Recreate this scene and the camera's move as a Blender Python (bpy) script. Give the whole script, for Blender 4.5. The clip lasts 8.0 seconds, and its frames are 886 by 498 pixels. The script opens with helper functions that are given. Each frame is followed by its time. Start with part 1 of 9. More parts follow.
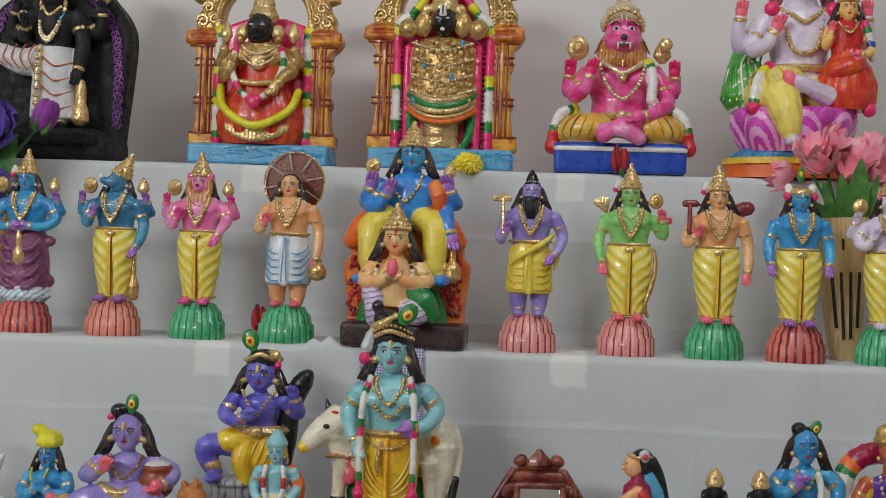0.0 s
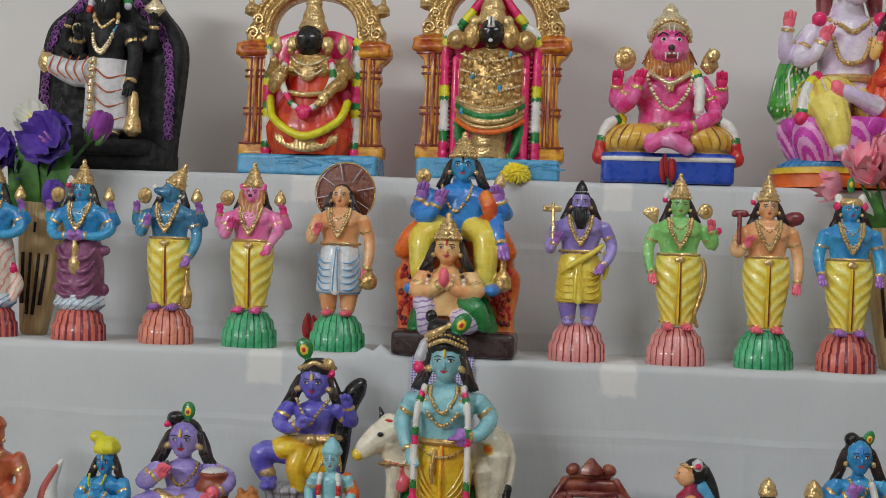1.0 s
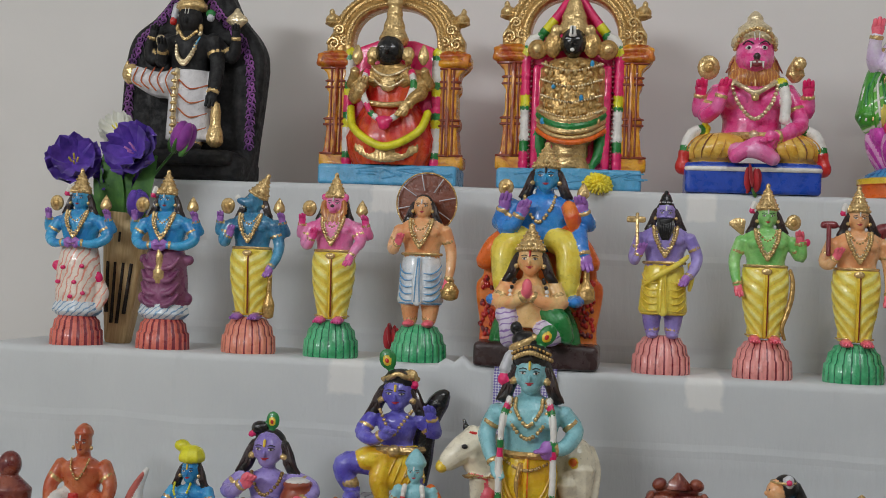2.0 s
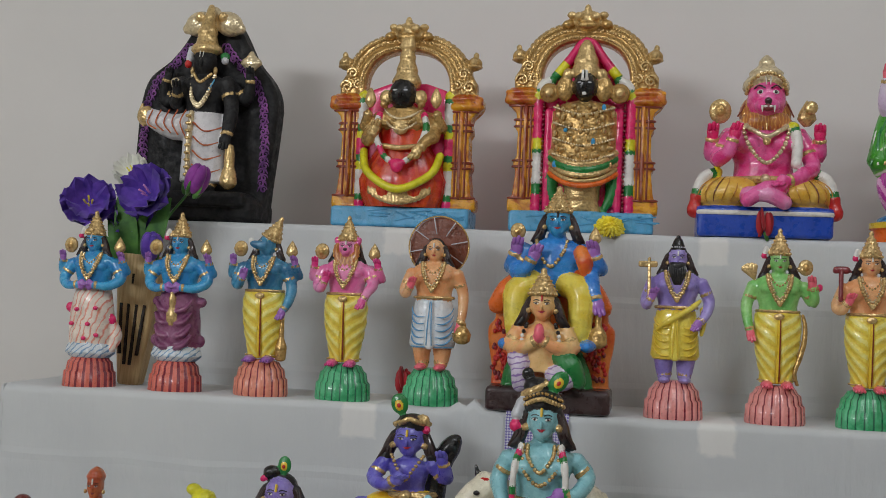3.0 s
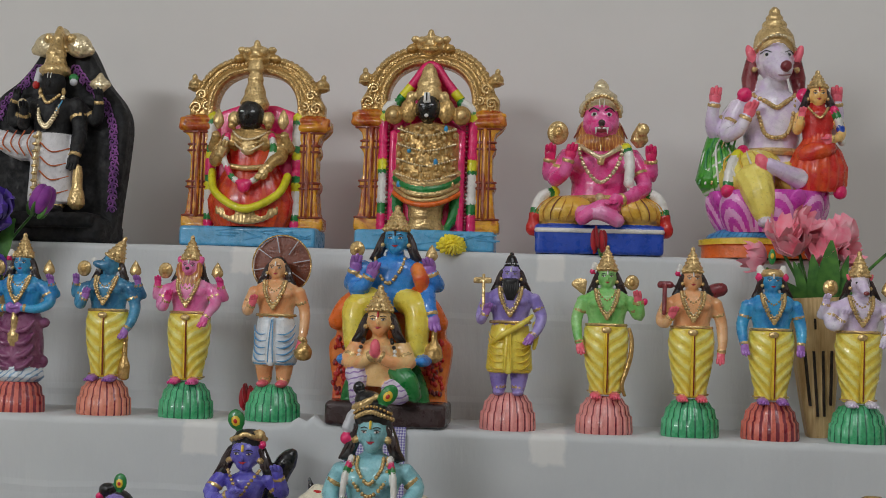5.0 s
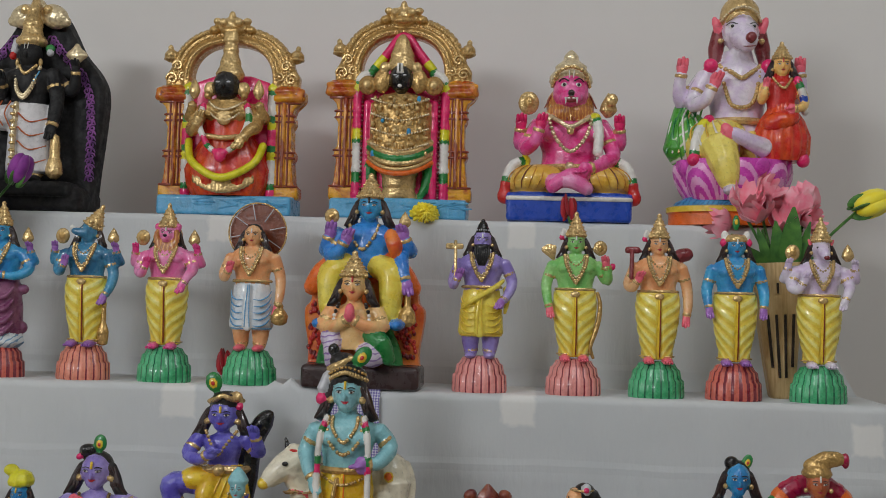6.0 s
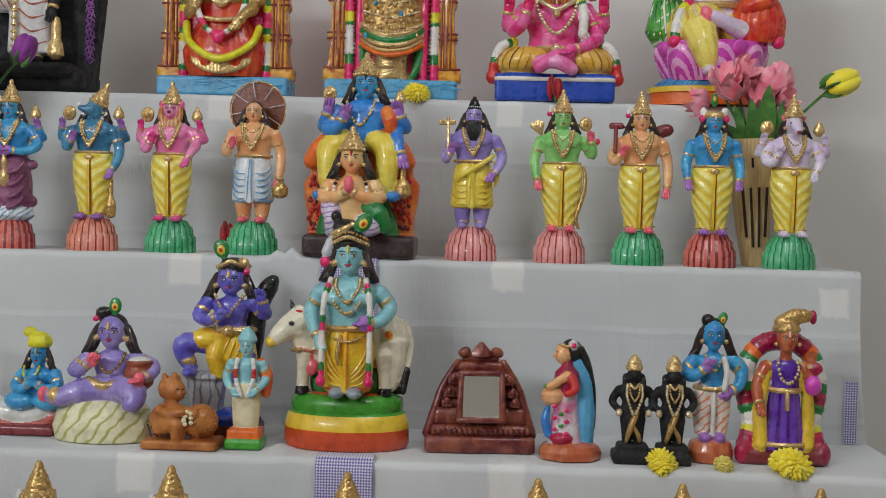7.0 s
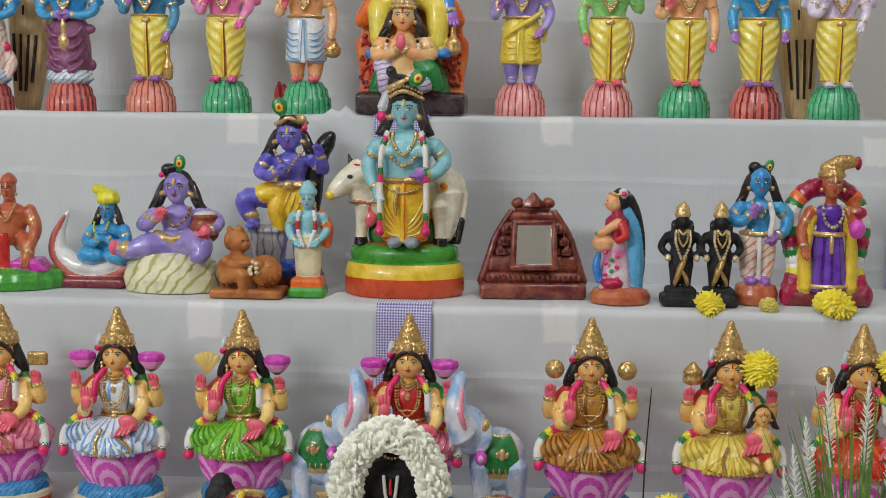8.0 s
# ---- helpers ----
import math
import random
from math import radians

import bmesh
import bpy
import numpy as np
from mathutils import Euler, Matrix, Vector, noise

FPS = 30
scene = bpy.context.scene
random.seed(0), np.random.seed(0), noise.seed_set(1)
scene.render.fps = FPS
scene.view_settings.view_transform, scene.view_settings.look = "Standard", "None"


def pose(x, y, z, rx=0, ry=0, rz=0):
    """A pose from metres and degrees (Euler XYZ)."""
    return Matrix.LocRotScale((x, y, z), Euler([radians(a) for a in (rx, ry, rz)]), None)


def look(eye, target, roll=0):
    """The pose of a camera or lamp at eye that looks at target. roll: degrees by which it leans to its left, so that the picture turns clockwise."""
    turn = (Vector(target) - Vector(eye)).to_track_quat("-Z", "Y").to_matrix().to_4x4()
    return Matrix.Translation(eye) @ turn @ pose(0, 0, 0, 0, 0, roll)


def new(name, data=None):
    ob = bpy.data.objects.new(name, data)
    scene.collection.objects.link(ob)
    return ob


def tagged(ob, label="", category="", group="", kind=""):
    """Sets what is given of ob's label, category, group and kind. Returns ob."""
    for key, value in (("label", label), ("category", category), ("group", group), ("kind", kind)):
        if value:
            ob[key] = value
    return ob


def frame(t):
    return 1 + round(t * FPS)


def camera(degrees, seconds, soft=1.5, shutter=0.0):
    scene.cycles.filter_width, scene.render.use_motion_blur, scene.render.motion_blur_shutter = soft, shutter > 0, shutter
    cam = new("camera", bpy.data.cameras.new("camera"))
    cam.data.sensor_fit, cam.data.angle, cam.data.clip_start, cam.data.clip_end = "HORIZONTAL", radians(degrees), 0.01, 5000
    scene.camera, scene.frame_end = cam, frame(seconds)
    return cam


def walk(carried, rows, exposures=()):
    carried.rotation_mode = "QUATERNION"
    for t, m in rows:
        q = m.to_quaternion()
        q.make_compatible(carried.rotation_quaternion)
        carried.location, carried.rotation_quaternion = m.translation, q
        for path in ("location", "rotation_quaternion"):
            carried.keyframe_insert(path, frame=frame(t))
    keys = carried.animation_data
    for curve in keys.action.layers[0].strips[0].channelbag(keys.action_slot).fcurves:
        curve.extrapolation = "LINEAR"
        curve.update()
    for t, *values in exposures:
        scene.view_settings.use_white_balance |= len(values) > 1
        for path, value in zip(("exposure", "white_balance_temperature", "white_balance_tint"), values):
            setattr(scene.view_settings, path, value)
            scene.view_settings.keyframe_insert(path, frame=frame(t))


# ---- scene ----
from mathutils.bvhtree import BVHTree

cam = camera(40.1, 8.0, 0.95)
METRES, EYE, TILT, LEAN, TURN = 0.43, 1.25, 0.5, -1.9, 5.0
ROWS = [
    (0.0, 0.0, 0.0, 0.0, 0.0, 0.0, -0.0),
    (0.5, -0.0189, -0.0237, 0.0069, -0.03, -0.0, 0.01),
    (1.0, -0.0703, -0.033, 0.0092, 1.3, 0.32, -0.05),
    (1.5, -0.1307, -0.0181, 0.0047, 3.13, 0.38, -0.15),
    (3.0, -0.1338, -0.0296, 0.0612, 4.79, 2.1, -0.4),
    (3.5, -0.0865, -0.0467, 0.0623, 3.74, 2.8, -0.45),
    (4.0, -0.0165, -0.0678, 0.059, 2.3, 3.1, -0.27),
    (4.5, 0.0427, -0.0956, 0.0513, 1.05, 3.18, -0.04),
    (6.0, 0.0887, -0.1994, -0.0007, -0.81, 2.15, 0.34),
    (6.5, 0.0322, -0.3013, -0.0566, -1.77, 0.07, 0.28),
    (7.0, -0.0009, -0.4064, -0.1186, -2.3, -2.18, 0.41),
    (7.5, -0.0471, -0.484, -0.1567, -1.81, -4.83, 1.01),
    (8.0, -0.084, -0.533, -0.205, -1.0, -7.67, 1.29),
]
EXPOSURES = [(0.0, -0.07), (1.5, -0.05), (3.0, -0.26), (4.5, -0.29), (6.0, -0.27), (6.5, -0.26), (7.0, -0.02), (8.0, 0.22)]
walk(cam, [(t, pose(0, 0, EYE, TILT, LEAN, TURN) @ pose(METRES * x, METRES * y, METRES * z, 90 + pitch, roll, yaw)) for t, x, y, z, yaw, pitch, roll in ROWS], EXPOSURES)

# ---- world and lamps ----
world = bpy.data.worlds.new("world")
scene.world = world
world.use_nodes = True
world.node_tree.nodes["Background"].inputs[0].default_value = (0.75, 0.85, 1.0, 1)
world.node_tree.nodes["Background"].inputs[1].default_value = 0.3


def area_lamp(name, m, sx, sy, watts, colour):
    data = bpy.data.lights.new(name, "AREA")
    data.shape, data.size, data.size_y, data.energy, data.color = "RECTANGLE", sx, sy, watts, colour
    ob = new(name, data)
    ob.matrix_world = m
    return ob


area_lamp("tube_lamp_light", look((-1.75, -1.3, 2.28), (-0.1, 1.7, 1.75)), 1.2, 0.25, 33.5, (0.955, 0.985, 1.02))
# unseen fill added under the ceiling to brighten the treads and top row
area_lamp("ceiling_fill_light", look((0.4, 0.6, 2.64), (0.4, 1.6, 1.1)), 0.7, 0.6, 10.6, (0.955, 0.985, 1.02))


# ---- materials ----
def lin(c):
    out = []
    for v in c:
        v = v / 255
        out.append(v / 12.92 if v <= 0.04045 else ((v + 0.055) / 1.055) ** 2.4)
    return (*out, 1.0)


def shade(c, k):
    return tuple(max(0.0, min(1.0, v * k)) for v in c[:3]) + (1.0,)


def base_material(name):
    m = bpy.data.materials.new(name)
    m.use_nodes = True
    nt = m.node_tree
    return m, nt, nt.nodes["Principled BSDF"]


def ramp_of(nt, source, stops):
    r = nt.nodes.new("ShaderNodeValToRGB")
    el = r.color_ramp.elements
    while len(el) < len(stops):
        el.new(0.5)
    for e, (p, c) in zip(el, stops):
        e.position, e.color = p, c
    nt.links.new(source, r.inputs[0])
    return r.outputs[0]


def noise_of(nt, co, scale, detail=3.0, rough=0.55, distort=0.0):
    n = nt.nodes.new("ShaderNodeTexNoise")
    n.inputs["Scale"].default_value, n.inputs["Detail"].default_value = scale, detail
    n.inputs["Roughness"].default_value, n.inputs["Distortion"].default_value = rough, distort
    nt.links.new(co, n.inputs["Vector"])
    return n.outputs["Fac"]


def mixed(nt, fac, a, b, how="MIX"):
    n = nt.nodes.new("ShaderNodeMix")
    n.data_type, n.blend_type = "RGBA", how
    for sock, v in ((n.inputs[0], fac), (n.inputs[6], a), (n.inputs[7], b)):
        if isinstance(v, (float, int)):
            sock.default_value = v
        elif isinstance(v, tuple):
            sock.default_value = v
        else:
            nt.links.new(v, sock)
    return n.outputs[2]


def bumped(nt, p, height, strength, distance):
    b = nt.nodes.new("ShaderNodeBump")
    b.inputs["Strength"].default_value, b.inputs["Distance"].default_value = strength, distance
    nt.links.new(height, b.inputs["Height"])
    nt.links.new(b.outputs[0], p.inputs["Normal"])


def coords(nt, which="Object"):
    return nt.nodes.new("ShaderNodeTexCoord").outputs[which]


def paint(name, rgb, rough=0.3, fold=None, fold_scale=60.0, turn=35.0, coat=0.35, blend=None, thick=0.0):
    """Hand-laid enamel on clay: brushy colour, some worn lighter spots, gloss; fold: the colour of painted fold lines; blend: a second colour sprayed on in patches."""
    m, nt, p = base_material(name)
    co = coords(nt)
    c = lin(rgb)
    tone = ramp_of(nt, noise_of(nt, co, 45, 4, 0.6, 0.4), [(0.25, shade(c, 0.72)), (0.5, c), (0.78, tuple(min(1.0, v * 1.12 + 0.03) for v in c[:3]) + (1,))])
    if blend:
        f = ramp_of(nt, noise_of(nt, co, 32, 3, 0.55, 0.6), [(0.42, (0, 0, 0, 1)), (0.62, (1, 1, 1, 1))])
        tone = mixed(nt, f, tone, lin(blend))
    if fold:
        mp = nt.nodes.new("ShaderNodeMapping")
        mp.inputs["Rotation"].default_value = (0, radians(turn), 0)
        nt.links.new(co, mp.inputs[0])
        w = nt.nodes.new("ShaderNodeTexWave")
        w.bands_direction = "Z"
        w.inputs["Scale"].default_value, w.inputs["Distortion"].default_value = fold_scale, 5.0
        w.inputs["Detail"].default_value, w.inputs["Detail Scale"].default_value = 2.0, 1.6
        nt.links.new(mp.outputs[0], w.inputs[0])
        f = ramp_of(nt, w.outputs["Fac"], [(0.72 - thick, (0, 0, 0, 1)), (0.99 - thick * 0.5, (0.9, 0.9, 0.9, 1))])
        tone = mixed(nt, f, tone, lin(fold))
    spots = ramp_of(nt, noise_of(nt, co, 330, 2, 0.5), [(0.62, (0, 0, 0, 1)), (0.76, (0.5, 0.5, 0.5, 1))])
    tone = mixed(nt, spots, tone, shade(c, 0.5))
    chips = ramp_of(nt, noise_of(nt, co, 140, 3, 0.7), [(0.7, (0, 0, 0, 1)), (0.76, (0.55, 0.55, 0.55, 1))])
    tone = mixed(nt, chips, tone, tuple(min(1.0, v * 1.2 + 0.12) for v in c[:3]) + (1,))
    nt.links.new(tone, p.inputs["Base Color"])
    nt.links.new(ramp_of(nt, noise_of(nt, co, 90, 3), [(0.3, (rough * 0.65,) * 3 + (1,)), (0.75, (min(1, rough * 1.5),) * 3 + (1,))]), p.inputs["Roughness"])
    p.inputs["Coat Weight"].default_value, p.inputs["Coat Roughness"].default_value = coat, 0.1
    bumped(nt, p, noise_of(nt, co, 210, 5, 0.65), 0.5, 0.0016)
    return m


def gilt(name, rgb, scale=260.0, depth=0.7):
    """Gold bronze paint over moulded relief, with shade put into the colour of its hollows."""
    m, nt, p = base_material(name)
    co = coords(nt)
    v = nt.nodes.new("ShaderNodeTexVoronoi")
    v.inputs["Scale"].default_value = scale
    v.feature = "SMOOTH_F1"
    v.inputs["Smoothness"].default_value = 0.6
    nt.links.new(co, v.inputs["Vector"])
    c = lin(rgb)
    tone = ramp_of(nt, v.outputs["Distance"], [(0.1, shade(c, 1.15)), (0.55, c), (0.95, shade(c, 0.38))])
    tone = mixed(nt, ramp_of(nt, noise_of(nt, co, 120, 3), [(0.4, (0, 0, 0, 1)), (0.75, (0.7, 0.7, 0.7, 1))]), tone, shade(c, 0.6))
    nt.links.new(tone, p.inputs["Base Color"])
    p.inputs["Metallic"].default_value, p.inputs["Roughness"].default_value = 0.55, 0.27
    bumped(nt, p, v.outputs["Distance"], depth, -0.0016)
    return m


M = {}
for key, args in {
    "blue": ((72, 176, 226), 0.26, None, 60, 35, 0.45, (48, 140, 206)), "deep_blue": ((56, 146, 226), 0.26, None, 60, 35, 0.45, (54, 126, 214)), "slate_blue": ((80, 158, 198), 0.26, None, 60, 35, 0.45, (48, 110, 150)), "teal": ((150, 210, 218), 0.28, None, 60, 35, 0.45, (142, 202, 212)),
    "violet": ((112, 92, 190),), "dusk": ((172, 156, 222), 0.28, None, 60, 35, 0.45, (146, 128, 206)), "indigo": ((122, 118, 214), 0.28, None, 60, 35, 0.45, (92, 84, 196)), "green_skin": ((166, 224, 138), 0.28, None, 60, 35, 0.45, (126, 202, 108)),
    "peach": ((246, 194, 142), 0.28, None, 60, 35, 0.45, (240, 166, 110)), "pink_skin": ((246, 158, 204), 0.28, None, 60, 35, 0.45, (240, 116, 178)), "hot_pink": ((246, 112, 178), 0.26, None, 60, 35, 0.45, (234, 56, 138)), "lilac": ((238, 230, 244), 0.28, None, 60, 35, 0.45, (222, 202, 234)),
    "flesh": ((250, 204, 138), 0.3, None, 60, 35, 0.4, (250, 176, 118)), "amber": ((255, 214, 128), 0.28, None, 60, 35, 0.45, (254, 190, 108)), "cheek": ((252, 176, 120), 0.32), "dhoti_shade": ((240, 208, 72), 0.3), "sash_blue": ((104, 168, 214), 0.32), "groove": ((138, 52, 26), 0.4), "strand": ((46, 26, 24), 0.4), "iris": ((60, 34, 26), 0.3), "clay": ((206, 118, 74), 0.3, None, 60, 35, 0.35, (186, 84, 50)), "palm_pink": ((252, 112, 132),), "palm_violet": ((168, 112, 196),),
    "black": ((22, 22, 24), 0.75, None, 60, 35, 0.0), "gloss_black": ((16, 16, 18), 0.22), "hair": ((18, 16, 18), 0.4),
    "white": ((236, 234, 228), 0.45), "cream": ((236, 226, 186),), "red": ((206, 44, 40),), "crimson": ((190, 24, 76), 0.3, None, 60, 35, 0.4, (140, 20, 60)), "rose": ((236, 40, 112),),
    "magenta": ((226, 84, 200), 0.28, None, 60, 35, 0.4, (212, 60, 182)), "petal_light": ((250, 184, 232), 0.28, None, 60, 35, 0.4, (244, 160, 222)), "green": ((34, 132, 62),), "leaf_green": ((70, 160, 48),), "orange": ((238, 112, 36),),
    "yellow": ((244, 206, 60),), "lime_yellow": ((232, 226, 40),), "sky": ((92, 172, 216),), "royal": ((24, 74, 186),), "purple": ((92, 44, 168),),
    "brown": ((122, 62, 40),), "dark_brown": ((62, 42, 42),), "umbrella": ((126, 62, 36),), "maroon": ((132, 48, 54),), "base_stripe_red": ((128, 36, 52),),
    "base_salmon": ((236, 148, 124),), "base_pink": ((238, 156, 150),), "base_green": ((92, 196, 140), 0.28, None, 60, 35, 0.45, (60, 166, 108)), "base_stripe_green": ((26, 104, 72),), "base_red": ((224, 116, 100),),
    "eye": ((20, 16, 20), 0.3), "lips": ((190, 40, 60), 0.4), "grey_white": ((206, 208, 214),),
}.items():
    M[key] = paint(key, *args)
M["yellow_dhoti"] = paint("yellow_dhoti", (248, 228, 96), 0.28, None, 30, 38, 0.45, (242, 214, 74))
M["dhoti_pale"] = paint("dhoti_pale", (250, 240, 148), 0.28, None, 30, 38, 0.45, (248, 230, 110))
M["yellow_plain"] = paint("yellow_plain", (246, 210, 54), 0.3, None, 26, 62, 0.4, (230, 170, 34))
M["white_dhoti"] = paint("white_dhoti", (240, 242, 244), 0.33, None, 15, 30, 0.35, (216, 228, 238))
M["white_robe"] = paint("white_robe", (228, 226, 228), 0.5, None, 22, 35, 0.1)
M["orange_dhoti"] = paint("orange_dhoti", (240, 226, 216), 0.35, (236, 128, 70), 34, 40)
M["plum_tail"] = paint("plum_tail", (150, 88, 126), 0.28, None, 30, 10, 0.4, (122, 62, 100))
M["fish_tail"] = paint("fish_tail", (244, 228, 214), 0.35, (236, 140, 116), 40, 70)
M["sea"] = paint("sea", (60, 150, 206), 0.35, (20, 84, 150), 60, 50)
M["sea_white"] = paint("sea_white", (222, 230, 236), 0.35, (80, 140, 186), 50, 40)
M["ochre_pillar"] = paint("ochre_pillar", (230, 156, 46), 0.32, (132, 44, 26), 16, 90, 0.4, (206, 104, 34), 0.2)
M["ochre_cloth"] = paint("ochre_cloth", (242, 198, 92), 0.3, None, 30, 40, 0.4, (232, 180, 66))
M["red_saree"] = paint("red_saree", (212, 40, 34), 0.26, None, 24, 20, 0.4, (232, 92, 40))
M["red_saree_fold"] = paint("red_saree_fold", (222, 78, 40), 0.3)
M["pilaster"] = paint("pilaster", (238, 170, 40), 0.28, None, 26, 90, 0.45, (176, 70, 26))
M["orange_shawl"] = paint("orange_shawl", (244, 136, 52), 0.32, None, 80, 60, 0.35, (226, 84, 40))
M["fern"] = paint("fern", (110, 190, 70), 0.4, (240, 240, 226), 18, 30)
M["rock"] = paint("rock", (238, 234, 196), 0.4, (172, 170, 70), 20, 55)
M["pink_saree"] = paint("pink_saree", (246, 150, 172), 0.3)
M["pink_saree_fold"] = paint("pink_saree_fold", (220, 90, 128), 0.3)
M["white_saree"] = paint("white_saree", (234, 238, 246), 0.3)
M["white_saree_fold"] = paint("white_saree_fold", (126, 172, 224), 0.3)
M["green_saree"] = paint("green_saree", (136, 206, 60), 0.3)
M["green_saree_fold"] = paint("green_saree_fold", (84, 160, 40), 0.3)
M["gold_saree"] = paint("gold_saree", (206, 146, 54), 0.3)
M["gold_saree_fold"] = paint("gold_saree_fold", (140, 82, 30), 0.3)
M["yellow_saree"] = paint("yellow_saree", (246, 226, 110), 0.3)
M["yellow_saree_fold"] = paint("yellow_saree_fold", (220, 178, 60), 0.3)
M["purple_saree"] = paint("purple_saree", (112, 54, 186), 0.3)
M["purple_saree_fold"] = paint("purple_saree_fold", (70, 26, 132), 0.3)
M["striped_garland"] = paint("striped_garland", (230, 220, 220), 0.4, (150, 24, 70), 12, 0)
M["brown_clay"] = paint("brown_clay", (196, 124, 58), 0.45, None, 40, 20, 0.15, (158, 88, 36))
M["terracotta"] = paint("terracotta", (150, 78, 56), 0.28, None, 22, 10, 0.4, (104, 36, 40))
M["scroll"] = paint("scroll", (40, 28, 44), 0.5, (168, 92, 184), 60, 25, 0.1)
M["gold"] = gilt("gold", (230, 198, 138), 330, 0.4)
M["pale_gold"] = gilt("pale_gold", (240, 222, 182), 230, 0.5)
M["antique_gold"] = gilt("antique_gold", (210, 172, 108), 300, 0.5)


def cloth_material(name, pads=()):
    """White cotton sheet; pads: (x, z, half width) of the paler squares of padding that show through it."""
    m, nt, p = base_material(name)
    co = coords(nt)
    tone = ramp_of(nt, noise_of(nt, co, 3.5, 5, 0.6), [(0.3, (0.62, 0.645, 0.66, 1)), (0.7, (0.72, 0.74, 0.745, 1))])
    thread = noise_of(nt, co, 900, 2, 0.5)
    tone = mixed(nt, ramp_of(nt, thread, [(0.3, (0.1, 0.1, 0.1, 1)), (0.7, (0, 0, 0, 1))]), tone, (0.4, 0.41, 0.42, 1))
    sep = nt.nodes.new("ShaderNodeSeparateXYZ")
    nt.links.new(co, sep.inputs[0])

    def calc(op, a, b=0.0):
        n = nt.nodes.new("ShaderNodeMath")
        n.operation = op
        for s, v in zip(n.inputs, (a, b)):
            if isinstance(v, (float, int)):
                s.default_value = v
            else:
                nt.links.new(v, s)
        return n.outputs[0]

    for px, pz, half in pads:
        dx = calc("ABSOLUTE", calc("SUBTRACT", sep.outputs[0], px))
        dz = calc("ABSOLUTE", calc("SUBTRACT", sep.outputs[2], pz))
        wob = calc("MULTIPLY", calc("SUBTRACT", noise_of(nt, co, 70, 2), 0.5), 0.012)
        far = calc("ADD", calc("MAXIMUM", dx, dz), wob)
        mask = calc("MULTIPLY", calc("SUBTRACT", half + 0.003, far), 140.0)
        mask = calc("MINIMUM", calc("MAXIMUM", mask, 0.0), 0.75)
        tone = mixed(nt, mask, tone, (0.88, 0.87, 0.84, 1))
    nt.links.new(tone, p.inputs["Base Color"])
    p.inputs["Roughness"].default_value = 0.9
    p.inputs["Sheen Weight"].default_value = 0.15
    st = nt.nodes.new("ShaderNodeMapping")
    st.inputs["Scale"].default_value = (1, 1, 0.3)
    nt.links.new(co, st.inputs[0])
    fine = nt.nodes.new("ShaderNodeMapping")
    fine.inputs["Scale"].default_value = (1, 1, 0.1)
    nt.links.new(co, fine.inputs[0])
    crease = 0.0
    for axis, often, tall in ((0, 2.3, 7.0), (2, 8.15, 12.0)):
        run = calc("ADD", calc("MULTIPLY", sep.outputs[axis], often), calc("MULTIPLY", noise_of(nt, co, 5, 2), 0.12))
        off = calc("ABSOLUTE", calc("SUBTRACT", calc("FRACT", run), 0.5))
        crease = calc("ADD", calc("MULTIPLY", calc("MAXIMUM", calc("SUBTRACT", 0.02 * often / 2.3, off), 0.0), tall * 2.3 / often), crease)
    height = calc("ADD", noise_of(nt, st.outputs[0], 16, 6, 0.55, 0.2), calc("MULTIPLY", noise_of(nt, fine.outputs[0], 60, 4, 0.6, 0.3), 0.2))
    bumped(nt, p, calc("ADD", height, crease), 0.7, 0.006)
    return m


def check_material():
    """White cotton woven with small violet diamonds."""
    m, nt, p = base_material("violet_check")
    mp = nt.nodes.new("ShaderNodeMapping")
    mp.inputs["Rotation"].default_value = (0, radians(45), 0)
    nt.links.new(coords(nt), mp.inputs[0])
    ch = nt.nodes.new("ShaderNodeTexChecker")
    ch.inputs["Scale"].default_value = 390
    ch.inputs["Color1"].default_value, ch.inputs["Color2"].default_value = lin((112, 102, 178)), lin((218, 216, 230))
    mp2 = nt.nodes.new("ShaderNodeVectorMath")
    mp2.operation = "MULTIPLY"
    mp2.inputs[1].default_value = (1, 0, 1)
    nt.links.new(mp.outputs[0], mp2.inputs[0])
    nt.links.new(mp2.outputs[0], ch.inputs[0])
    nt.links.new(mixed(nt, 0.08, ch.outputs[0], lin((190, 186, 214))), p.inputs["Base Color"])
    p.inputs["Roughness"].default_value = 0.85
    return m


def wall_paint(name, rgb):
    m, nt, p = base_material(name)
    co = coords(nt)
    c = lin(rgb)
    nt.links.new(ramp_of(nt, noise_of(nt, co, 1.3, 6, 0.6), [(0.3, shade(c, 0.93)), (0.7, shade(c, 1.03))]), p.inputs["Base Color"])
    p.inputs["Roughness"].default_value = 0.7
    bumped(nt, p, noise_of(nt, co, 220, 4, 0.65), 0.12, 0.001)
    return m


def bamboo():
    m, nt, p = base_material("bamboo")
    mp = nt.nodes.new("ShaderNodeMapping")
    mp.inputs["Scale"].default_value = (1, 1, 0.06)
    nt.links.new(coords(nt), mp.inputs[0])
    nt.links.new(ramp_of(nt, noise_of(nt, mp.outputs[0], 260, 4, 0.6), [(0.3, lin((190, 152, 100))), (0.55, lin((220, 190, 138))), (0.8, lin((232, 206, 160)))]), p.inputs["Base Color"])
    p.inputs["Roughness"].default_value = 0.5
    return m


def petal(name, a, b):
    m, nt, p = base_material(name)
    nt.links.new(ramp_of(nt, noise_of(nt, coords(nt), 60, 3), [(0.3, lin(a)), (0.7, lin(b))]), p.inputs["Base Color"])
    p.inputs["Roughness"].default_value = 0.6
    p.inputs["Sheen Weight"].default_value = 0.3
    return m


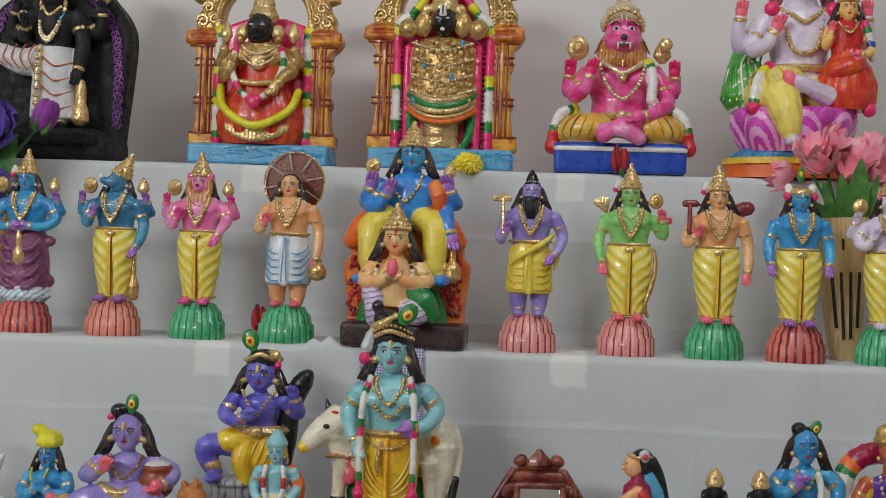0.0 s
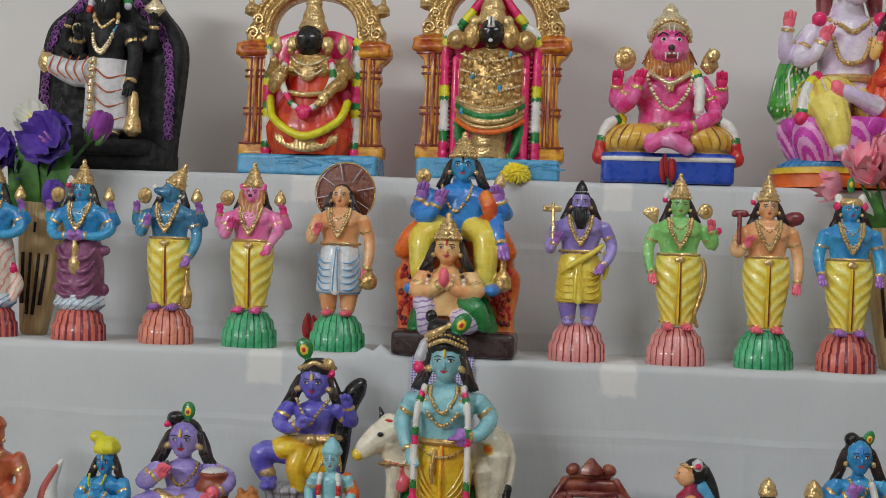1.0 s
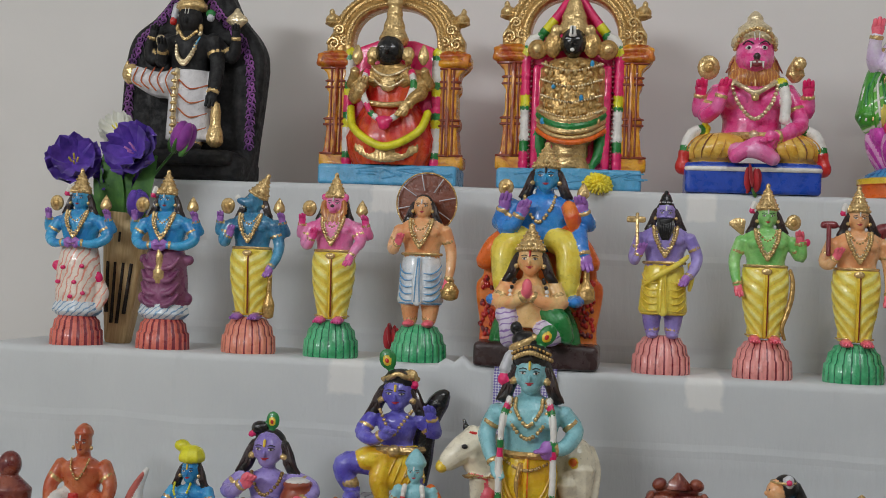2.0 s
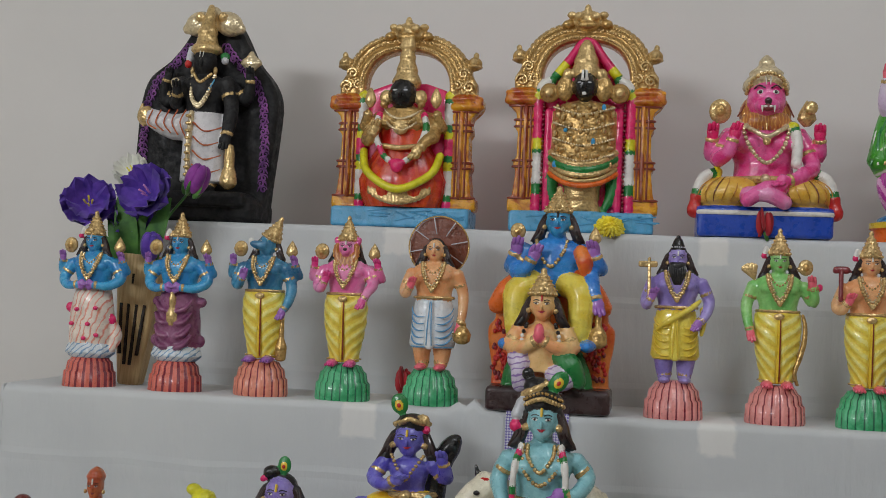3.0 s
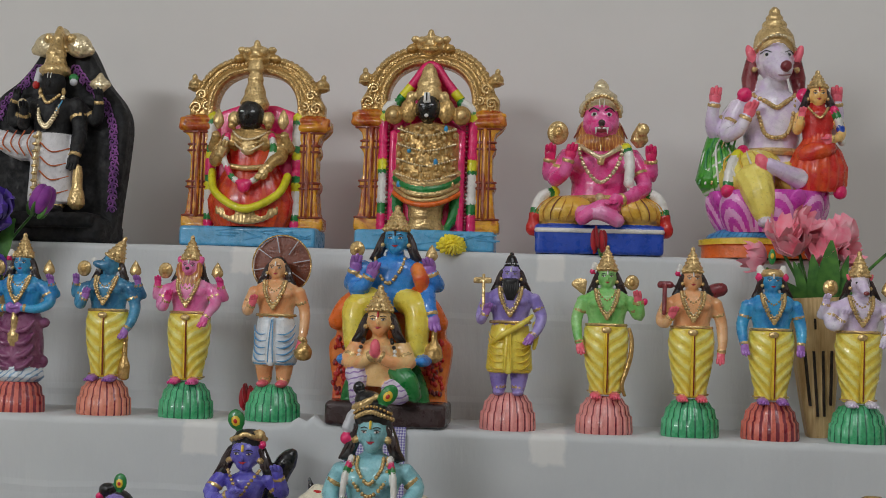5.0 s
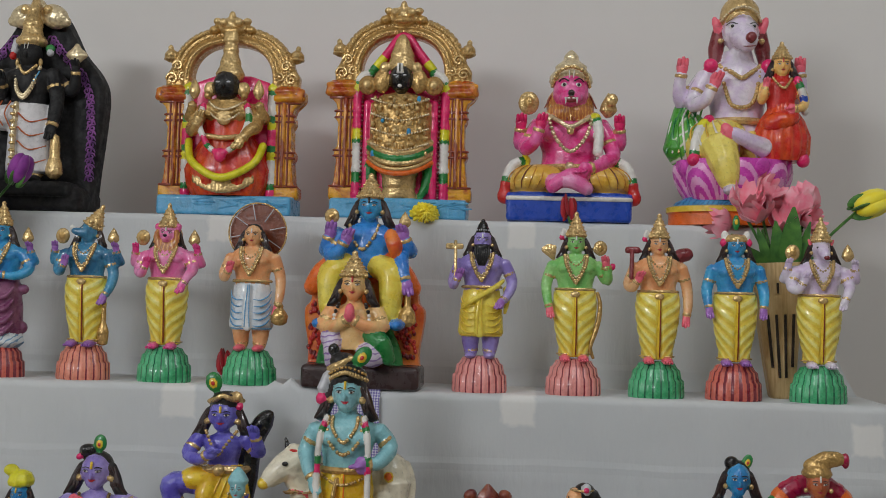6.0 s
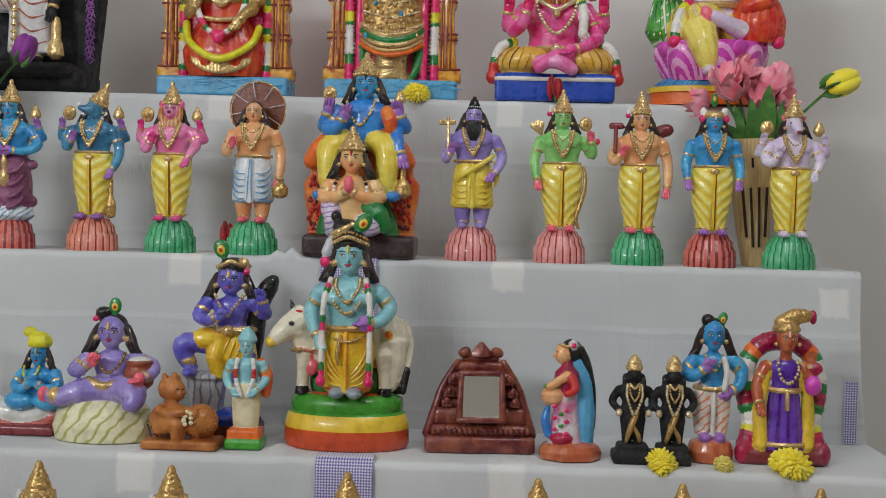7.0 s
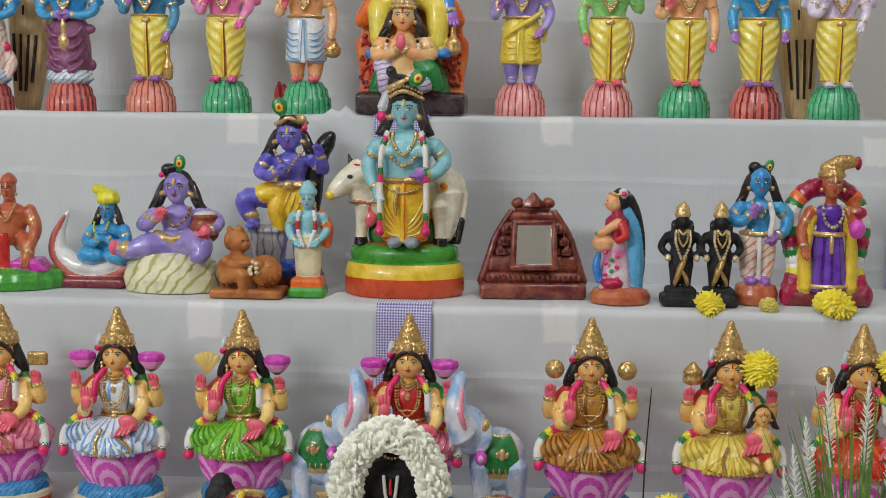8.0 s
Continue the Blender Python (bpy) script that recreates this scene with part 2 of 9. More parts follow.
M["bamboo"] = bamboo()
M["slot_shade"] = paint("slot_shade", (40, 28, 20), 0.8, None, 60, 0, 0.0)
M["violet_petal"] = petal("violet_petal", (66, 36, 150), (112, 70, 190))
M["plum_petal"] = petal("plum_petal", (112, 28, 128), (160, 60, 168))
M["pink_petal"] = petal("pink_petal", (255, 128, 156), (255, 190, 202))
M["white_petal"] = petal("white_petal", (226, 226, 216), (246, 246, 238))
M["yellow_petal"] = petal("yellow_petal", (255, 232, 24), (255, 246, 96))
M["red_petal"] = petal("red_petal", (150, 16, 30), (196, 30, 44))
M["stem"] = petal("stem", (38, 92, 30), (84, 140, 50))
M["grass_blade"] = petal("grass_blade", (70, 116, 46), (140, 172, 84))
M["check"] = check_material()
M["plume_white"] = petal("plume_white", (232, 236, 226), (252, 252, 246))
M["pale_yellow"] = petal("pale_yellow", (226, 210, 90), (240, 228, 140))
mirror_mat, _, mp_ = base_material("mirror")
mp_.inputs["Metallic"].default_value, mp_.inputs["Roughness"].default_value, mp_.inputs["Base Color"].default_value = 1.0, 0.04, (0.95, 0.96, 0.96, 1)
M["mirror"] = mirror_mat


# ---- mesh building ----
class Form:
    """Collects the shells of one mesh; x to the right, front towards -y, z up; all numbers times scale."""

    def __init__(self, scale=1.0):
        self.v, self.f, self.m, self.k, self.names, self.shells = [], [], [], scale, [], []

    def slot(self, mat):
        if mat not in self.names:
            self.names.append(mat)
        return self.names.index(mat)

    def grid(self, rows, mat, wrap=True, cap=(True, True), pick=None):
        """Rows of equal length, joined by quads; pick(i, j) may name another material."""
        o, n, f0 = len(self.v), len(rows[0]), len(self.f)
        for r in rows:
            self.v += [(x * self.k, y * self.k, z * self.k) for x, y, z in r]
        s = self.slot(mat)
        for i in range(len(rows) - 1):
            for j in range(n if wrap else n - 1):
                a, b = o + i * n + j, o + i * n + (j + 1) % n
                self.f.append((a, b, b + n, a + n))
                self.m.append(self.slot(pick(i, j)) if pick and pick(i, j) else s)
        if wrap:
            for want, i in zip(cap, (0, len(rows) - 1)):
                if want:
                    ring = [o + i * n + j for j in range(n)]
                    self.f.append(tuple(ring if i else ring[::-1]))
                    self.m.append(s)
        pts = np.array(rows) * self.k
        thick = float(np.max(np.median(np.linalg.norm(pts - pts.mean(axis=1, keepdims=True), axis=2), axis=1))) if wrap and all(cap) and not pick else 0.0
        self.shells.append([o, len(self.v), f0, len(self.f), thick])

    def turn(self, prof, mat, at=(0, 0), seg=20, ribs=0, amp=0.0, pick=None, bend=None, phase=0.0):
        """A turned body: prof of (z, rx, ry) or (z, rx, ry, dx, dy); ribs: number of flutes of depth amp; bend(angle, z): a factor."""
        rows = []
        for z, rx, ry, *d in prof:
            dx, dy = d if d else (0, 0)
            row = []
            for j in range(seg):
                a = 2 * math.pi * j / seg
                k = 1 + (amp * math.cos(ribs * a + phase) if ribs else 0)
                if bend:
                    k *= bend(a, z)
                row.append((at[0] + dx + rx * k * math.cos(a), at[1] + dy + ry * k * math.sin(a), z))
            rows.append(row)
        self.grid(rows, mat, pick=pick)

    def ball(self, c, r, mat, rot=(0, 0, 0), seg=12, rings=8):
        r = r if isinstance(r, tuple) else (r, r, r)
        q = Euler([radians(a) for a in rot]).to_matrix()
        rows = []
        for i in range(rings + 1):
            b = -math.pi / 2 + math.pi * i / rings
            row = []
            for j in range(seg):
                a = 2 * math.pi * j / seg
                w = max(math.cos(b), 0.02)
                p = q @ Vector((r[0] * w * math.cos(a), r[1] * w * math.sin(a), r[2] * math.sin(b)))
                row.append((c[0] + p.x, c[1] + p.y, c[2] + p.z))
            rows.append(row)
        self.grid(rows, mat)

    def tube(self, pts, radii, mat, seg=9, steps=4, flat=1.0, pick=None, round_ends=True):
        """A tapered tube through pts; flat squeezes it from front to back."""
        pts = [Vector(p) for p in pts]
        if isinstance(radii, (int, float)):
            radii = [radii] * len(pts)
        path, rr = [], []
        n = len(pts)
        for i in range(n - 1):
            p0, p1, p2, p3 = pts[max(i - 1, 0)], pts[i], pts[i + 1], pts[min(i + 2, n - 1)]
            for s in range(steps):
                t = s / steps
                path.append(0.5 * ((2 * p1) + (p2 - p0) * t + (2 * p0 - 5 * p1 + 4 * p2 - p3) * t * t + (3 * p1 - p0 - 3 * p2 + p3) * t ** 3))
                rr.append(radii[i] + (radii[i + 1] - radii[i]) * t)
        path.append(pts[-1])
        rr.append(radii[-1])
        if round_ends:
            d0, d1 = (path[0] - path[1]).normalized(), (path[-1] - path[-2]).normalized()
            path = [path[0] + d0 * rr[0] * 0.6] + path + [path[-1] + d1 * rr[-1] * 0.6]
            rr = [rr[0] * 0.5] + rr + [rr[-1] * 0.5]
        rows = []
        side = None
        for i, p in enumerate(path):
            d = (path[min(i + 1, len(path) - 1)] - path[max(i - 1, 0)]).normalized()
            ref = Vector((0, 1, 0)) if abs(d.y) < 0.9 else Vector((1, 0, 0))
            u = d.cross(ref).normalized()
            w = d.cross(u)
            if side and u.dot(side) < 0:
                u, w = -u, -w
            side = u
            rows.append([tuple(p + u * rr[i] * math.cos(2 * math.pi * j / seg) + w * rr[i] * flat * math.sin(2 * math.pi * j / seg)) for j in range(seg)])
        self.grid(rows, mat, pick=pick)

    def ring(self, c, rx, ry, r, mat, tilt=0.0, n=18, flat=1.0):
        pts = []
        for j in range(n):
            a = 2 * math.pi * j / n
            pts.append((c[0] + rx * math.cos(a), c[1] + ry * math.sin(a), c[2] + tilt * math.sin(a)))
        rows = []
        for j in range(n + 1):
            a = 2 * math.pi * (j % n) / n
            x, y, z = pts[j % n]
            rows.append([(x + r * math.cos(b) * math.cos(a), y + r * math.cos(b) * math.sin(a), z + r * flat * math.sin(b)) for b in (2 * math.pi * s / 6 for s in range(6))])
        self.grid(rows, mat, cap=(False, False))

    def beads(self, pts, r, mat, n, mat2=None, steps=6):
        """A string of beads along a smooth line."""
        pts = [Vector(p) for p in pts]
        line = []
        for i in range(len(pts) - 1):
            p0, p1, p2, p3 = pts[max(i - 1, 0)], pts[i], pts[i + 1], pts[min(i + 2, len(pts) - 1)]
            for s in range(12):
                t = s / 12
                line.append(0.5 * ((2 * p1) + (p2 - p0) * t + (2 * p0 - 5 * p1 + 4 * p2 - p3) * t * t + (3 * p1 - p0 - 3 * p2 + p3) * t ** 3))
        line.append(pts[-1])
        for i in range(n):
            p = line[round(i * (len(line) - 1) / (n - 1))]
            self.ball(tuple(p), r, mat2 if mat2 and (i // 3) % 2 else mat, seg=6, rings=4)

    def slab(self, outline, y0, y1, mat, bevel=0.006, face=None):
        """A plate cut to an outline in x and z, standing from y1 (back) to y0 (front), with a bevelled front edge."""
        cx, cz = sum(p[0] for p in outline) / len(outline), sum(p[1] for p in outline) / len(outline)

        def inset(d):
            out = []
            for x, z in outline:
                w = math.hypot(x - cx, z - cz) or 1
                out.append((x - (x - cx) / w * d, z - (z - cz) / w * d))
            return out

        rows = [[(x, y1, z) for x, z in inset(bevel)], [(x, y1 - bevel, z) for x, z in outline], [(x, y0 + bevel, z) for x, z in outline], [(x, y0, z) for x, z in inset(bevel)]]
        self.grid(rows, mat)
        self.m[-1] = self.slot(face or mat)

    def block(self, c, s, mat, bevel=0.008, top=None, seg=3):
        """A block with rounded upright corners and softened rims; top: a factor for the upper face."""
        top = 1.0 if top is None else top
        hx, hy, hz = s[0] / 2, s[1] / 2, s[2] / 2
        rows = []
        for z, k, d in ((-hz, 1, bevel * 0.5), (-hz + bevel * 0.5, 1, 0), (hz - bevel, top, 0), (hz - bevel * 0.3, top, bevel * 0.4), (hz, top, bevel)):
            row = []
            for q, (sx, sy) in enumerate(((1, 1), (-1, 1), (-1, -1), (1, -1))):
                for i in range(seg + 1):
                    a = math.pi / 2 * (q + i / seg)
                    row.append((c[0] + sx * (hx * k - d - bevel) + bevel * math.cos(a), c[1] + sy * (hy * k - d - bevel) + bevel * math.sin(a), c[2] + z))
            rows.append(row)
        self.grid(rows, mat)

    def meld(self, voxel, least, rounds=3):
        """Runs the thick shells together into one skin, as moulded clay is, softens it and paints each facet like the shell under it."""
        body = [q for q in self.shells if q[4] >= least]
        if not body:
            return
        keep = [i for q in body for i in range(q[2], q[3])]
        src = bpy.data.meshes.new("clay")
        src.from_pydata(self.v, [], [self.f[i] for i in keep])
        bm = bmesh.new()
        bm.from_mesh(src)
        bmesh.ops.delete(bm, geom=[v for v in bm.verts if not v.link_faces], context="VERTS")
        bmesh.ops.recalc_face_normals(bm, faces=bm.faces)
        bm.to_mesh(src)
        bm.free()
        ob = bpy.data.objects.new("clay", src)
        scene.collection.objects.link(ob)
        mod = ob.modifiers.new("skin", "REMESH")
        mod.mode, mod.voxel_size, mod.adaptivity = "VOXEL", voxel, 0.0
        dg = bpy.context.evaluated_depsgraph_get()
        me = bpy.data.meshes.new_from_object(ob.evaluated_get(dg))
        co = np.empty(len(me.vertices) * 3)
        me.vertices.foreach_get("co", co)
        co = co.reshape(-1, 3)
        ed = np.empty(len(me.edges) * 2, dtype=np.int64)
        me.edges.foreach_get("vertices", ed)
        a, b = ed.reshape(-1, 2).T
        deg = np.maximum(np.bincount(np.r_[a, b], minlength=len(co)), 1)[:, None]
        for step in [0.6, -0.36] * rounds + [0.5]:
            s = np.stack([np.bincount(np.r_[a, b], np.r_[co[b, c], co[a, c]], minlength=len(co)) for c in range(3)], axis=1)
            co = co + step * (s / deg - co)
        tree = BVHTree.FromPolygons(self.v, [self.f[i] for i in keep])
        faces = [tuple(p.vertices) for p in me.polygons]
        mats = []
        for fc in faces:
            c = co[list(fc)].mean(axis=0)
            mats.append(self.m[keep[tree.find_nearest(Vector(c))[2]]])
        gone = set(keep)
        rest = [i for i in range(len(self.f)) if i not in gone]
        n = len(self.v)
        self.f = [self.f[i] for i in rest] + [tuple(x + n for x in fc) for fc in faces]
        self.m = [self.m[i] for i in rest] + mats
        self.v = list(self.v) + [tuple(p) for p in co]
        self.shells = []
        bpy.data.objects.remove(ob)
        bpy.data.meshes.remove(src)
        bpy.data.meshes.remove(me)

    def mesh(self, name, voxel=0.0):
        if voxel:
            self.meld(voxel, voxel * 2.4)
        me = bpy.data.meshes.new(name)
        me.from_pydata(self.v, [], self.f)
        for n in self.names:
            me.materials.append(M[n])
        me.polygons.foreach_set("material_index", self.m)
        me.polygons.foreach_set("use_smooth", [True] * len(self.f))
        bm = bmesh.new()
        bm.from_mesh(me)
        bmesh.ops.delete(bm, geom=[v for v in bm.verts if not v.link_faces], context="VERTS")
        bmesh.ops.recalc_face_normals(bm, faces=bm.faces)
        bm.to_mesh(me)
        bm.free()
        me.set_sharp_from_angle(angle=radians(50))
        me.update()
        return me


CLAY = {"idol": 0.0017, "doll": 0.0016, "figurine": 0.0015}


def thing(name, form, m, label, category, group="", kind=""):
    ob = new(name, form.mesh(name, CLAY.get(name, 0.0)))
    ob.matrix_world = m
    return tagged(ob, label, category, group, kind)


def empty_thing(name, m, label, category, group="", kind=""):
    ob = new(name)
    ob.matrix_world = m
    return tagged(ob, label, category, group, kind)


def part(name, form, parent, label=""):
    ob = new(name, form.mesh(name))
    ob.parent = parent
    return tagged(ob, label)


# ---- the room ----
def wall(name, c, s, mat, label):
    f = Form()
    hx, hy, hz = s[0] / 2, s[1] / 2, s[2] / 2
    f.grid([[(c[0] - hx, c[1] - hy, z), (c[0] + hx, c[1] - hy, z), (c[0] + hx, c[1] + hy, z), (c[0] - hx, c[1] + hy, z)] for z in (c[2] - hz, c[2] + hz)], mat)
    thing(name, f, pose(0, 0, 0), label, "wall" if "wall" in name else name, kind="structure")


M["wall_grey"] = wall_paint("wall_grey", (232, 229, 226))
M["wall_room"] = wall_paint("wall_room", (238, 235, 228))
M["ceiling_white"] = wall_paint("ceiling_white", (236, 234, 230))
M["floor_tile"] = wall_paint("floor_tile", (196, 186, 170))
wall("wall_north", (0, 2.16, 1.35), (6.2, 0.15, 2.7), "wall_grey", "plain pale grey painted plaster wall behind the stand")
wall("wall_south", (0, -2.675, 1.35), (6.2, 0.15, 2.7), "wall_room", "plain off-white painted plaster wall")
wall("wall_west", (-2.675, -0.26, 1.35), (0.15, 4.69, 2.7), "wall_room", "plain off-white painted plaster wall")
wall("wall_east", (2.675, -0.26, 1.35), (0.15, 4.69, 2.7), "wall_room", "plain off-white painted plaster wall")
wall("floor", (0, -0.26, -0.05), (6.2, 5.2, 0.1), "floor_tile", "pale beige tiled floor of the room")
wall("ceiling", (0, -0.26, 2.75), (6.2, 5.2, 0.1), "ceiling_white", "plain white painted ceiling")

# ---- the stepped stand under its white sheets ----
STEPS = [(1.383, 1.775, -0.90, 0.462), (1.131, 1.585, -0.968, 0.534), (0.884, 1.35, -0.985, 0.55), (0.64, 1.15, -1.02, 0.58), (0.395, 0.94, -1.05, 0.64), (0.15, 0.73, -1.08, 0.67), (0.004, 0.52, -1.1, 0.69)]
PADS = {0: ((-0.44, 1.362, 0.02), (0.027, 1.362, 0.02), (0.44, 1.36, 0.02)), 1: ((-0.444, 1.11, 0.0235), (0.03, 1.112, 0.0225), (0.497, 1.085, 0.02)), 2: ((-0.441, 0.858, 0.0235), (0.034, 0.861, 0.022), (0.53, 0.85, 0.02))}
stand = empty_thing("stepped_display_stand", pose(0, 0, 0), "stepped display stand draped in white cotton sheets with violet checked borders", "display stand")


def ripple(x, y, z, s=1.0):
    """Small sag and creasing of hung cotton."""
    n = noise.noise(Vector((x * 9 * s, y * 5, z * 3.2 * s))) * 0.0045 + noise.noise(Vector((x * 31, 3.1, z * 9))) * 0.0016
    return n + 0.0028 * math.exp(-((math.sin(x * 11.0 + z * 2)) / 0.08) ** 2) * noise.noise(Vector((x * 2, 7, z)))


def step_cloth(k):
    z, yf, x0, x1 = STEPS[k]
    z2, _, n0, n1 = STEPS[k + 1]
    yb = 2.08 if k == 0 else STEPS[k - 1][1] + 0.012
    r = 0.011
    prof = [(yb - (yb - yf - r) * i / 8, z, 0) for i in range(9)]
    prof += [(yf + r - r * math.sin(a), z - r + r * math.cos(a), 0) for a in (math.pi / 2 * i / 6 for i in range(1, 7))]
    prof += [(yf, z - r - (z - r - z2 + 0.005) * i / 22, i / 22) for i in range(1, 23)]
    nx = 130
    rows = []
    for y, zz, down in prof:
        flare = down ** 2.2
        a, b = x0 + (n0 - x0) * flare, x1 + (n1 - x1) * flare
        row = []
        for j in range(nx + 1):
            x = a + (b - a) * j / nx
            w = ripple(x, y, zz) if down > 0 or zz < z else 0.0
            crease = 0.0022 * math.exp(-((down - 0.42) / 0.02) ** 2) if down else 0
            lift = 0.0012 * noise.noise(Vector((x * 13, y * 13, 2.0)))
            if k == 1 and zz > z - 0.012:
                lift += 0.011 * math.exp(-((x + 0.292) / 0.024) ** 2 - ((y - yf - 0.008) / 0.018) ** 2) * (1 + 0.5 * math.sin(x * 300))
            if k == 2 and zz > z - 0.012:
                lift += 0.009 * math.exp(-((x + 0.264) / 0.016) ** 2 - ((y - yf - 0.05) / 0.02) ** 2) * (1 + 0.5 * math.sin(x * 400))
            row.append((x, y + w - crease, zz + lift))
        fold = (0.03, 0.0) if down > 0 else (0.0, -0.02)
        row = [(a + 0.002, row[0][1] + fold[0], zz + fold[1])] + row + [(b - 0.002, row[-1][1] + fold[0], zz + fold[1])]
        rows.append(row)
    f = Form()
    M["cotton_%d" % k] = cloth_material("white_cotton", PADS.get(k, ()))
    f.grid(rows, "cotton_%d" % k, wrap=False)
    part("sheet", f, stand)
    # the hanging sides
    for edge, nxt in ((x0, n0), (x1, n1)):
        f = Form()
        rows = []
        for i in range(19):
            d = i / 18
            x = edge + (nxt - edge) * d ** 2.2 - math.copysign(0.007, edge)
            zz = z - (z - z2) * d
            rows.append([(x + 0.004 * noise.noise(Vector((x, yf * 7 + j * 0.9, zz * 4))), yf + 0.002 + (2.07 - yf) * j / 24, zz) for j in range(25)])
        f.grid(rows, "cotton_%d" % k, wrap=False)
        part("side_sheet", f, stand)


for k in range(6):
    step_cloth(k)


def border_strip(k, xa, xb, deep=None, top=None):
    z, yf, *_ = STEPS[k]
    z2 = STEPS[k + 1][0] if deep is None else z - deep
    rows = []
    line = [(yf + 0.03, z + 0.003), (yf + 0.008, z + 0.003), (yf + 0.001, z + 0.001), (yf - 0.004, z - 0.008)] + [(yf - 0.006, z - 0.01 - (z - 0.012 - z2) * i / 16) for i in range(17)]
    if top:
        line = [(yf - 0.006, top - (top - z2 - 0.002) * i / 8) for i in range(9)]
    for y, zz in line:
        rows.append([(xa + (xb - xa) * j / 8, y + (ripple(xa + (xb - xa) * j / 8, yf, zz) if zz < z - 0.009 else 0), zz) for j in range(9)])
    f = Form()
    f.grid(rows, "check", wrap=False)
    part("border_strip", f, stand, "violet checked woven border of the white sheet")


border_strip(1, -0.243, -0.160)
border_strip(2, -0.209, -0.136)
border_strip(1, 0.514, 0.532, top=0.975)


# ---- dolls ----
def eyes(f, z, y, gap, r, skin_lips="lips"):
    for s in (-1, 1):
        f.ball((s * gap, y, z), (r * 1.45, r * 0.6, r * 0.62), "white", (0, s * -8, s * 18), 10, 6)
        f.ball((s * gap, y - r * 0.42, z + r * 0.05), (r * 0.75, r * 0.3, r * 0.62), "iris", seg=8, rings=5)
        f.tube([(s * (gap - r * 1.5), y - r * 0.2, z + r * 0.7), (s * gap, y - r * 0.35, z + r * 0.95), (s * (gap + r * 1.9), y + r * 0.6, z + r * 0.4)], r * 0.2, "eye", seg=5, steps=3)
        f.tube([(s * (gap - r * 1.8), y - r * 0.1, z + r * 1.9), (s * gap, y - r * 0.2, z + r * 2.5), (s * (gap + r * 1.9), y + r * 0.7, z + r * 1.8)], r * 0.28, "eye", seg=5, steps=3)
    f.tube([(-r * 2.1, y + r * 0.5, z - r * 4.75), (-r * 0.9, y - r * 0.05, z - r * 5.0), (0, y - r * 0.15, z - r * 4.95), (r * 0.9, y - r * 0.05, z - r * 5.0), (r * 2.1, y + r * 0.5, z - r * 4.75)], [r * 0.15, r * 0.42, r * 0.4, r * 0.42, r * 0.15], skin_lips, seg=6, steps=3)
    f.ball((0, y - r * 0.05, z - r * 5.6), (r * 1.25, r * 0.5, r * 0.42), skin_lips, seg=9, rings=5)


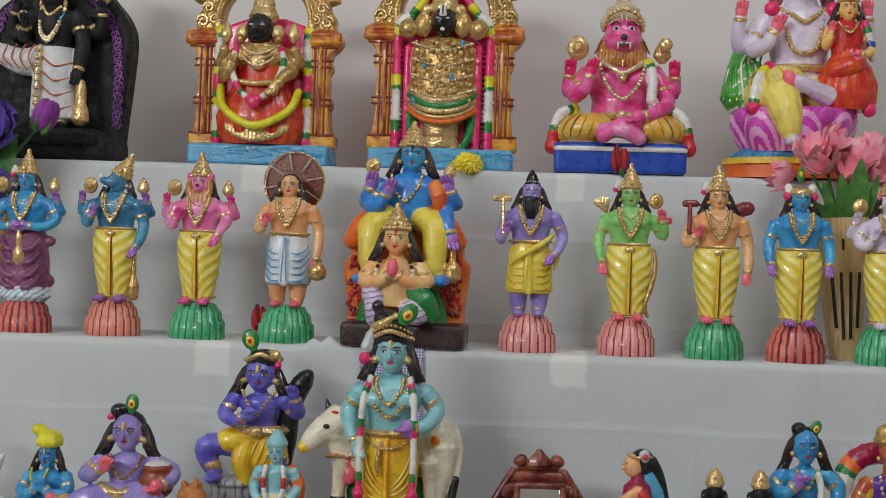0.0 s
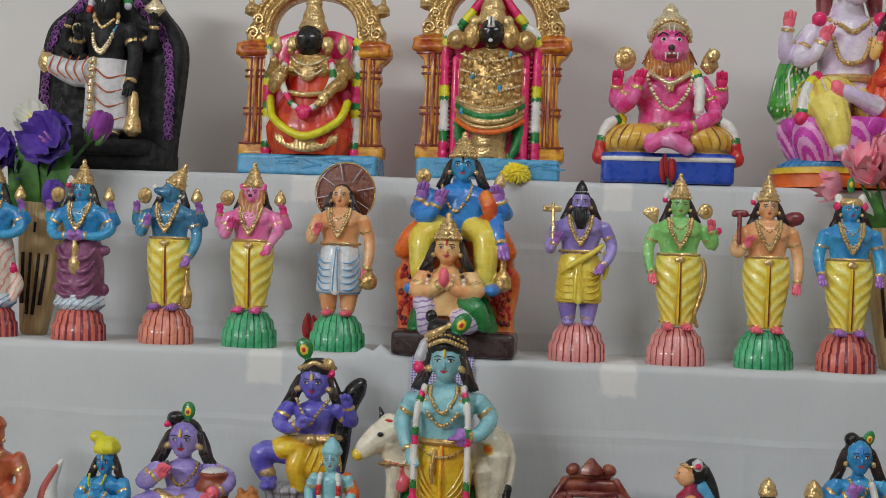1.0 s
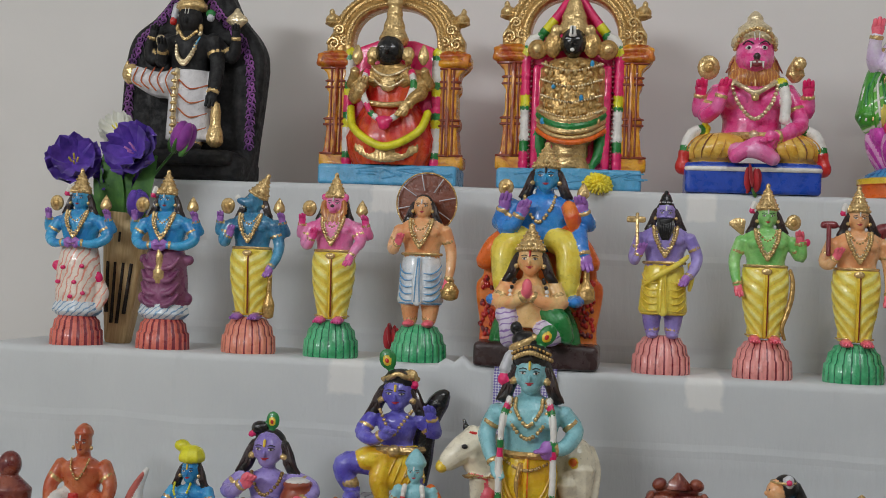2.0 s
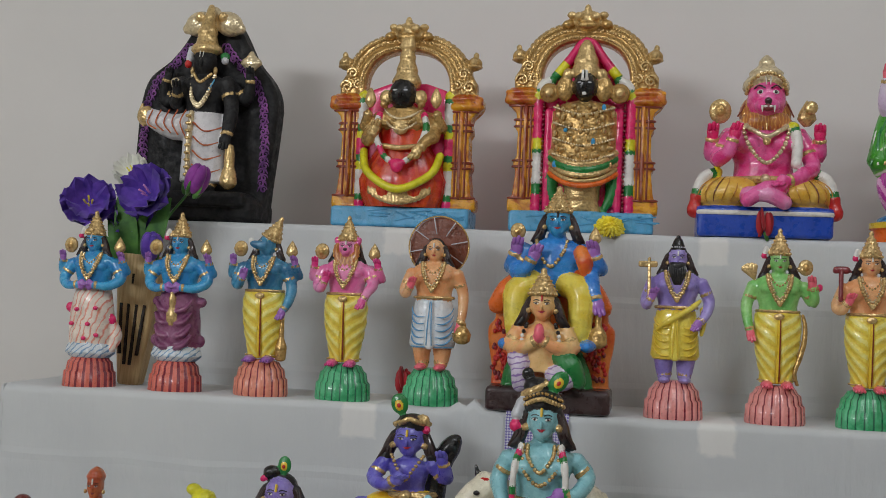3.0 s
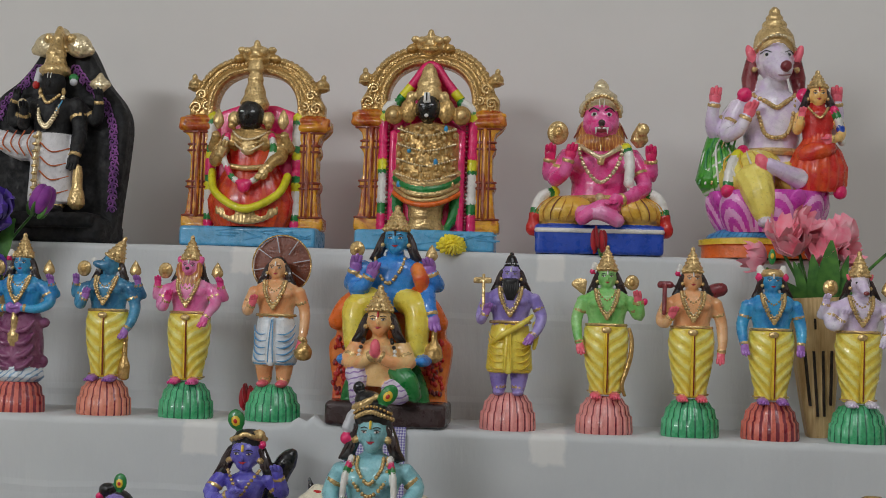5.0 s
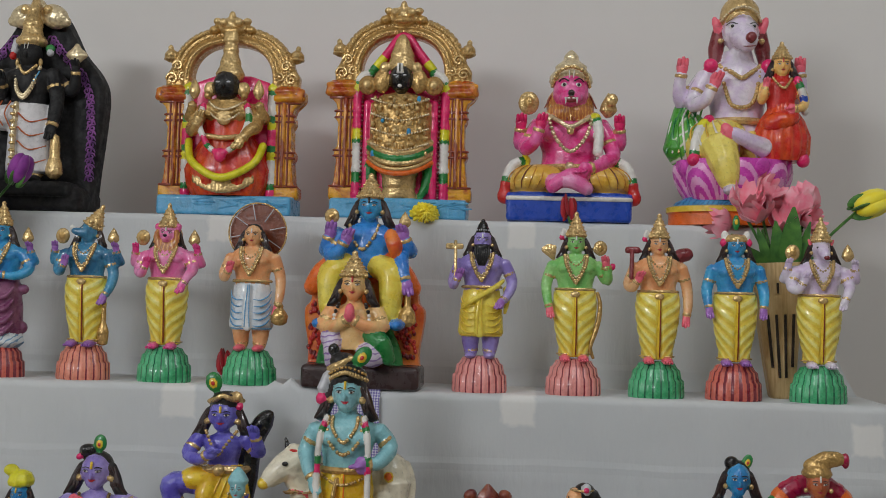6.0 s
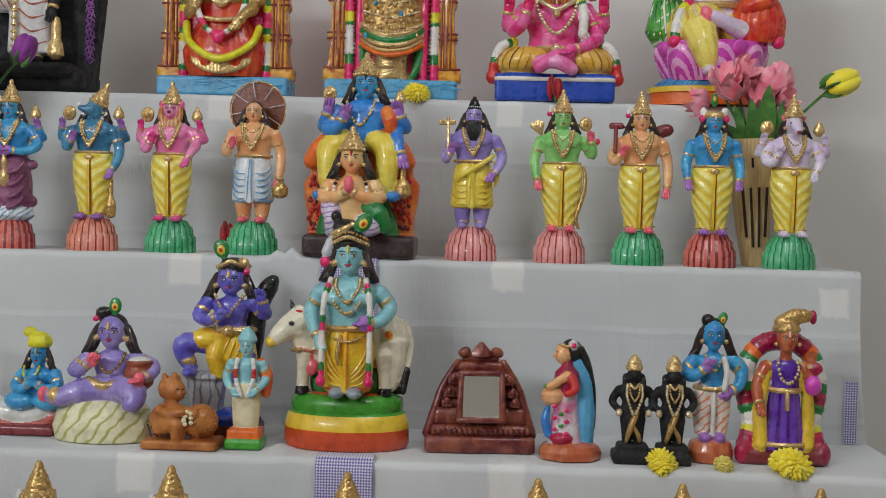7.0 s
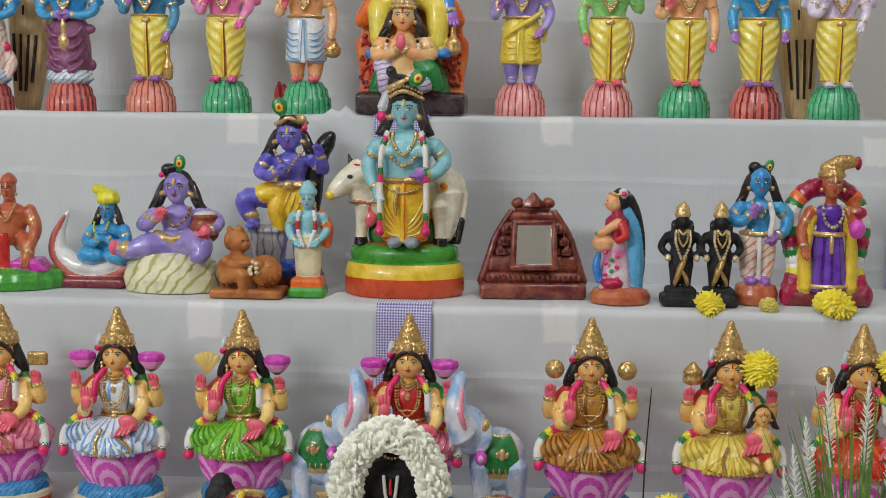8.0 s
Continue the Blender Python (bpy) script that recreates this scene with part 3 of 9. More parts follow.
def head(f, c, r, skin, crown="tall", hair=True, mark="white", snout=None, crown_mat="gold", lips="lips", lean=0.0, locks=1.0, rise=1.0):
    """A doll's head of half height r at c, with hair, ear studs and a crown."""
    x, y, z = c
    rows = []
    g = Form()
    f.ball((x, y, z + r * 0.06), (r * 0.8, r * 0.83, r * 0.94), skin, seg=18, rings=12)
    f.ball((x, y - r * 0.27, z - r * 0.5), (r * 0.5, r * 0.5, r * 0.48), skin, seg=14, rings=9)
    sub = len(f.v)
    if snout == "boar":
        f.tube([(x - r * 0.1, y - r * 0.5, z), (x - r * 0.7, y - r * 0.7, z - r * 0.02), (x - r * 1.25, y - r * 0.75, z + r * 0.12)], [r * 0.62, r * 0.42, r * 0.3], skin)
        f.ball((x - r * 1.32, y - r * 0.78, z + r * 0.36), (r * 0.28, r * 0.16, r * 0.26), "white", seg=8, rings=6)
        f.ball((x - r * 0.35, y - r * 0.86, z + r * 0.3), (r * 0.16, r * 0.08, r * 0.09), "white", seg=8, rings=5)
        f.ball((x - r * 0.37, y - r * 0.92, z + r * 0.3), (r * 0.07, r * 0.06, r * 0.07), "eye", seg=6, rings=4)
    elif snout == "horse":
        f.tube([(x, y - r * 0.4, z + r * 0.1), (x + r * 0.1, y - r * 1.0, z - r * 0.35), (x + r * 0.18, y - r * 1.3, z - r * 0.75)], [r * 0.62, r * 0.48, r * 0.4], skin, seg=12)
        f.ball((x + r * 0.2, y - r * 1.55, z - r * 0.82), (r * 0.26, r * 0.16, r * 0.2), "maroon", seg=10, rings=6)
        for s in (-1, 1):
            f.ball((x + s * r * 0.4, y - r * 0.82, z + r * 0.1), (r * 0.15, r * 0.08, r * 0.1), "eye", seg=8, rings=5)
            f.ball((x + s * r * 0.92, y - r * 0.05, z + r * 0.5), (r * 0.16, r * 0.12, r * 0.42), "palm_pink", (0, s * 25, 0), 8, 6)
    else:
        f.ball((x, y - r * 0.84, z - r * 0.14), (r * 0.1, r * 0.13, r * 0.2), skin, seg=8, rings=6)
        o = len(f.v)
        eyes(f, z + r * 0.1, y - r * 0.77, r * 0.33, r * 0.1, lips)
        if x:
            f.v[o:] = [(a + x * f.k, b, cc) for a, b, cc in f.v[o:]]
        if mark:
            f.tube([(x, y - r * 0.8, z + r * 0.62), (x, y - r * 0.88, z + r * 0.28)], r * 0.07, mark, seg=5, steps=1)
    if hair:
        f.ball((x, y + r * 0.28, z + r * 0.18), (r * 0.9, r * 0.78, r * 1.0), "hair", seg=14, rings=9)
        for s in (-1, 1):
            for q in range(3):
                f.tube([(x + s * r * (0.72 + 0.12 * q), y - r * (0.2 - 0.1 * q), z + r * 0.3), (x + s * r * (0.98 + 0.1 * q), y - r * 0.12, z - r * 0.25 * locks), (x + s * r * (0.94 + 0.2 * q), y - r * 0.16, z - r * 0.7 * locks), (x + s * r * (1.2 + 0.26 * q), y - r * 0.1, z - r * (1.1 + 0.1 * q) * locks)], [r * 0.1, r * 0.13, r * 0.13, r * 0.06], "strand", seg=6)
        for s in (-1, 1):
            f.tube([(x + s * r * 0.75, y + r * 0.1, z + r * 0.35), (x + s * r * 1.0, y + r * 0.12, z - r * 0.35 * locks), (x + s * r * (1.0 + 0.25 * locks), y + r * 0.05, z - r * 1.0 * locks), (x + s * r * 1.6, y, z - r * 1.25 * locks)], [r * 0.3, r * 0.36, r * 0.34, r * 0.2], "hair", seg=8)
    for s in (-1, 1):
        f.ball((x + s * r * 0.86, y - r * 0.25, z - r * 0.35), r * 0.17, crown_mat, seg=8, rings=6)
    first = len(f.v)
    if crown == "tall":
        prof = [(0.6, 0.86), (0.68, 1.0), (0.82, 0.98), (0.9, 0.86), (1.05, 0.84), (1.15, 0.78), (1.2, 0.66), (1.4, 0.64), (1.46, 0.52), (1.66, 0.5), (1.72, 0.38), (1.9, 0.36), (1.98, 0.24), (2.12, 0.2), (2.2, 0.26), (2.3, 0.2), (2.42, 0.05)]
        f.turn([(z + (0.6 + (a - 0.6) * rise) * r, b * r * 0.95, b * r * 0.95) for a, b in prof], crown_mat, (x, y + r * 0.1), 16)
        f.beads([(x - r * 0.85, y - r * 0.3, z + r * 0.72), (x, y - r * 0.92, z + r * 0.74), (x + r * 0.85, y - r * 0.3, z + r * 0.72)], r * 0.12, crown_mat, 11)
        f.ball((x, y - r * 0.86, z + r * 1.0), (r * 0.2, r * 0.14, r * 0.26), crown_mat, seg=8, rings=6)
        for a, b in ((0.98, 0.85), (1.3, 0.64), (1.56, 0.5), (1.8, 0.36)):
            for i in range(14):
                t = 2 * math.pi * i / 14
                f.ball((x + b * r * math.cos(t), y + r * 0.1 + b * r * math.sin(t), z + (0.6 + (a - 0.6) * rise) * r), r * 0.07, crown_mat, seg=5, rings=4)
    elif crown == "low":
        f.turn([(z + a * r, b * r, b * r) for a, b in ((0.5, 0.86), (0.62, 0.98), (0.8, 0.92), (1.0, 0.75), (1.12, 0.5), (1.16, 0.1))], crown_mat, (x, y + r * 0.12), 16)
    elif crown == "bun":
        for a, b in ((0.85, 0.72), (1.15, 0.62), (1.42, 0.5), (1.66, 0.36), (1.84, 0.2)):
            f.ball((x, y + r * 0.12, z + a * r), (b * r, b * r, r * 0.2), "gloss_black", seg=14, rings=7)
        f.beads([(x - r * 0.6, y - r * 0.3, z + r * 1.0), (x, y - r * 0.62, z + r * 1.0), (x + r * 0.6, y - r * 0.3, z + r * 1.0)], r * 0.07, "grey_white", 8)
    if lean:
        q = Matrix.Rotation(radians(lean), 3, "Y")
        c0 = Vector((x, y, z)) * f.k
        f.v[first:] = [tuple(c0 + q @ (Vector(v) - c0)) for v in f.v[first:]]


def arm(f, pts, r, skin, hand="palm_pink", bands=True, palm=True):
    """An arm from shoulder to wrist, with gold bands and an open hand."""
    f.tube(pts, [r * 1.32, r * 1.2, r * 1.02, r * 0.76][: len(pts)] if len(pts) <= 4 else r, skin, seg=10)
    a, b = Vector(pts[-2]), Vector(pts[-1])
    d = (b - a).normalized()
    tip = b + d * r * 1.6
    if palm:
        f.ball(tuple(b + d * r * 0.9), (r * 0.95, r * 0.62, r * 1.25), hand, seg=9, rings=6)
        for i in (-1, 0, 1):
            f.tube([tuple(b + d * r * 1.2 + Vector((i * r * 0.5, -r * 0.2, 0))), tuple(b + d * r * (2.25 - abs(i) * 0.25) + Vector((i * r * 0.55, -r * 0.35, 0)))], [r * 0.37, r * 0.28], hand, seg=6, steps=2)
    if bands:
        s, e = Vector(pts[0]), Vector(pts[1])
        for p, q, t, k in ((s, e, 0.62, 1.2), (a, b, 0.86, 0.92)):
            c, dd = p.lerp(q, t), (q - p).normalized()
            f.tube([tuple(c - dd * r * 0.2), tuple(c + dd * r * 0.2)], r * k * 1.08, "gold", seg=10, steps=1, round_ends=False)


def necklace(f, z0, z1, w, y, r, mat="gold", n=21):
    f.beads([(-w, y * 0.55, z0), (-w * 0.8, y * 0.92, z0 - (z0 - z1) * 0.45), (0, y, z1), (w * 0.8, y * 0.92, z0 - (z0 - z1) * 0.45), (w, y * 0.55, z0)], r, mat, n)


def emblem(f, c, kind, r):
    """The disc, conch or other sign that a raised hand holds."""
    if kind == "disc":
        f.ball(c, (r, r * 0.4, r * 1.1), "gold", seg=12, rings=8)
        f.ball((c[0], c[1] - r * 0.35, c[2]), (r * 0.45, r * 0.2, r * 0.5), "antique_gold", seg=8, rings=6)
    else:
        f.turn([(c[2] - r, r * 0.3, r * 0.3), (c[2] - r * 0.4, r * 0.85, r * 0.6), (c[2] + r * 0.2, r * 0.7, r * 0.5), (c[2] + r * 0.8, r * 0.35, r * 0.3), (c[2] + r * 1.3, r * 0.05, r * 0.05)], "gold", (c[0], c[1]), 10)


def fluted_base(f, col, stripe, wide=0.145, h=0.185):
    """The fluted mound on which the tall dolls stand."""
    prof = [(0, wide, wide * 0.8), (0.012, wide * 1.03, wide * 0.83), (h * 0.5, wide * 1.0, wide * 0.8), (h * 0.55, wide * 0.92, wide * 0.74), (h * 0.8, wide * 0.86, wide * 0.7), (h * 0.86, wide * 0.76, wide * 0.62), (h, wide * 0.66, wide * 0.54), (h * 1.06, wide * 0.4, wide * 0.32)]
    f.turn(prof, col, seg=105, ribs=21, amp=0.02, phase=math.pi, pick=lambda i, j: stripe if j % 5 == 0 or (col == "base_red" and j % 5 == 1) else None)


def legs_bend(a, z):
    """The hollow between the legs and the slanting pleats on each of them."""
    d = a - 1.5 * math.pi
    gap = 0.24 * math.exp(-(d / 0.2) ** 2) * max(0, min(1, (0.5 - z) / 0.2))
    side = min(1.0, abs(d) / 0.3)
    return 1 - gap + 0.022 * side * math.sin(pleat_of(d, z))


def pleat_of(d, z):
    return z * 96 - 8.5 * abs(d) + 0.9 * math.sin(3 * d + 9 * z)


def finer(prof, n):
    """The profile with n rows from each given one to the next."""
    out = []
    for p, q in zip(prof, prof[1:]):
        out += [tuple(a + (b - a) * i / n for a, b in zip(p, q)) for i in range(n)]
    return out + [prof[-1]]


def standing_doll(skin, lower, base, stripe, crown="tall", palm="palm_pink", arms="four", snout=None, mark="white", kind=None, belt="gold", hair=True):
    """One of the ten tall dolls, of unit height."""
    f = Form(0.257)
    fluted_base(f, base, stripe)
    if lower == "tail":
        t = kind
        f.turn([(0.17, 0.11, 0.085), (0.2, 0.145, 0.11), (0.235, 0.135, 0.1), (0.26, 0.12, 0.09)], "sea_white", seg=24, ribs=9, amp=0.03)
        f.turn([(0.24, 0.125, 0.09), (0.3, 0.13, 0.1), (0.4, 0.128, 0.1), (0.48, 0.115, 0.095), (0.53, 0.11, 0.085), (0.57, 0.095, 0.07)], t, seg=24)
        for s in (-1, 1):
            if t == "plum_tail":
                f.ball((s * 0.125, 0.01, 0.5), (0.035, 0.03, 0.03), t, seg=10, rings=6)
                f.ball((s * 0.13, 0.01, 0.285), (0.03, 0.03, 0.035), t, seg=10, rings=6)
                for i, zz in enumerate((0.48, 0.41, 0.34, 0.28)):
                    f.tube([(s * 0.025, -0.1, zz - 0.03), (s * 0.07, -0.098, zz - 0.02), (s * 0.105, -0.072, zz + 0.03)], [0.012, 0.016, 0.01], t, seg=7)
            else:
                f.ball((s * 0.125, -0.02, 0.42 - s * 0.03), (0.028, 0.02, 0.03), "rose", seg=9, rings=6)
        if t == "fish_tail":
            f.tube([(0.1, 0, 0.4), (0.15, 0, 0.3), (0.13, -0.02, 0.22)], [0.03, 0.035, 0.02], t)
            for a, b in ((-0.05, 0.44), (0.02, 0.36), (0.06, 0.45), (-0.08, 0.36), (0.0, 0.28), (0.07, 0.3)):
                f.ball((a, -0.09 - 0.01 * math.cos(a * 20), b), (0.016, 0.012, 0.012), "rose", seg=8, rings=5)
        else:
            f.turn([(0.37, 0.008, 0.006), (0.4, 0.028, 0.016), (0.43, 0.03, 0.018), (0.46, 0.012, 0.01), (0.52, 0.02, 0.014), (0.55, 0.01, 0.008)], "gold", (0, -0.1), 12)
    elif lower == "short":
        for s in (-1, 1):
            f.tube([(s * 0.05, 0, 0.38), (s * 0.055, 0, 0.29), (s * 0.05, 0, 0.205)], [0.056, 0.05, 0.034], skin, seg=12)
            f.tube([(s * 0.05, 0, 0.225), (s * 0.05, 0, 0.235)], 0.04, "gold", seg=10, steps=1)
            f.ball((s * 0.052, -0.05, 0.2), (0.034, 0.06, 0.02), palm if skin != "dusk" else skin, seg=10, rings=6)
        f.turn([(0.305, 0.108, 0.082), (0.32, 0.122, 0.092), (0.42, 0.115, 0.09), (0.5, 0.105, 0.08), (0.55, 0.1, 0.072), (0.57, 0.085, 0.06)], kind, seg=26, ribs=6, amp=0.035)
        f.tube([(0.0, -0.095, 0.312), (-0.01, -0.1, 0.42), (0.0, -0.08, 0.55)], [0.026, 0.02, 0.014], kind, flat=0.5)
        swag = "sash_blue" if kind == "white_dhoti" else "dhoti_shade"
        for s in (-1, 1):
            for i in range(5):
                zz = 0.5 - i * 0.036
                f.tube([(s * 0.113, -0.014, zz + 0.02), (s * 0.1, -0.055, zz - 0.012), (s * 0.07, -0.084, zz - 0.032), (s * 0.03, -0.099, zz - 0.03)], [0.0015, 0.0042, 0.0045, 0.0012], swag, seg=6)
            f.tube([(s * 0.014, -0.108, 0.32), (s * 0.01, -0.112, 0.42), (s * 0.004, -0.09, 0.55)], 0.003, swag, seg=5)
        f.ring((0, 0, 0.31), 0.114, 0.086, 0.004, swag, n=26)
    else:
        for s in (-1, 1):
            f.ball((s * 0.05, -0.06, 0.2), (0.033, 0.062, 0.022), palm, seg=10, rings=6)
            for i in range(4):
                f.ball((s * 0.05 + (i - 1.5) * 0.014, -0.112, 0.192), (0.008, 0.014, 0.009), palm, seg=6, rings=4)
        prof = finer([(0.205, 0.068, 0.05), (0.21, 0.082, 0.062), (0.26, 0.085, 0.066), (0.34, 0.103, 0.078), (0.42, 0.115, 0.086), (0.5, 0.12, 0.086), (0.56, 0.112, 0.078), (0.58, 0.098, 0.066)], 12)
        seg = 150

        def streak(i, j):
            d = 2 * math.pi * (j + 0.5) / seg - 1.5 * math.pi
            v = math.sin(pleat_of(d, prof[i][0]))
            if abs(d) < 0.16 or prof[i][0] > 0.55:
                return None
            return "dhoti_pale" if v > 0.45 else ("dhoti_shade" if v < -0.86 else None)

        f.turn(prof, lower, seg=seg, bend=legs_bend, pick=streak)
        for s in (-1, 1):
            f.ring((s * 0.05, 0.0, 0.222), 0.042, 0.056, 0.0045, "gold", n=16)
        f.ball((0.0, -0.086, 0.545), (0.03, 0.014, 0.02), belt, seg=10, rings=7)
        f.tube([(0, -0.068, 0.21), (0, -0.074, 0.3), (0, -0.082, 0.42), (0, -0.088, 0.5), (0, -0.072, 0.56)], 0.0075, "yellow", seg=6)
        f.tube([(0.008, -0.07, 0.22), (0.008, -0.079, 0.35), (0.007, -0.089, 0.5), (0.006, -0.077, 0.55)], 0.0045, "groove", seg=5)
    f.turn([(0.555, 0.096, 0.066), (0.6, 0.096, 0.07), (0.64, 0.106, 0.076), (0.69, 0.122, 0.078), (0.72, 0.124, 0.072), (0.745, 0.1, 0.056), (0.762, 0.05, 0.042)], skin, seg=22)
    for s in (-1, 1):
        f.ball((s * 0.05, -0.045, 0.685), (0.05, 0.036, 0.032), skin, seg=12, rings=7)
    f.turn([(0.74, 0.036, 0.034), (0.79, 0.032, 0.032)], skin, seg=12)
    f.ring((0, 0, 0.572), 0.106, 0.074, 0.0085, belt if lower != "tail" else skin, n=22)
    if crown == "tall" and not snout and skin != "pink_skin":
        f.tube([(-0.066, -0.02, 0.9), (-0.076, -0.025, 0.87)], [0.013, 0.015], "white", seg=8, steps=2)
        f.ball((-0.08, -0.028, 0.852), 0.015, "rose", seg=9, rings=6)
    head(f, (0.01 if snout == "boar" else 0, -0.014, 0.822), 0.061, skin, crown, hair, mark, snout, lean=26 if snout == "boar" else 0, rise=1.28)
    necklace(f, 0.755, 0.615, 0.06, -0.09, 0.0105, n=27)
    necklace(f, 0.75, 0.635, 0.046, -0.09, 0.006, "pale_gold", n=23)
    necklace(f, 0.755, 0.7, 0.045, -0.075, 0.006, n=13)
    f.ball((0, -0.09, 0.612), (0.014, 0.01, 0.016), "gold", seg=8, rings=6)
    r = 0.0265
    if arms in ("four", "four_joined"):
        for s in (-1, 1):
            arm(f, [(s * 0.12, 0.015, 0.71), (s * 0.185, 0.01, 0.655), (s * 0.185, -0.02, 0.685), (s * 0.178, -0.035, 0.72)], 0.0235, skin, palm)
            emblem(f, (s * 0.146, -0.004, 0.8), "disc" if s < 0 else "conch", 0.043)
        if arms == "four_joined":
            for s in (-1, 1):
                arm(f, [(s * 0.12, -0.005, 0.705), (s * 0.168, -0.02, 0.62), (s * 0.12, -0.075, 0.575), (s * 0.045, -0.1, 0.578)], r, skin, palm)
        else:
            arm(f, [(-0.12, -0.01, 0.705), (-0.155, -0.03, 0.62), (-0.125, -0.075, 0.6), (-0.105, -0.09, 0.64)], r, skin, palm)
            arm(f, [(0.12, -0.01, 0.705), (0.155, -0.01, 0.6), (0.15, -0.04, 0.52), (0.128, -0.06, 0.47)] if snout == "boar" else [(0.12, -0.01, 0.705), (0.15, -0.03, 0.63), (0.135, -0.07, 0.59), (0.115, -0.09, 0.545)], r, skin, palm)
    elif arms == "two_down":
        for s in (-1, 1):
            arm(f, [(s * 0.122, -0.005, 0.705), (s * 0.15, 0.0, 0.6), (s * 0.15, -0.035, 0.53), (s * 0.145, -0.05, 0.49)], r, skin, palm)
    elif arms == "bless":
        arm(f, [(-0.122, -0.005, 0.705), (-0.16, -0.01, 0.61), (-0.14, -0.06, 0.59), (-0.118, -0.085, 0.63)], r, skin, palm)
        arm(f, [(0.122, -0.005, 0.705), (0.155, 0.005, 0.6), (0.16, -0.02, 0.5), (0.152, -0.035, 0.44)], r, skin, palm)
    elif arms == "axe":
        arm(f, [(-0.122, -0.005, 0.705), (-0.155, -0.01, 0.61), (-0.15, -0.06, 0.58), (-0.13, -0.08, 0.62)], r, skin, palm)
        arm(f, [(0.122, -0.005, 0.705), (0.165, 0.0, 0.61), (0.15, -0.04, 0.54), (0.12, -0.06, 0.5)], r, skin, palm)
    elif arms == "bow":
        arm(f, [(-0.122, -0.005, 0.705), (-0.155, 0.0, 0.61), (-0.152, -0.03, 0.53), (-0.14, -0.05, 0.47)], r, skin, palm)
        arm(f, [(0.122, -0.005, 0.705), (0.168, 0.0, 0.625), (0.175, -0.03, 0.65), (0.165, -0.045, 0.7)], r, skin, palm)
    return f


ROW2 = []


def tall_doll(f, x, label, y=1.63, z=1.131, turn=0.0, grow=1.0):
    ob = thing("doll", f, pose(x, y, z, 0, 0, turn) @ Matrix.Scale(1, 4), label, "doll", "row of tall dolls")
    ROW2.append(ob)
    return ob


tall_doll(standing_doll("blue", "tail", "base_red", "base_stripe_red", palm="palm_violet", arms="four_joined", kind="fish_tail"), -0.855, "blue painted clay doll with white fish-tail body on red fluted base", z=1.128)
tall_doll(standing_doll("blue", "tail", "base_red", "base_stripe_red", palm="palm_violet", arms="four_joined", kind="plum_tail"), -0.724, "blue painted clay doll with plum turtle-shell body on red base", z=1.129)
d3 = standing_doll("slate_blue", "yellow_dhoti", "base_salmon", "base_stripe_red", palm="palm_violet", snout="boar", mark=None)
d3.turn([(0.19, 0.012, 0.012), (0.2, 0.03, 0.024), (0.27, 0.034, 0.026), (0.32, 0.016, 0.014), (0.42, 0.014, 0.012)], "antique_gold", (0.112, -0.02), 12)
tall_doll(d3, -0.597, "slate-blue boar-headed clay doll in yellow robe on salmon fluted base")
d4 = standing_doll("pink_skin", "yellow_dhoti", "base_green", "base_stripe_green", palm="hot_pink")
d4.ball((0, 0.012, 0.812), (0.076, 0.045, 0.078), "mane", seg=18, rings=11)
d4.ball((0, -0.01, 0.765), (0.056, 0.05, 0.05), "mane", seg=16, rings=9)
d4.ball((0, -0.062, 0.8), (0.026, 0.024, 0.022), "pink_skin", seg=12, rings=8)
d4.ball((0, -0.083, 0.812), (0.012, 0.008, 0.009), "dark_brown", seg=9, rings=6)
for i in range(13):
    a = math.pi * (-0.1 + 1.2 * i / 12)
    d4.tube([(0.058 * math.cos(a), -0.045, 0.815 - 0.05 * math.sin(a)), (0.074 * math.cos(a), -0.045 - 0.02 * math.sin(a), 0.8 - 0.085 * math.sin(a))], [0.016, 0.007], "mane", seg=7, steps=2)
M["mane"] = paint("mane", (186, 112, 58), 0.35, (226, 170, 90), 60, 90)
for s in (-1, 1):
    d4.ball((s * 0.06, -0.02, 0.862), (0.018, 0.02, 0.022), "hot_pink", seg=8, rings=6)
tall_doll(d4, -0.478, "pink lion-faced clay doll with brown mane on green fluted base")
d5 = standing_doll("peach", "short", "base_green", "base_stripe_green", crown="none", arms="bless", kind="white_dhoti")
d5.turn([(-0.012, 0.02, 0.02), (0.0, 0.165, 0.165), (0.01, 0.168, 0.168), (0.012, 0.16, 0.16), (0.02, 0.05, 0.05)], "umbrella", seg=32)
flip = len(d5.v) - 32 * 5
d5.v[flip:] = [(x, 0.030 - z * 0.6, 0.2185 + y * 0.99 + 0.0) for x, y, z in d5.v[flip:]]
for i in range(8):
    a = math.pi * 2 * i / 8 + 0.2
    d5.tube([(0.07 * math.cos(a), 0.084, 0.85 + 0.07 * math.sin(a)), (0.16 * math.cos(a), 0.086, 0.85 + 0.16 * math.sin(a))], 0.0032, "grey_white", seg=5, steps=1)
d5.ring((0, 0, 0), 0.165, 0.165, 0.0045, "antique_gold", n=36)
flip = len(d5.v) - 37 * 6
d5.v[flip:] = [(x, 0.022 - z, 0.2185 + y) for x, y, z in d5.v[flip:]]
d5.turn([(0.33, 0.02, 0.02), (0.345, 0.045, 0.036), (0.385, 0.05, 0.04), (0.41, 0.035, 0.03), (0.43, 0.016, 0.016), (0.44, 0.03, 0.026)], "antique_gold", (0.165, -0.04), 14)
tall_doll(d5, -0.354, "peach clay doll under a brown umbrella in white short robe")
d7 = standing_doll("dusk", "short", "base_pink", "base_stripe_red", crown="bun", palm="palm_violet", arms="axe", kind="yellow_dhoti")
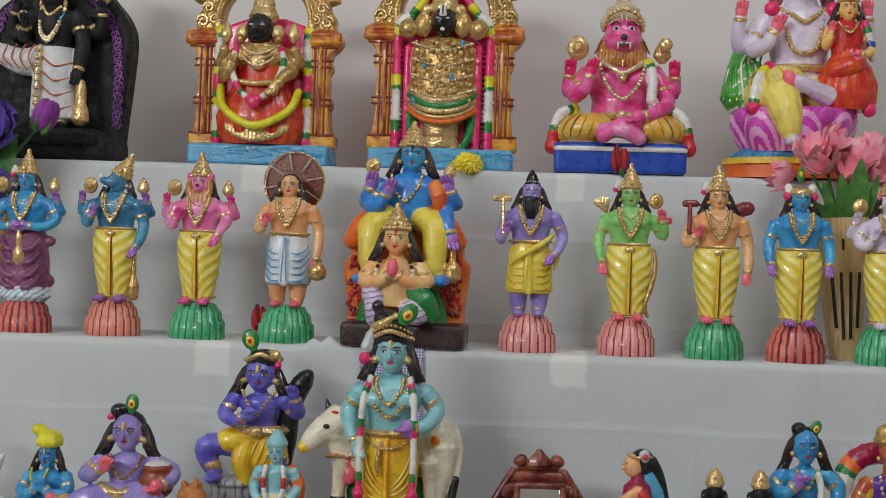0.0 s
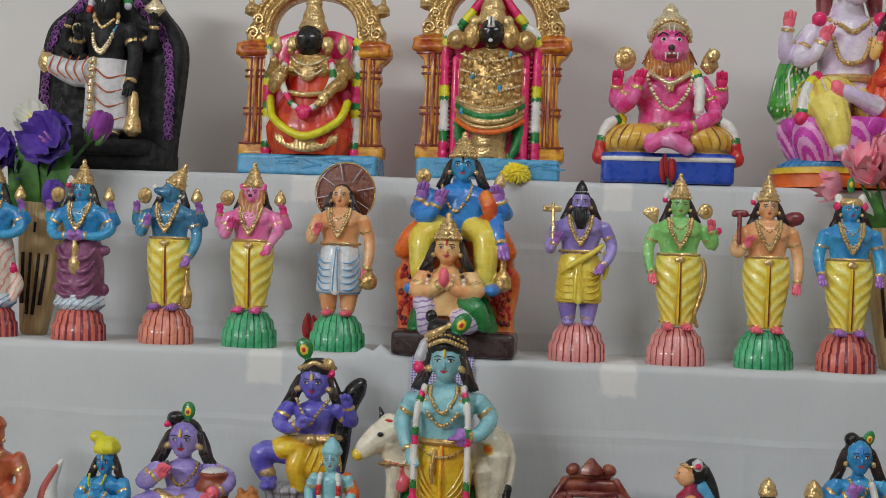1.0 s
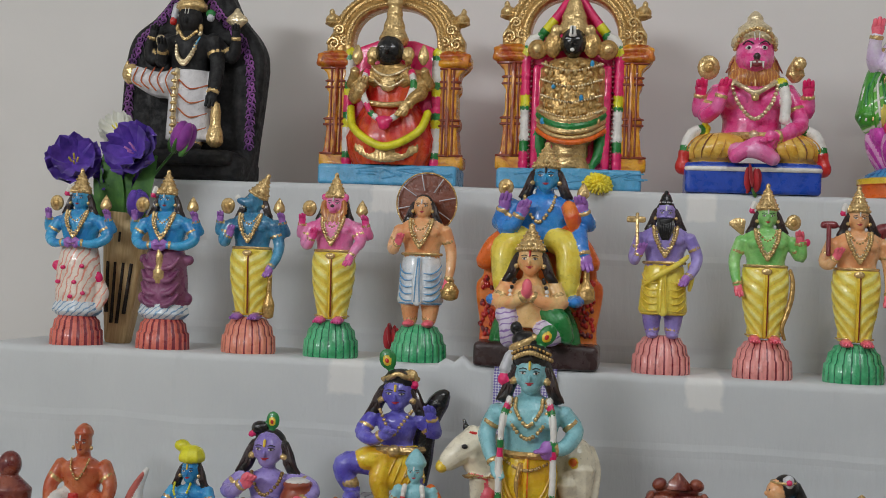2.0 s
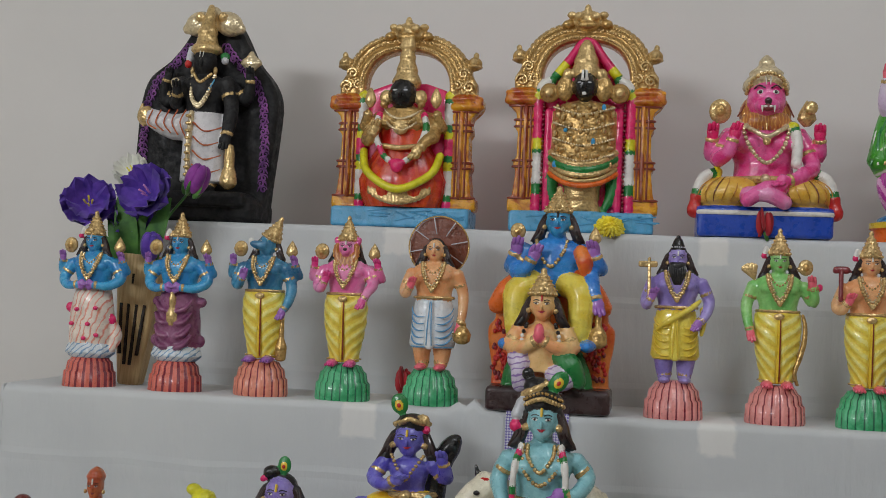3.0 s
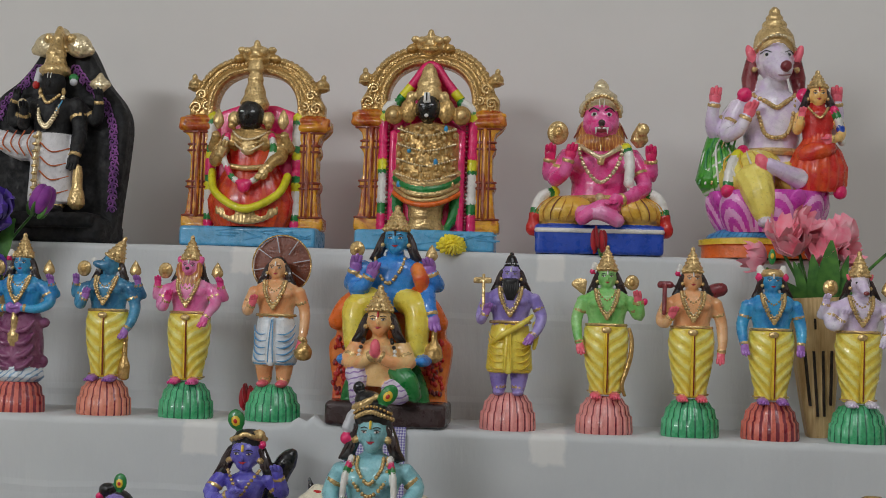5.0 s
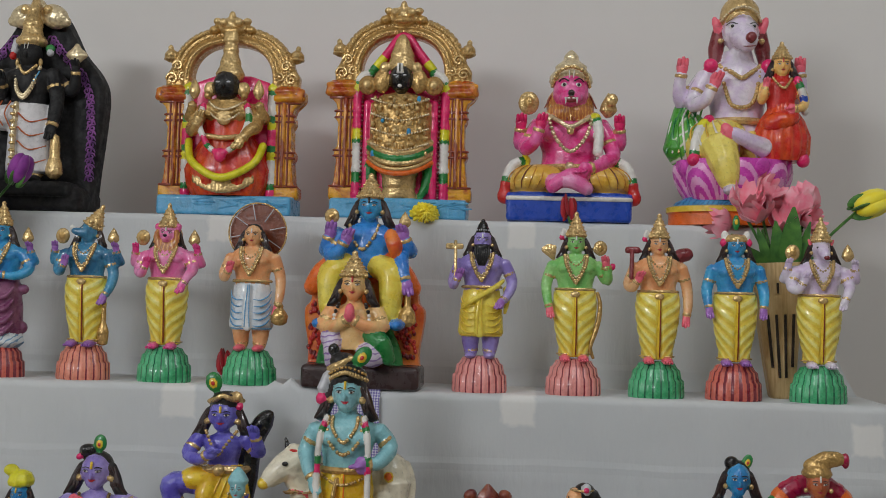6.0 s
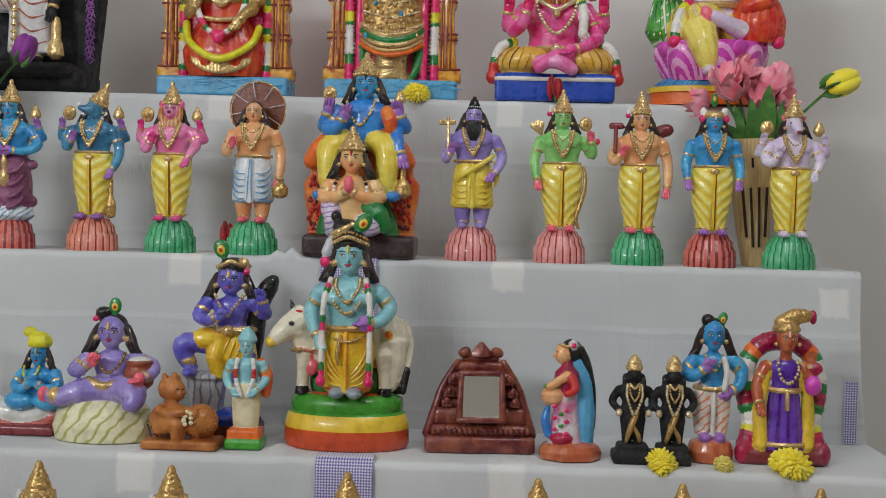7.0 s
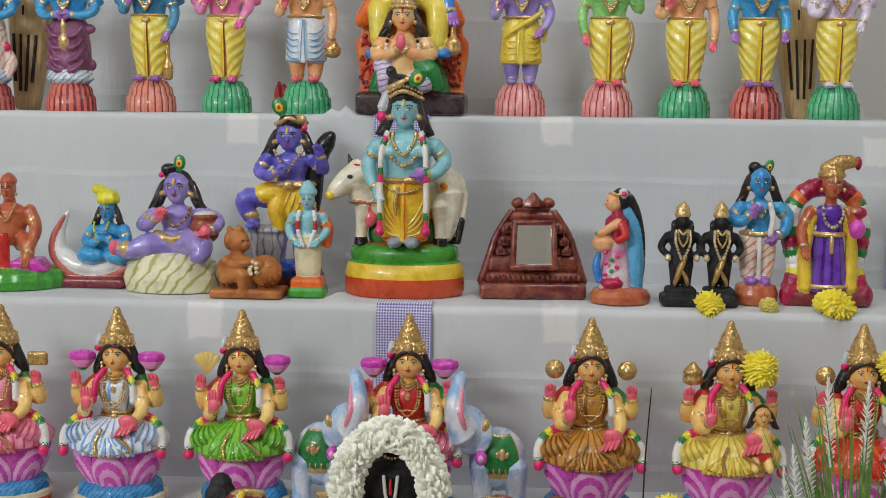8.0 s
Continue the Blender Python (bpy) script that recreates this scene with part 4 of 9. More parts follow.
d7.turn([(0.69, 0.015, 0.01), (0.72, 0.034, 0.024), (0.76, 0.046, 0.03), (0.8, 0.044, 0.03)], "hair", (0, -0.055), 14)
for i in range(7):
    d7.tube([((i - 3) * 0.012, -0.07, 0.79), ((i - 3) * 0.011, -0.085, 0.745), ((i - 3) * 0.005, -0.08, 0.69)], [0.006, 0.008, 0.004], "hair", seg=6)
d7.tube([(0.12, -0.03, 0.61), (0.06, -0.085, 0.56), (-0.04, -0.1, 0.5), (-0.1, -0.06, 0.45)], [0.012, 0.017, 0.016, 0.009], "yellow_dhoti", seg=9)
d7.tube([(0.13, -0.02, 0.57), (0.14, -0.02, 0.5), (0.13, -0.03, 0.43)], [0.014, 0.018, 0.01], "yellow_dhoti", seg=9)
d7.tube([(-0.14, -0.08, 0.6), (-0.145, -0.06, 0.82)], 0.009, "gold", seg=7)
d7.block((-0.15, -0.06, 0.79), (0.1, 0.02, 0.035), "gold", 0.006)
tall_doll(d7, -0.026, "violet bearded clay doll holding a gold axe on pink base")
d8 = standing_doll("green_skin", "yellow_dhoti", "base_pink", "base_stripe_red", palm="palm_pink", arms="bow")
d8.tube([(0.105, -0.02, 0.2), (0.088, -0.03, 0.26), (0.112, -0.025, 0.34), (0.132, -0.02, 0.42), (0.135, -0.02, 0.5), (0.12, -0.02, 0.56)], [0.01, 0.012, 0.015, 0.015, 0.013, 0.01], "antique_gold")
emblem(d8, (0.132, 0.0, 0.8), "disc", 0.04)
for a in (-40, -20, 0, 20):
    d8.tube([(-0.12, 0.0, 0.735), (-0.14 + 0.05 * math.sin(radians(a)), 0.0, 0.745 + 0.06 * math.cos(radians(a)))], [0.008, 0.02], "gold", seg=7, steps=2, flat=0.5)
d8.ball((0.2, -0.03, 0.7), (0.018, 0.014, 0.022), "rose", seg=8, rings=6)
tall_doll(d8, 0.105, "green clay doll with gold bow and yellow robe on pink base")
d9 = standing_doll("peach", "yellow_dhoti", "base_green", "base_stripe_green", arms="bless")
d9.block((-0.14, 0.0, 0.795), (0.085, 0.05, 0.038), "maroon", 0.014)
d9.tube([(-0.15, -0.07, 0.64), (-0.145, -0.03, 0.79)], 0.012, "maroon", seg=8)
d9.tube([(0.07, 0.03, 0.75), (0.12, 0.02, 0.77), (0.165, 0.02, 0.78)], [0.03, 0.04, 0.036], "maroon", seg=10)
tall_doll(d9, 0.220, "peach clay doll with maroon plough and yellow robe on green base")
d10 = standing_doll("blue", "yellow_dhoti", "base_red", "base_stripe_red", palm="palm_violet", arms="two_down", crown="low")
d10.ball((0, 0.0, 0.955), (0.022, 0.01, 0.045), "green", seg=10, rings=8)
d10.ball((0, -0.01, 0.96), (0.01, 0.006, 0.016), "yellow", seg=8, rings=5)
for s in (-1, 1):
    d10.ball((s * 0.06, 0, 0.885), (0.022, 0.02, 0.03), "white", seg=8, rings=6)
    d10.ball((s * 0.07, -0.01, 0.845), 0.02, "rose", seg=8, rings=6)
tall_doll(d10, 0.326, "blue clay doll with peacock feather and yellow robe on red base")
d11 = standing_doll("lilac", "yellow_dhoti", "base_green", "base_stripe_green", snout="horse", mark=None, palm="lilac")
tall_doll(d11, 0.441, "lilac horse-headed clay doll in yellow robe on green base")


# ---- top row: five large idols ----
def seg_garland(f, pts, r, cols, n=26):
    """A thick garland of short bands in turn of colours."""
    pts = [Vector(p) for p in pts]
    line = []
    for i in range(len(pts) - 1):
        p0, p1, p2, p3 = pts[max(i - 1, 0)], pts[i], pts[i + 1], pts[min(i + 2, len(pts) - 1)]
        for s in range(16):
            t = s / 16
            line.append(0.5 * ((2 * p1) + (p2 - p0) * t + (2 * p0 - 5 * p1 + 4 * p2 - p3) * t * t + (3 * p1 - p0 - 3 * p2 + p3) * t ** 3))
    line.append(pts[-1])
    for i in range(n):
        a, b = line[int(i * (len(line) - 1) / n)], line[int((i + 1) * (len(line) - 1) / n)]
        f.tube([tuple(a), tuple(b)], r * (1.0 + 0.06 * math.sin(i * 2.3)), cols[int(i * len(cols) / n)], seg=8, steps=1)


WGY = ["white"] * 4 + ["green", "lime_yellow"]

def smooth_line(pts, n=4):
    """A rounder open outline through the given corners."""
    out = []
    for i in range(len(pts) - 1):
        p0, p1, p2, p3 = (Vector(q) for q in (pts[max(i - 1, 0)], pts[i], pts[i + 1], pts[min(i + 2, len(pts) - 1)]))
        for s in range(n):
            t = s / n
            out.append(tuple(0.5 * ((2 * p1) + (p2 - p0) * t + (2 * p0 - 5 * p1 + 4 * p2 - p3) * t * t + (3 * p1 - p0 - 3 * p2 + p3) * t ** 3)))
    return out + [tuple(pts[-1])]


u = Form(1.0)
outline = smooth_line([(-0.125, 0.0), (-0.126, 0.07), (-0.124, 0.13), (-0.12, 0.19), (-0.106, 0.233), (-0.07, 0.262), (-0.042, 0.295), (-0.025, 0.325), (0.0, 0.338), (0.04, 0.328), (0.058, 0.305), (0.08, 0.265), (0.111, 0.229), (0.124, 0.194), (0.12, 0.13), (0.112, 0.06), (0.107, 0.0)])
u.slab(outline, 0.0, 0.045, "black", 0.006)
u.slab([(x * 0.8 + 0.0, 0.045 + z * 0.8) for x, z in outline[:-1]], -0.001, 0.01, "black", 0.003)
band = [(-0.108, 0.055), (-0.109, 0.13), (-0.104, 0.19), (-0.09, 0.225), (-0.055, 0.258), (-0.028, 0.29)]
for s, w in ((1, band), (-1, [(-x - 0.002, z) for x, z in band])):
    for i in range(len(w) - 1):
        (xa, za), (xb, zb) = w[i], w[i + 1]
        n = max(2, round(math.hypot(xb - xa, zb - za) / 0.009))
        for k in range(n):
            t = k / n
            x, z = xa + (xb - xa) * t, za + (zb - za) * t
            c = -1 if (k + i) % 2 else 1
            u.tube([(x + c * 0.0025 + c * 0.0062 * (1 - q / 13) * math.cos(q * 0.8 + i), -0.003 - q * 0.0001, z + 0.0062 * (1 - q / 13) * math.sin(q * 0.8 + i)) for q in range(11)], [0.0006, 0.0012, 0.0015, 0.0016, 0.0016, 0.0015, 0.0015, 0.0014, 0.0013, 0.0012, 0.0011], "lilac_relief", seg=5, steps=2)
            u.tube([(x - c * 0.008, -0.003, z - 0.003), (x - c * 0.005, -0.004, z + 0.003), (x - c * 0.001, -0.003, z + 0.005)], [0.0006, 0.0017, 0.0006], "lilac_relief", seg=5, steps=3)
u.block((-0.01, 0.005, 0.02), (0.235, 0.11, 0.04), "black", 0.012)
u.block((-0.005, -0.01, 0.034), (0.2, 0.1, 0.024), "black", 0.008)
u.turn([(0.06, 0.034, 0.02), (0.062, 0.04, 0.024), (0.1, 0.038, 0.026), (0.14, 0.036, 0.027), (0.17, 0.032, 0.024)], "white_robe", (0.012, -0.03), 22)
u.tube([(0.0, -0.03, 0.155), (-0.04, -0.035, 0.148), (-0.085, -0.035, 0.164)], [0.024, 0.021, 0.014], "white_robe", seg=12)
u.tube([(-0.088, -0.036, 0.158), (-0.09, -0.036, 0.172)], 0.0135, "gold", seg=10, steps=1)
u.tube([(-0.092, -0.036, 0.152), (-0.105, -0.03, 0.164), (-0.1, -0.03, 0.185)], [0.006, 0.005, 0.003], "gold", seg=7)
u.tube([(-0.004, -0.058, 0.065), (-0.004, -0.061, 0.12), (-0.003, -0.055, 0.17)], 0.0045, "pale_gold", seg=7)
for i in range(9):
    u.ball((-0.004, -0.064, 0.07 + i * 0.0115), (0.0055, 0.003, 0.003), "gold", seg=7, rings=5)
for i in range(5):
    u.tube([(-0.012 - i * 0.015, -0.056 + i * 0.001, 0.172), (-0.02 - i * 0.015, -0.06 + i * 0.002, 0.152), (-0.012 - i * 0.013, -0.054, 0.13 + i * 0.003)], 0.0012, "clay", seg=5)
for i in range(4):
    zz = 0.075 + i * 0.022
    u.tube([(0.002, -0.057, zz + 0.012), (0.022, -0.058, zz - 0.002), (0.045, -0.042, zz + 0.006)], 0.0013, "clay", seg=5)
for s in (-1, 1):
    u.ball((0.014 + s * 0.013, -0.045, 0.05), (0.011, 0.02, 0.006), "black", seg=10, rings=6)
    u.tube([(0.014 + s * 0.013, -0.034, 0.057), (0.014 + s * 0.013, -0.034, 0.062)], 0.012, "gold", seg=10, steps=1)
u.turn([(0.165, 0.03, 0.022), (0.185, 0.031, 0.024), (0.21, 0.04, 0.026), (0.222, 0.042, 0.024), (0.234, 0.016, 0.014)], "black", (0.006, -0.024), 20)
u.ball((0.007, -0.03, 0.252), (0.0195, 0.02, 0.024), "black", seg=16, rings=10)
u.ball((0.007, -0.05, 0.249), (0.0035, 0.004, 0.006), "black", seg=8, rings=6)
for s in (-1, 1):
    u.tube([(0.007 + s * 0.0025, -0.05, 0.258), (0.007 + s * 0.003, -0.047, 0.268)], 0.0007, "white", seg=5, steps=1)
    u.ball((0.007 + s * 0.02, -0.035, 0.238), (0.004, 0.004, 0.007), "gold", seg=8, rings=6)
u.turn([(0.266, 0.021, 0.02), (0.27, 0.026, 0.025), (0.278, 0.025, 0.024), (0.283, 0.019, 0.018), (0.296, 0.016, 0.015), (0.3, 0.018, 0.017), (0.312, 0.012, 0.011), (0.33, 0.007, 0.006)], "gold", (0.007, -0.026), 18)
for s in (-1, 1):
    u.ball((0.012 + s * 0.026, -0.012, 0.318), (0.026, 0.015, 0.02), "pale_gold", (0, s * 20, 0), 14, 9)
    u.ball((0.012 + s * 0.02, -0.026, 0.327), (0.008, 0.006, 0.008), "gold", seg=9, rings=6)
    u.ball((0.012 + s * 0.046, -0.012, 0.31), (0.01, 0.008, 0.009), "pale_gold", seg=9, rings=6)
u.tube([(0.013, -0.026, 0.3), (0.014, -0.036, 0.322), (0.012, -0.026, 0.342)], [0.008, 0.009, 0.006], "gold", seg=9)
u.ball((0.012, -0.014, 0.336), (0.012, 0.01, 0.01), "pale_gold", seg=10, rings=7)
u.tube([(-0.018, -0.03, 0.275), (-0.02, -0.035, 0.255)], 0.006, "grey_white", seg=8)
u.ball((-0.021, -0.036, 0.248), 0.0065, "red", seg=9, rings=6)
u.ball((0.041, -0.03, 0.262), (0.009, 0.006, 0.007), "green", seg=9, rings=6)
u.ball((0.042, -0.032, 0.254), (0.007, 0.006, 0.006), "grey_white", seg=9, rings=6)
for sgn, zz in ((1, 0.232), (1, 0.228)):
    u.beads([(-0.012, -0.036, zz - 0.002), (-0.006, -0.052, zz - 0.035), (0.007, -0.054, zz - 0.05), (0.02, -0.052, zz - 0.035), (0.027, -0.036, zz - 0.002)], 0.0034, "pale_gold", 25)
u.beads([(-0.008, -0.04, 0.232), (0.007, -0.05, 0.218), (0.022, -0.04, 0.232)], 0.003, "gold", 13)
u.tube([(0.03, -0.045, 0.222), (0.02, -0.05, 0.2), (0.008, -0.05, 0.178)], 0.0012, "sky", seg=5)
arm(u, [(0.045, -0.025, 0.222), (0.056, -0.03, 0.185), (0.057, -0.038, 0.15), (0.055, -0.042, 0.135)], 0.0105, "black", "black")
u.turn([(0.05, 0.006, 0.006), (0.058, 0.015, 0.012), (0.075, 0.013, 0.011), (0.085, 0.009, 0.008), (0.105, 0.009, 0.008), (0.12, 0.006, 0.006)], "gold", (0.062, -0.044), 14)
arm(u, [(0.05, -0.015, 0.215), (0.075, -0.015, 0.195), (0.083, -0.02, 0.215), (0.084, -0.024, 0.226)], 0.009, "black", "black")
u.turn([(0.238, 0.004, 0.004), (0.244, 0.01, 0.006), (0.252, 0.02, 0.008), (0.258, 0.017, 0.007), (0.264, 0.008, 0.006), (0.272, 0.003, 0.003)], "pale_gold", (0.084, -0.022), 14)
arm(u, [(-0.032, -0.025, 0.222), (-0.042, -0.03, 0.19), (-0.034, -0.045, 0.186), (-0.03, -0.055, 0.2)], 0.0095, "black", "black")
u.ball((-0.03, -0.062, 0.214), (0.009, 0.005, 0.009), "pale_gold", seg=9, rings=6)
arm(u, [(-0.038, -0.012, 0.215), (-0.066, -0.012, 0.19), (-0.07, -0.015, 0.212), (-0.064, -0.018, 0.228)], 0.0085, "black", "black")
M["lilac_relief"] = paint("lilac_relief", (168, 100, 180), 0.4, None, 40, 20, 0.2, (92, 48, 112))
thing("idol", u, pose(-0.775, 1.83, 1.384) @ Matrix.Diagonal((0.95, 1, 1, 1)), "black carved idol with white robe, gilt crown and purple scroll border", "idol", "large idols on the top step")


def full(v):
    """A fuller curve than the circle's."""
    return math.copysign(abs(v) ** 0.86, v)


def arched_shrine(tall):
    """Blue plinth, two ochre pillars and a gilt arch."""
    f = Form(1.0)
    k = tall
    f.block((0, 0.0, 0.016), (0.222, 0.085, 0.032), "sky", 0.004)
    for i in range(16):
        x = -0.1 + 0.2 * random.random()
        f.tube([(x, -0.0425, 0.008 + 0.018 * random.random()), (x + 0.03, -0.043, 0.008 + 0.02 * random.random())], 0.0012, "sky", seg=5, steps=1)
    for s in (-1, 1):
        edge = [(0.03, 0.117), (0.046, 0.117), (0.05, 0.111), (0.056, 0.109), (0.09, 0.105), (0.096, 0.109), (0.104, 0.109), (0.11, 0.104), (0.15, 0.103), (0.156, 0.108), (0.164, 0.108), (0.17, 0.105), (0.182, 0.108), (0.189, 0.117), (0.198, 0.124), (0.208, 0.124), (0.216, 0.116)]
        line = [(s * x, z * k) for z, x in edge] + [(s * 0.076, 0.216 * k), (s * 0.076, 0.03 * k)]
        f.slab(line if s < 0 else line[::-1], -0.02, 0.018, "pilaster", 0.004)
        for x0, wide, mat in ((0.083, 0.0016, "groove"), (0.091, 0.004, "ochre_pillar"), (0.099, 0.0016, "groove")):
            f.tube([(s * x0, -0.021, 0.05 * k), (s * x0, -0.021, 0.11 * k), (s * x0, -0.021, 0.186 * k)], wide, mat, seg=7)
        for zz, xo in ((0.05, 0.112), (0.097, 0.107), (0.106, 0.107), (0.157, 0.106), (0.167, 0.106), (0.188, 0.114)):
            f.tube([(s * 0.077, -0.0205, zz * k), (s * xo, -0.0205, zz * k), (s * (xo + 0.002), -0.014, zz * k)], 0.002, "groove", seg=6, steps=2)
        for zz, r in ((0.196, 0.008), (0.208, 0.006)):
            f.tube([(s * 0.077, -0.018, zz * k), (s * 0.1, -0.023, zz * k), (s * 0.122, -0.018, zz * k)], r * 0.8, "pilaster", seg=9, steps=3)
        f.ball((s * 0.117, -0.021, 0.2 * k), (0.008, 0.006, 0.01), "ochre_pillar", seg=10, rings=7)
        # carved shoulders and finials of the arch
        z0 = 0.214 * k
        f.slab([(s * q, z0 + w) for q, w in ((0.07, 0.0), (0.112, 0.0), (0.113, 0.02), (0.104, 0.034), (0.1, 0.05), (0.084, 0.052), (0.074, 0.03))][::s], -0.012, 0.014, "antique_gold", 0.004)
        for cx, cz, rr, w in ((0.1, 0.014, 0.0105, 1), (0.081, 0.017, 0.0085, -1), (0.091, 0.036, 0.009, 1)):
            f.tube([(s * (cx + w * rr * (1 - t / 14) * math.cos(t * 0.75)), -0.015 - t * 0.0002, z0 + cz + rr * (1 - t / 14) * math.sin(t * 0.75)) for t in range(13)], 0.0021, "gold", seg=6, steps=2)
        f.ball((s * 0.106, -0.002, z0 + 0.054), (0.0125, 0.012, 0.0115), "antique_gold", seg=14, rings=9)
        f.ring((s * 0.106, -0.002, z0 + 0.049), 0.011, 0.011, 0.002, "gold", n=14)
        f.ball((s * 0.106, -0.012, z0 + 0.055), (0.006, 0.004, 0.006), "gold", seg=9, rings=6)
        f.ball((s * 0.108, -0.002, z0 + 0.068), (0.005, 0.005, 0.006), "gold", seg=9, rings=6)
    # the arch itself, fluted round its outer edge
    zc, n = 0.224 * k, 120
    ai, bi, ao, bo = 0.068, 0.062 * k, 0.104, 0.093 * k
    rows = []
    for i in range(n + 1):
        a = math.pi * (i / n * 1.06 - 0.03)
        cx, cz = full(math.cos(a)), full(math.sin(a))
        lobe = 1 + 0.022 * ((i // 2) % 2)
        ring = lambda t, y: ((ai + (ao - ai) * t) * (lobe if t > 0.8 else 1) * cx, y, zc + (bi + (bo - bi) * t) * (lobe if t > 0.8 else 1) * cz)
        rows.append([ring(0, 0.013), ring(1, 0.013), ring(1, -0.008), ring(0.82, -0.017), ring(0.72, -0.013), ring(0.45, -0.014), ring(0.3, -0.019), ring(0.08, -0.019), ring(0, -0.012)])
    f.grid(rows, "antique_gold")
    for t, y, rb, nb in ((0.2, -0.0205, 0.0019, 56), (0.58, -0.0145, 0.0024, 50)):
        for i in range(nb):
            a = math.pi * (i + 0.5) / nb
            f.ball(((ai + (ao - ai) * t) * full(math.cos(a)), y, zc + (bi + (bo - bi) * t) * full(math.sin(a))), rb, "gold", seg=6, rings=4)
    for i in range(64):
        a = math.pi * (i + 0.5) / 64
        p, q = [((ai + (ao - ai) * t) * full(math.cos(a + (t - 0.8) * 0.12)), y, zc + (bi + (bo - bi) * t) * full(math.sin(a + (t - 0.8) * 0.12))) for t, y in ((0.76, -0.0165), (1.0, -0.0105))]
        f.tube([p, q], 0.0012, "gold", seg=5, steps=1)
    zt = 0.332 * k
    f.ball((0, -0.014, zt - 0.016), (0.024, 0.016, 0.017), "gold", seg=14, rings=9)
    for s in (-1, 1):
        f.ball((s * 0.013, -0.03, zt - 0.012), (0.008, 0.006, 0.007), "gold", seg=9, rings=6)
        f.ball((s * 0.025, -0.02, zt - 0.008), (0.008, 0.007, 0.006), "gold", seg=9, rings=6)
        f.ball((s * 0.03, -0.018, zt - 0.022), (0.01, 0.008, 0.007), "antique_gold", seg=9, rings=6)
    f.ball((0, -0.022, zt - 0.0), (0.006, 0.006, 0.009), "gold", seg=9, rings=6)
    f.ball((0, -0.03, zt - 0.026), (0.016, 0.008, 0.006), "antique_gold", seg=10, rings=6)
    return f


def dark_face(f, x, y, z, r):
    f.ball((x, y, z), (r * 0.86, r * 0.85, r), "gloss_black", seg=16, rings=10)
    f.ball((x, y - r * 0.88, z - r * 0.1), (r * 0.14, r * 0.16, r * 0.25), "gloss_black", seg=8, rings=6)
    for s in (-1, 1):
        f.ball((x + s * r * 0.34, y - r * 0.78, z + r * 0.15), (r * 0.15, r * 0.07, r * 0.06), "grey_white", seg=8, rings=5)


lx = arched_shrine(1.0)
lx.slab([(-0.066, 0.03), (-0.068, 0.2), (-0.06, 0.225), (-0.03, 0.236), (0.03, 0.236), (0.062, 0.225), (0.07, 0.2), (0.068, 0.03)], -0.006, 0.02, "rose", 0.004)
lx.turn([(0.032, 0.058, 0.03), (0.05, 0.068, 0.04), (0.075, 0.072, 0.042), (0.1, 0.06, 0.036), (0.13, 0.042, 0.03), (0.16, 0.045, 0.03), (0.18, 0.05, 0.028), (0.19, 0.022, 0.018), (0.2, 0.016, 0.014)], "red_saree", (0, -0.018), 64, ribs=16, amp=0.03, pick=lambda i, j: "red_saree_fold" if j % 4 == 0 and i < 4 else None)
lx.tube([(-0.062, -0.035, 0.122), (-0.05, -0.055, 0.085), (0.0, -0.066, 0.058), (0.05, -0.055, 0.082), (0.062, -0.035, 0.116)], 0.0068, "lime_yellow", seg=10, steps=8)
for i in range(15):
    a = -1 + 2 * i / 14
    lx.tube([(a * 0.05, -0.056 + abs(a) * 0.012, 0.056 + a * a * 0.02), (a * 0.047, -0.058 + abs(a) * 0.012, 0.036 + a * a * 0.016)], 0.0042, "gold", seg=7, steps=1)
lx.turn([(0.15, 0.03, 0.022), (0.162, 0.046, 0.028), (0.175, 0.046, 0.029), (0.188, 0.034, 0.024), (0.194, 0.02, 0.016)], "antique_gold", (0, -0.025), 24, ribs=8, amp=0.03)
lx.ball((0, -0.054, 0.158), (0.014, 0.006, 0.014), "gold", seg=12, rings=7)
lx.tube([(-0.03, -0.05, 0.128), (0.0, -0.056, 0.124), (0.03, -0.05, 0.128)], 0.005, "gold", seg=8)
dark_face(lx, -0.001, -0.042, 0.211, 0.0255)
lx.turn([(0.222, 0.021, 0.02), (0.233, 0.0245, 0.022), (0.248, 0.017, 0.016), (0.252, 0.018, 0.017), (0.268, 0.012, 0.012), (0.272, 0.0135, 0.0135), (0.284, 0.01, 0.01), (0.288, 0.014, 0.012), (0.302, 0.011, 0.009)], "gold", (0.002, -0.03), 16)
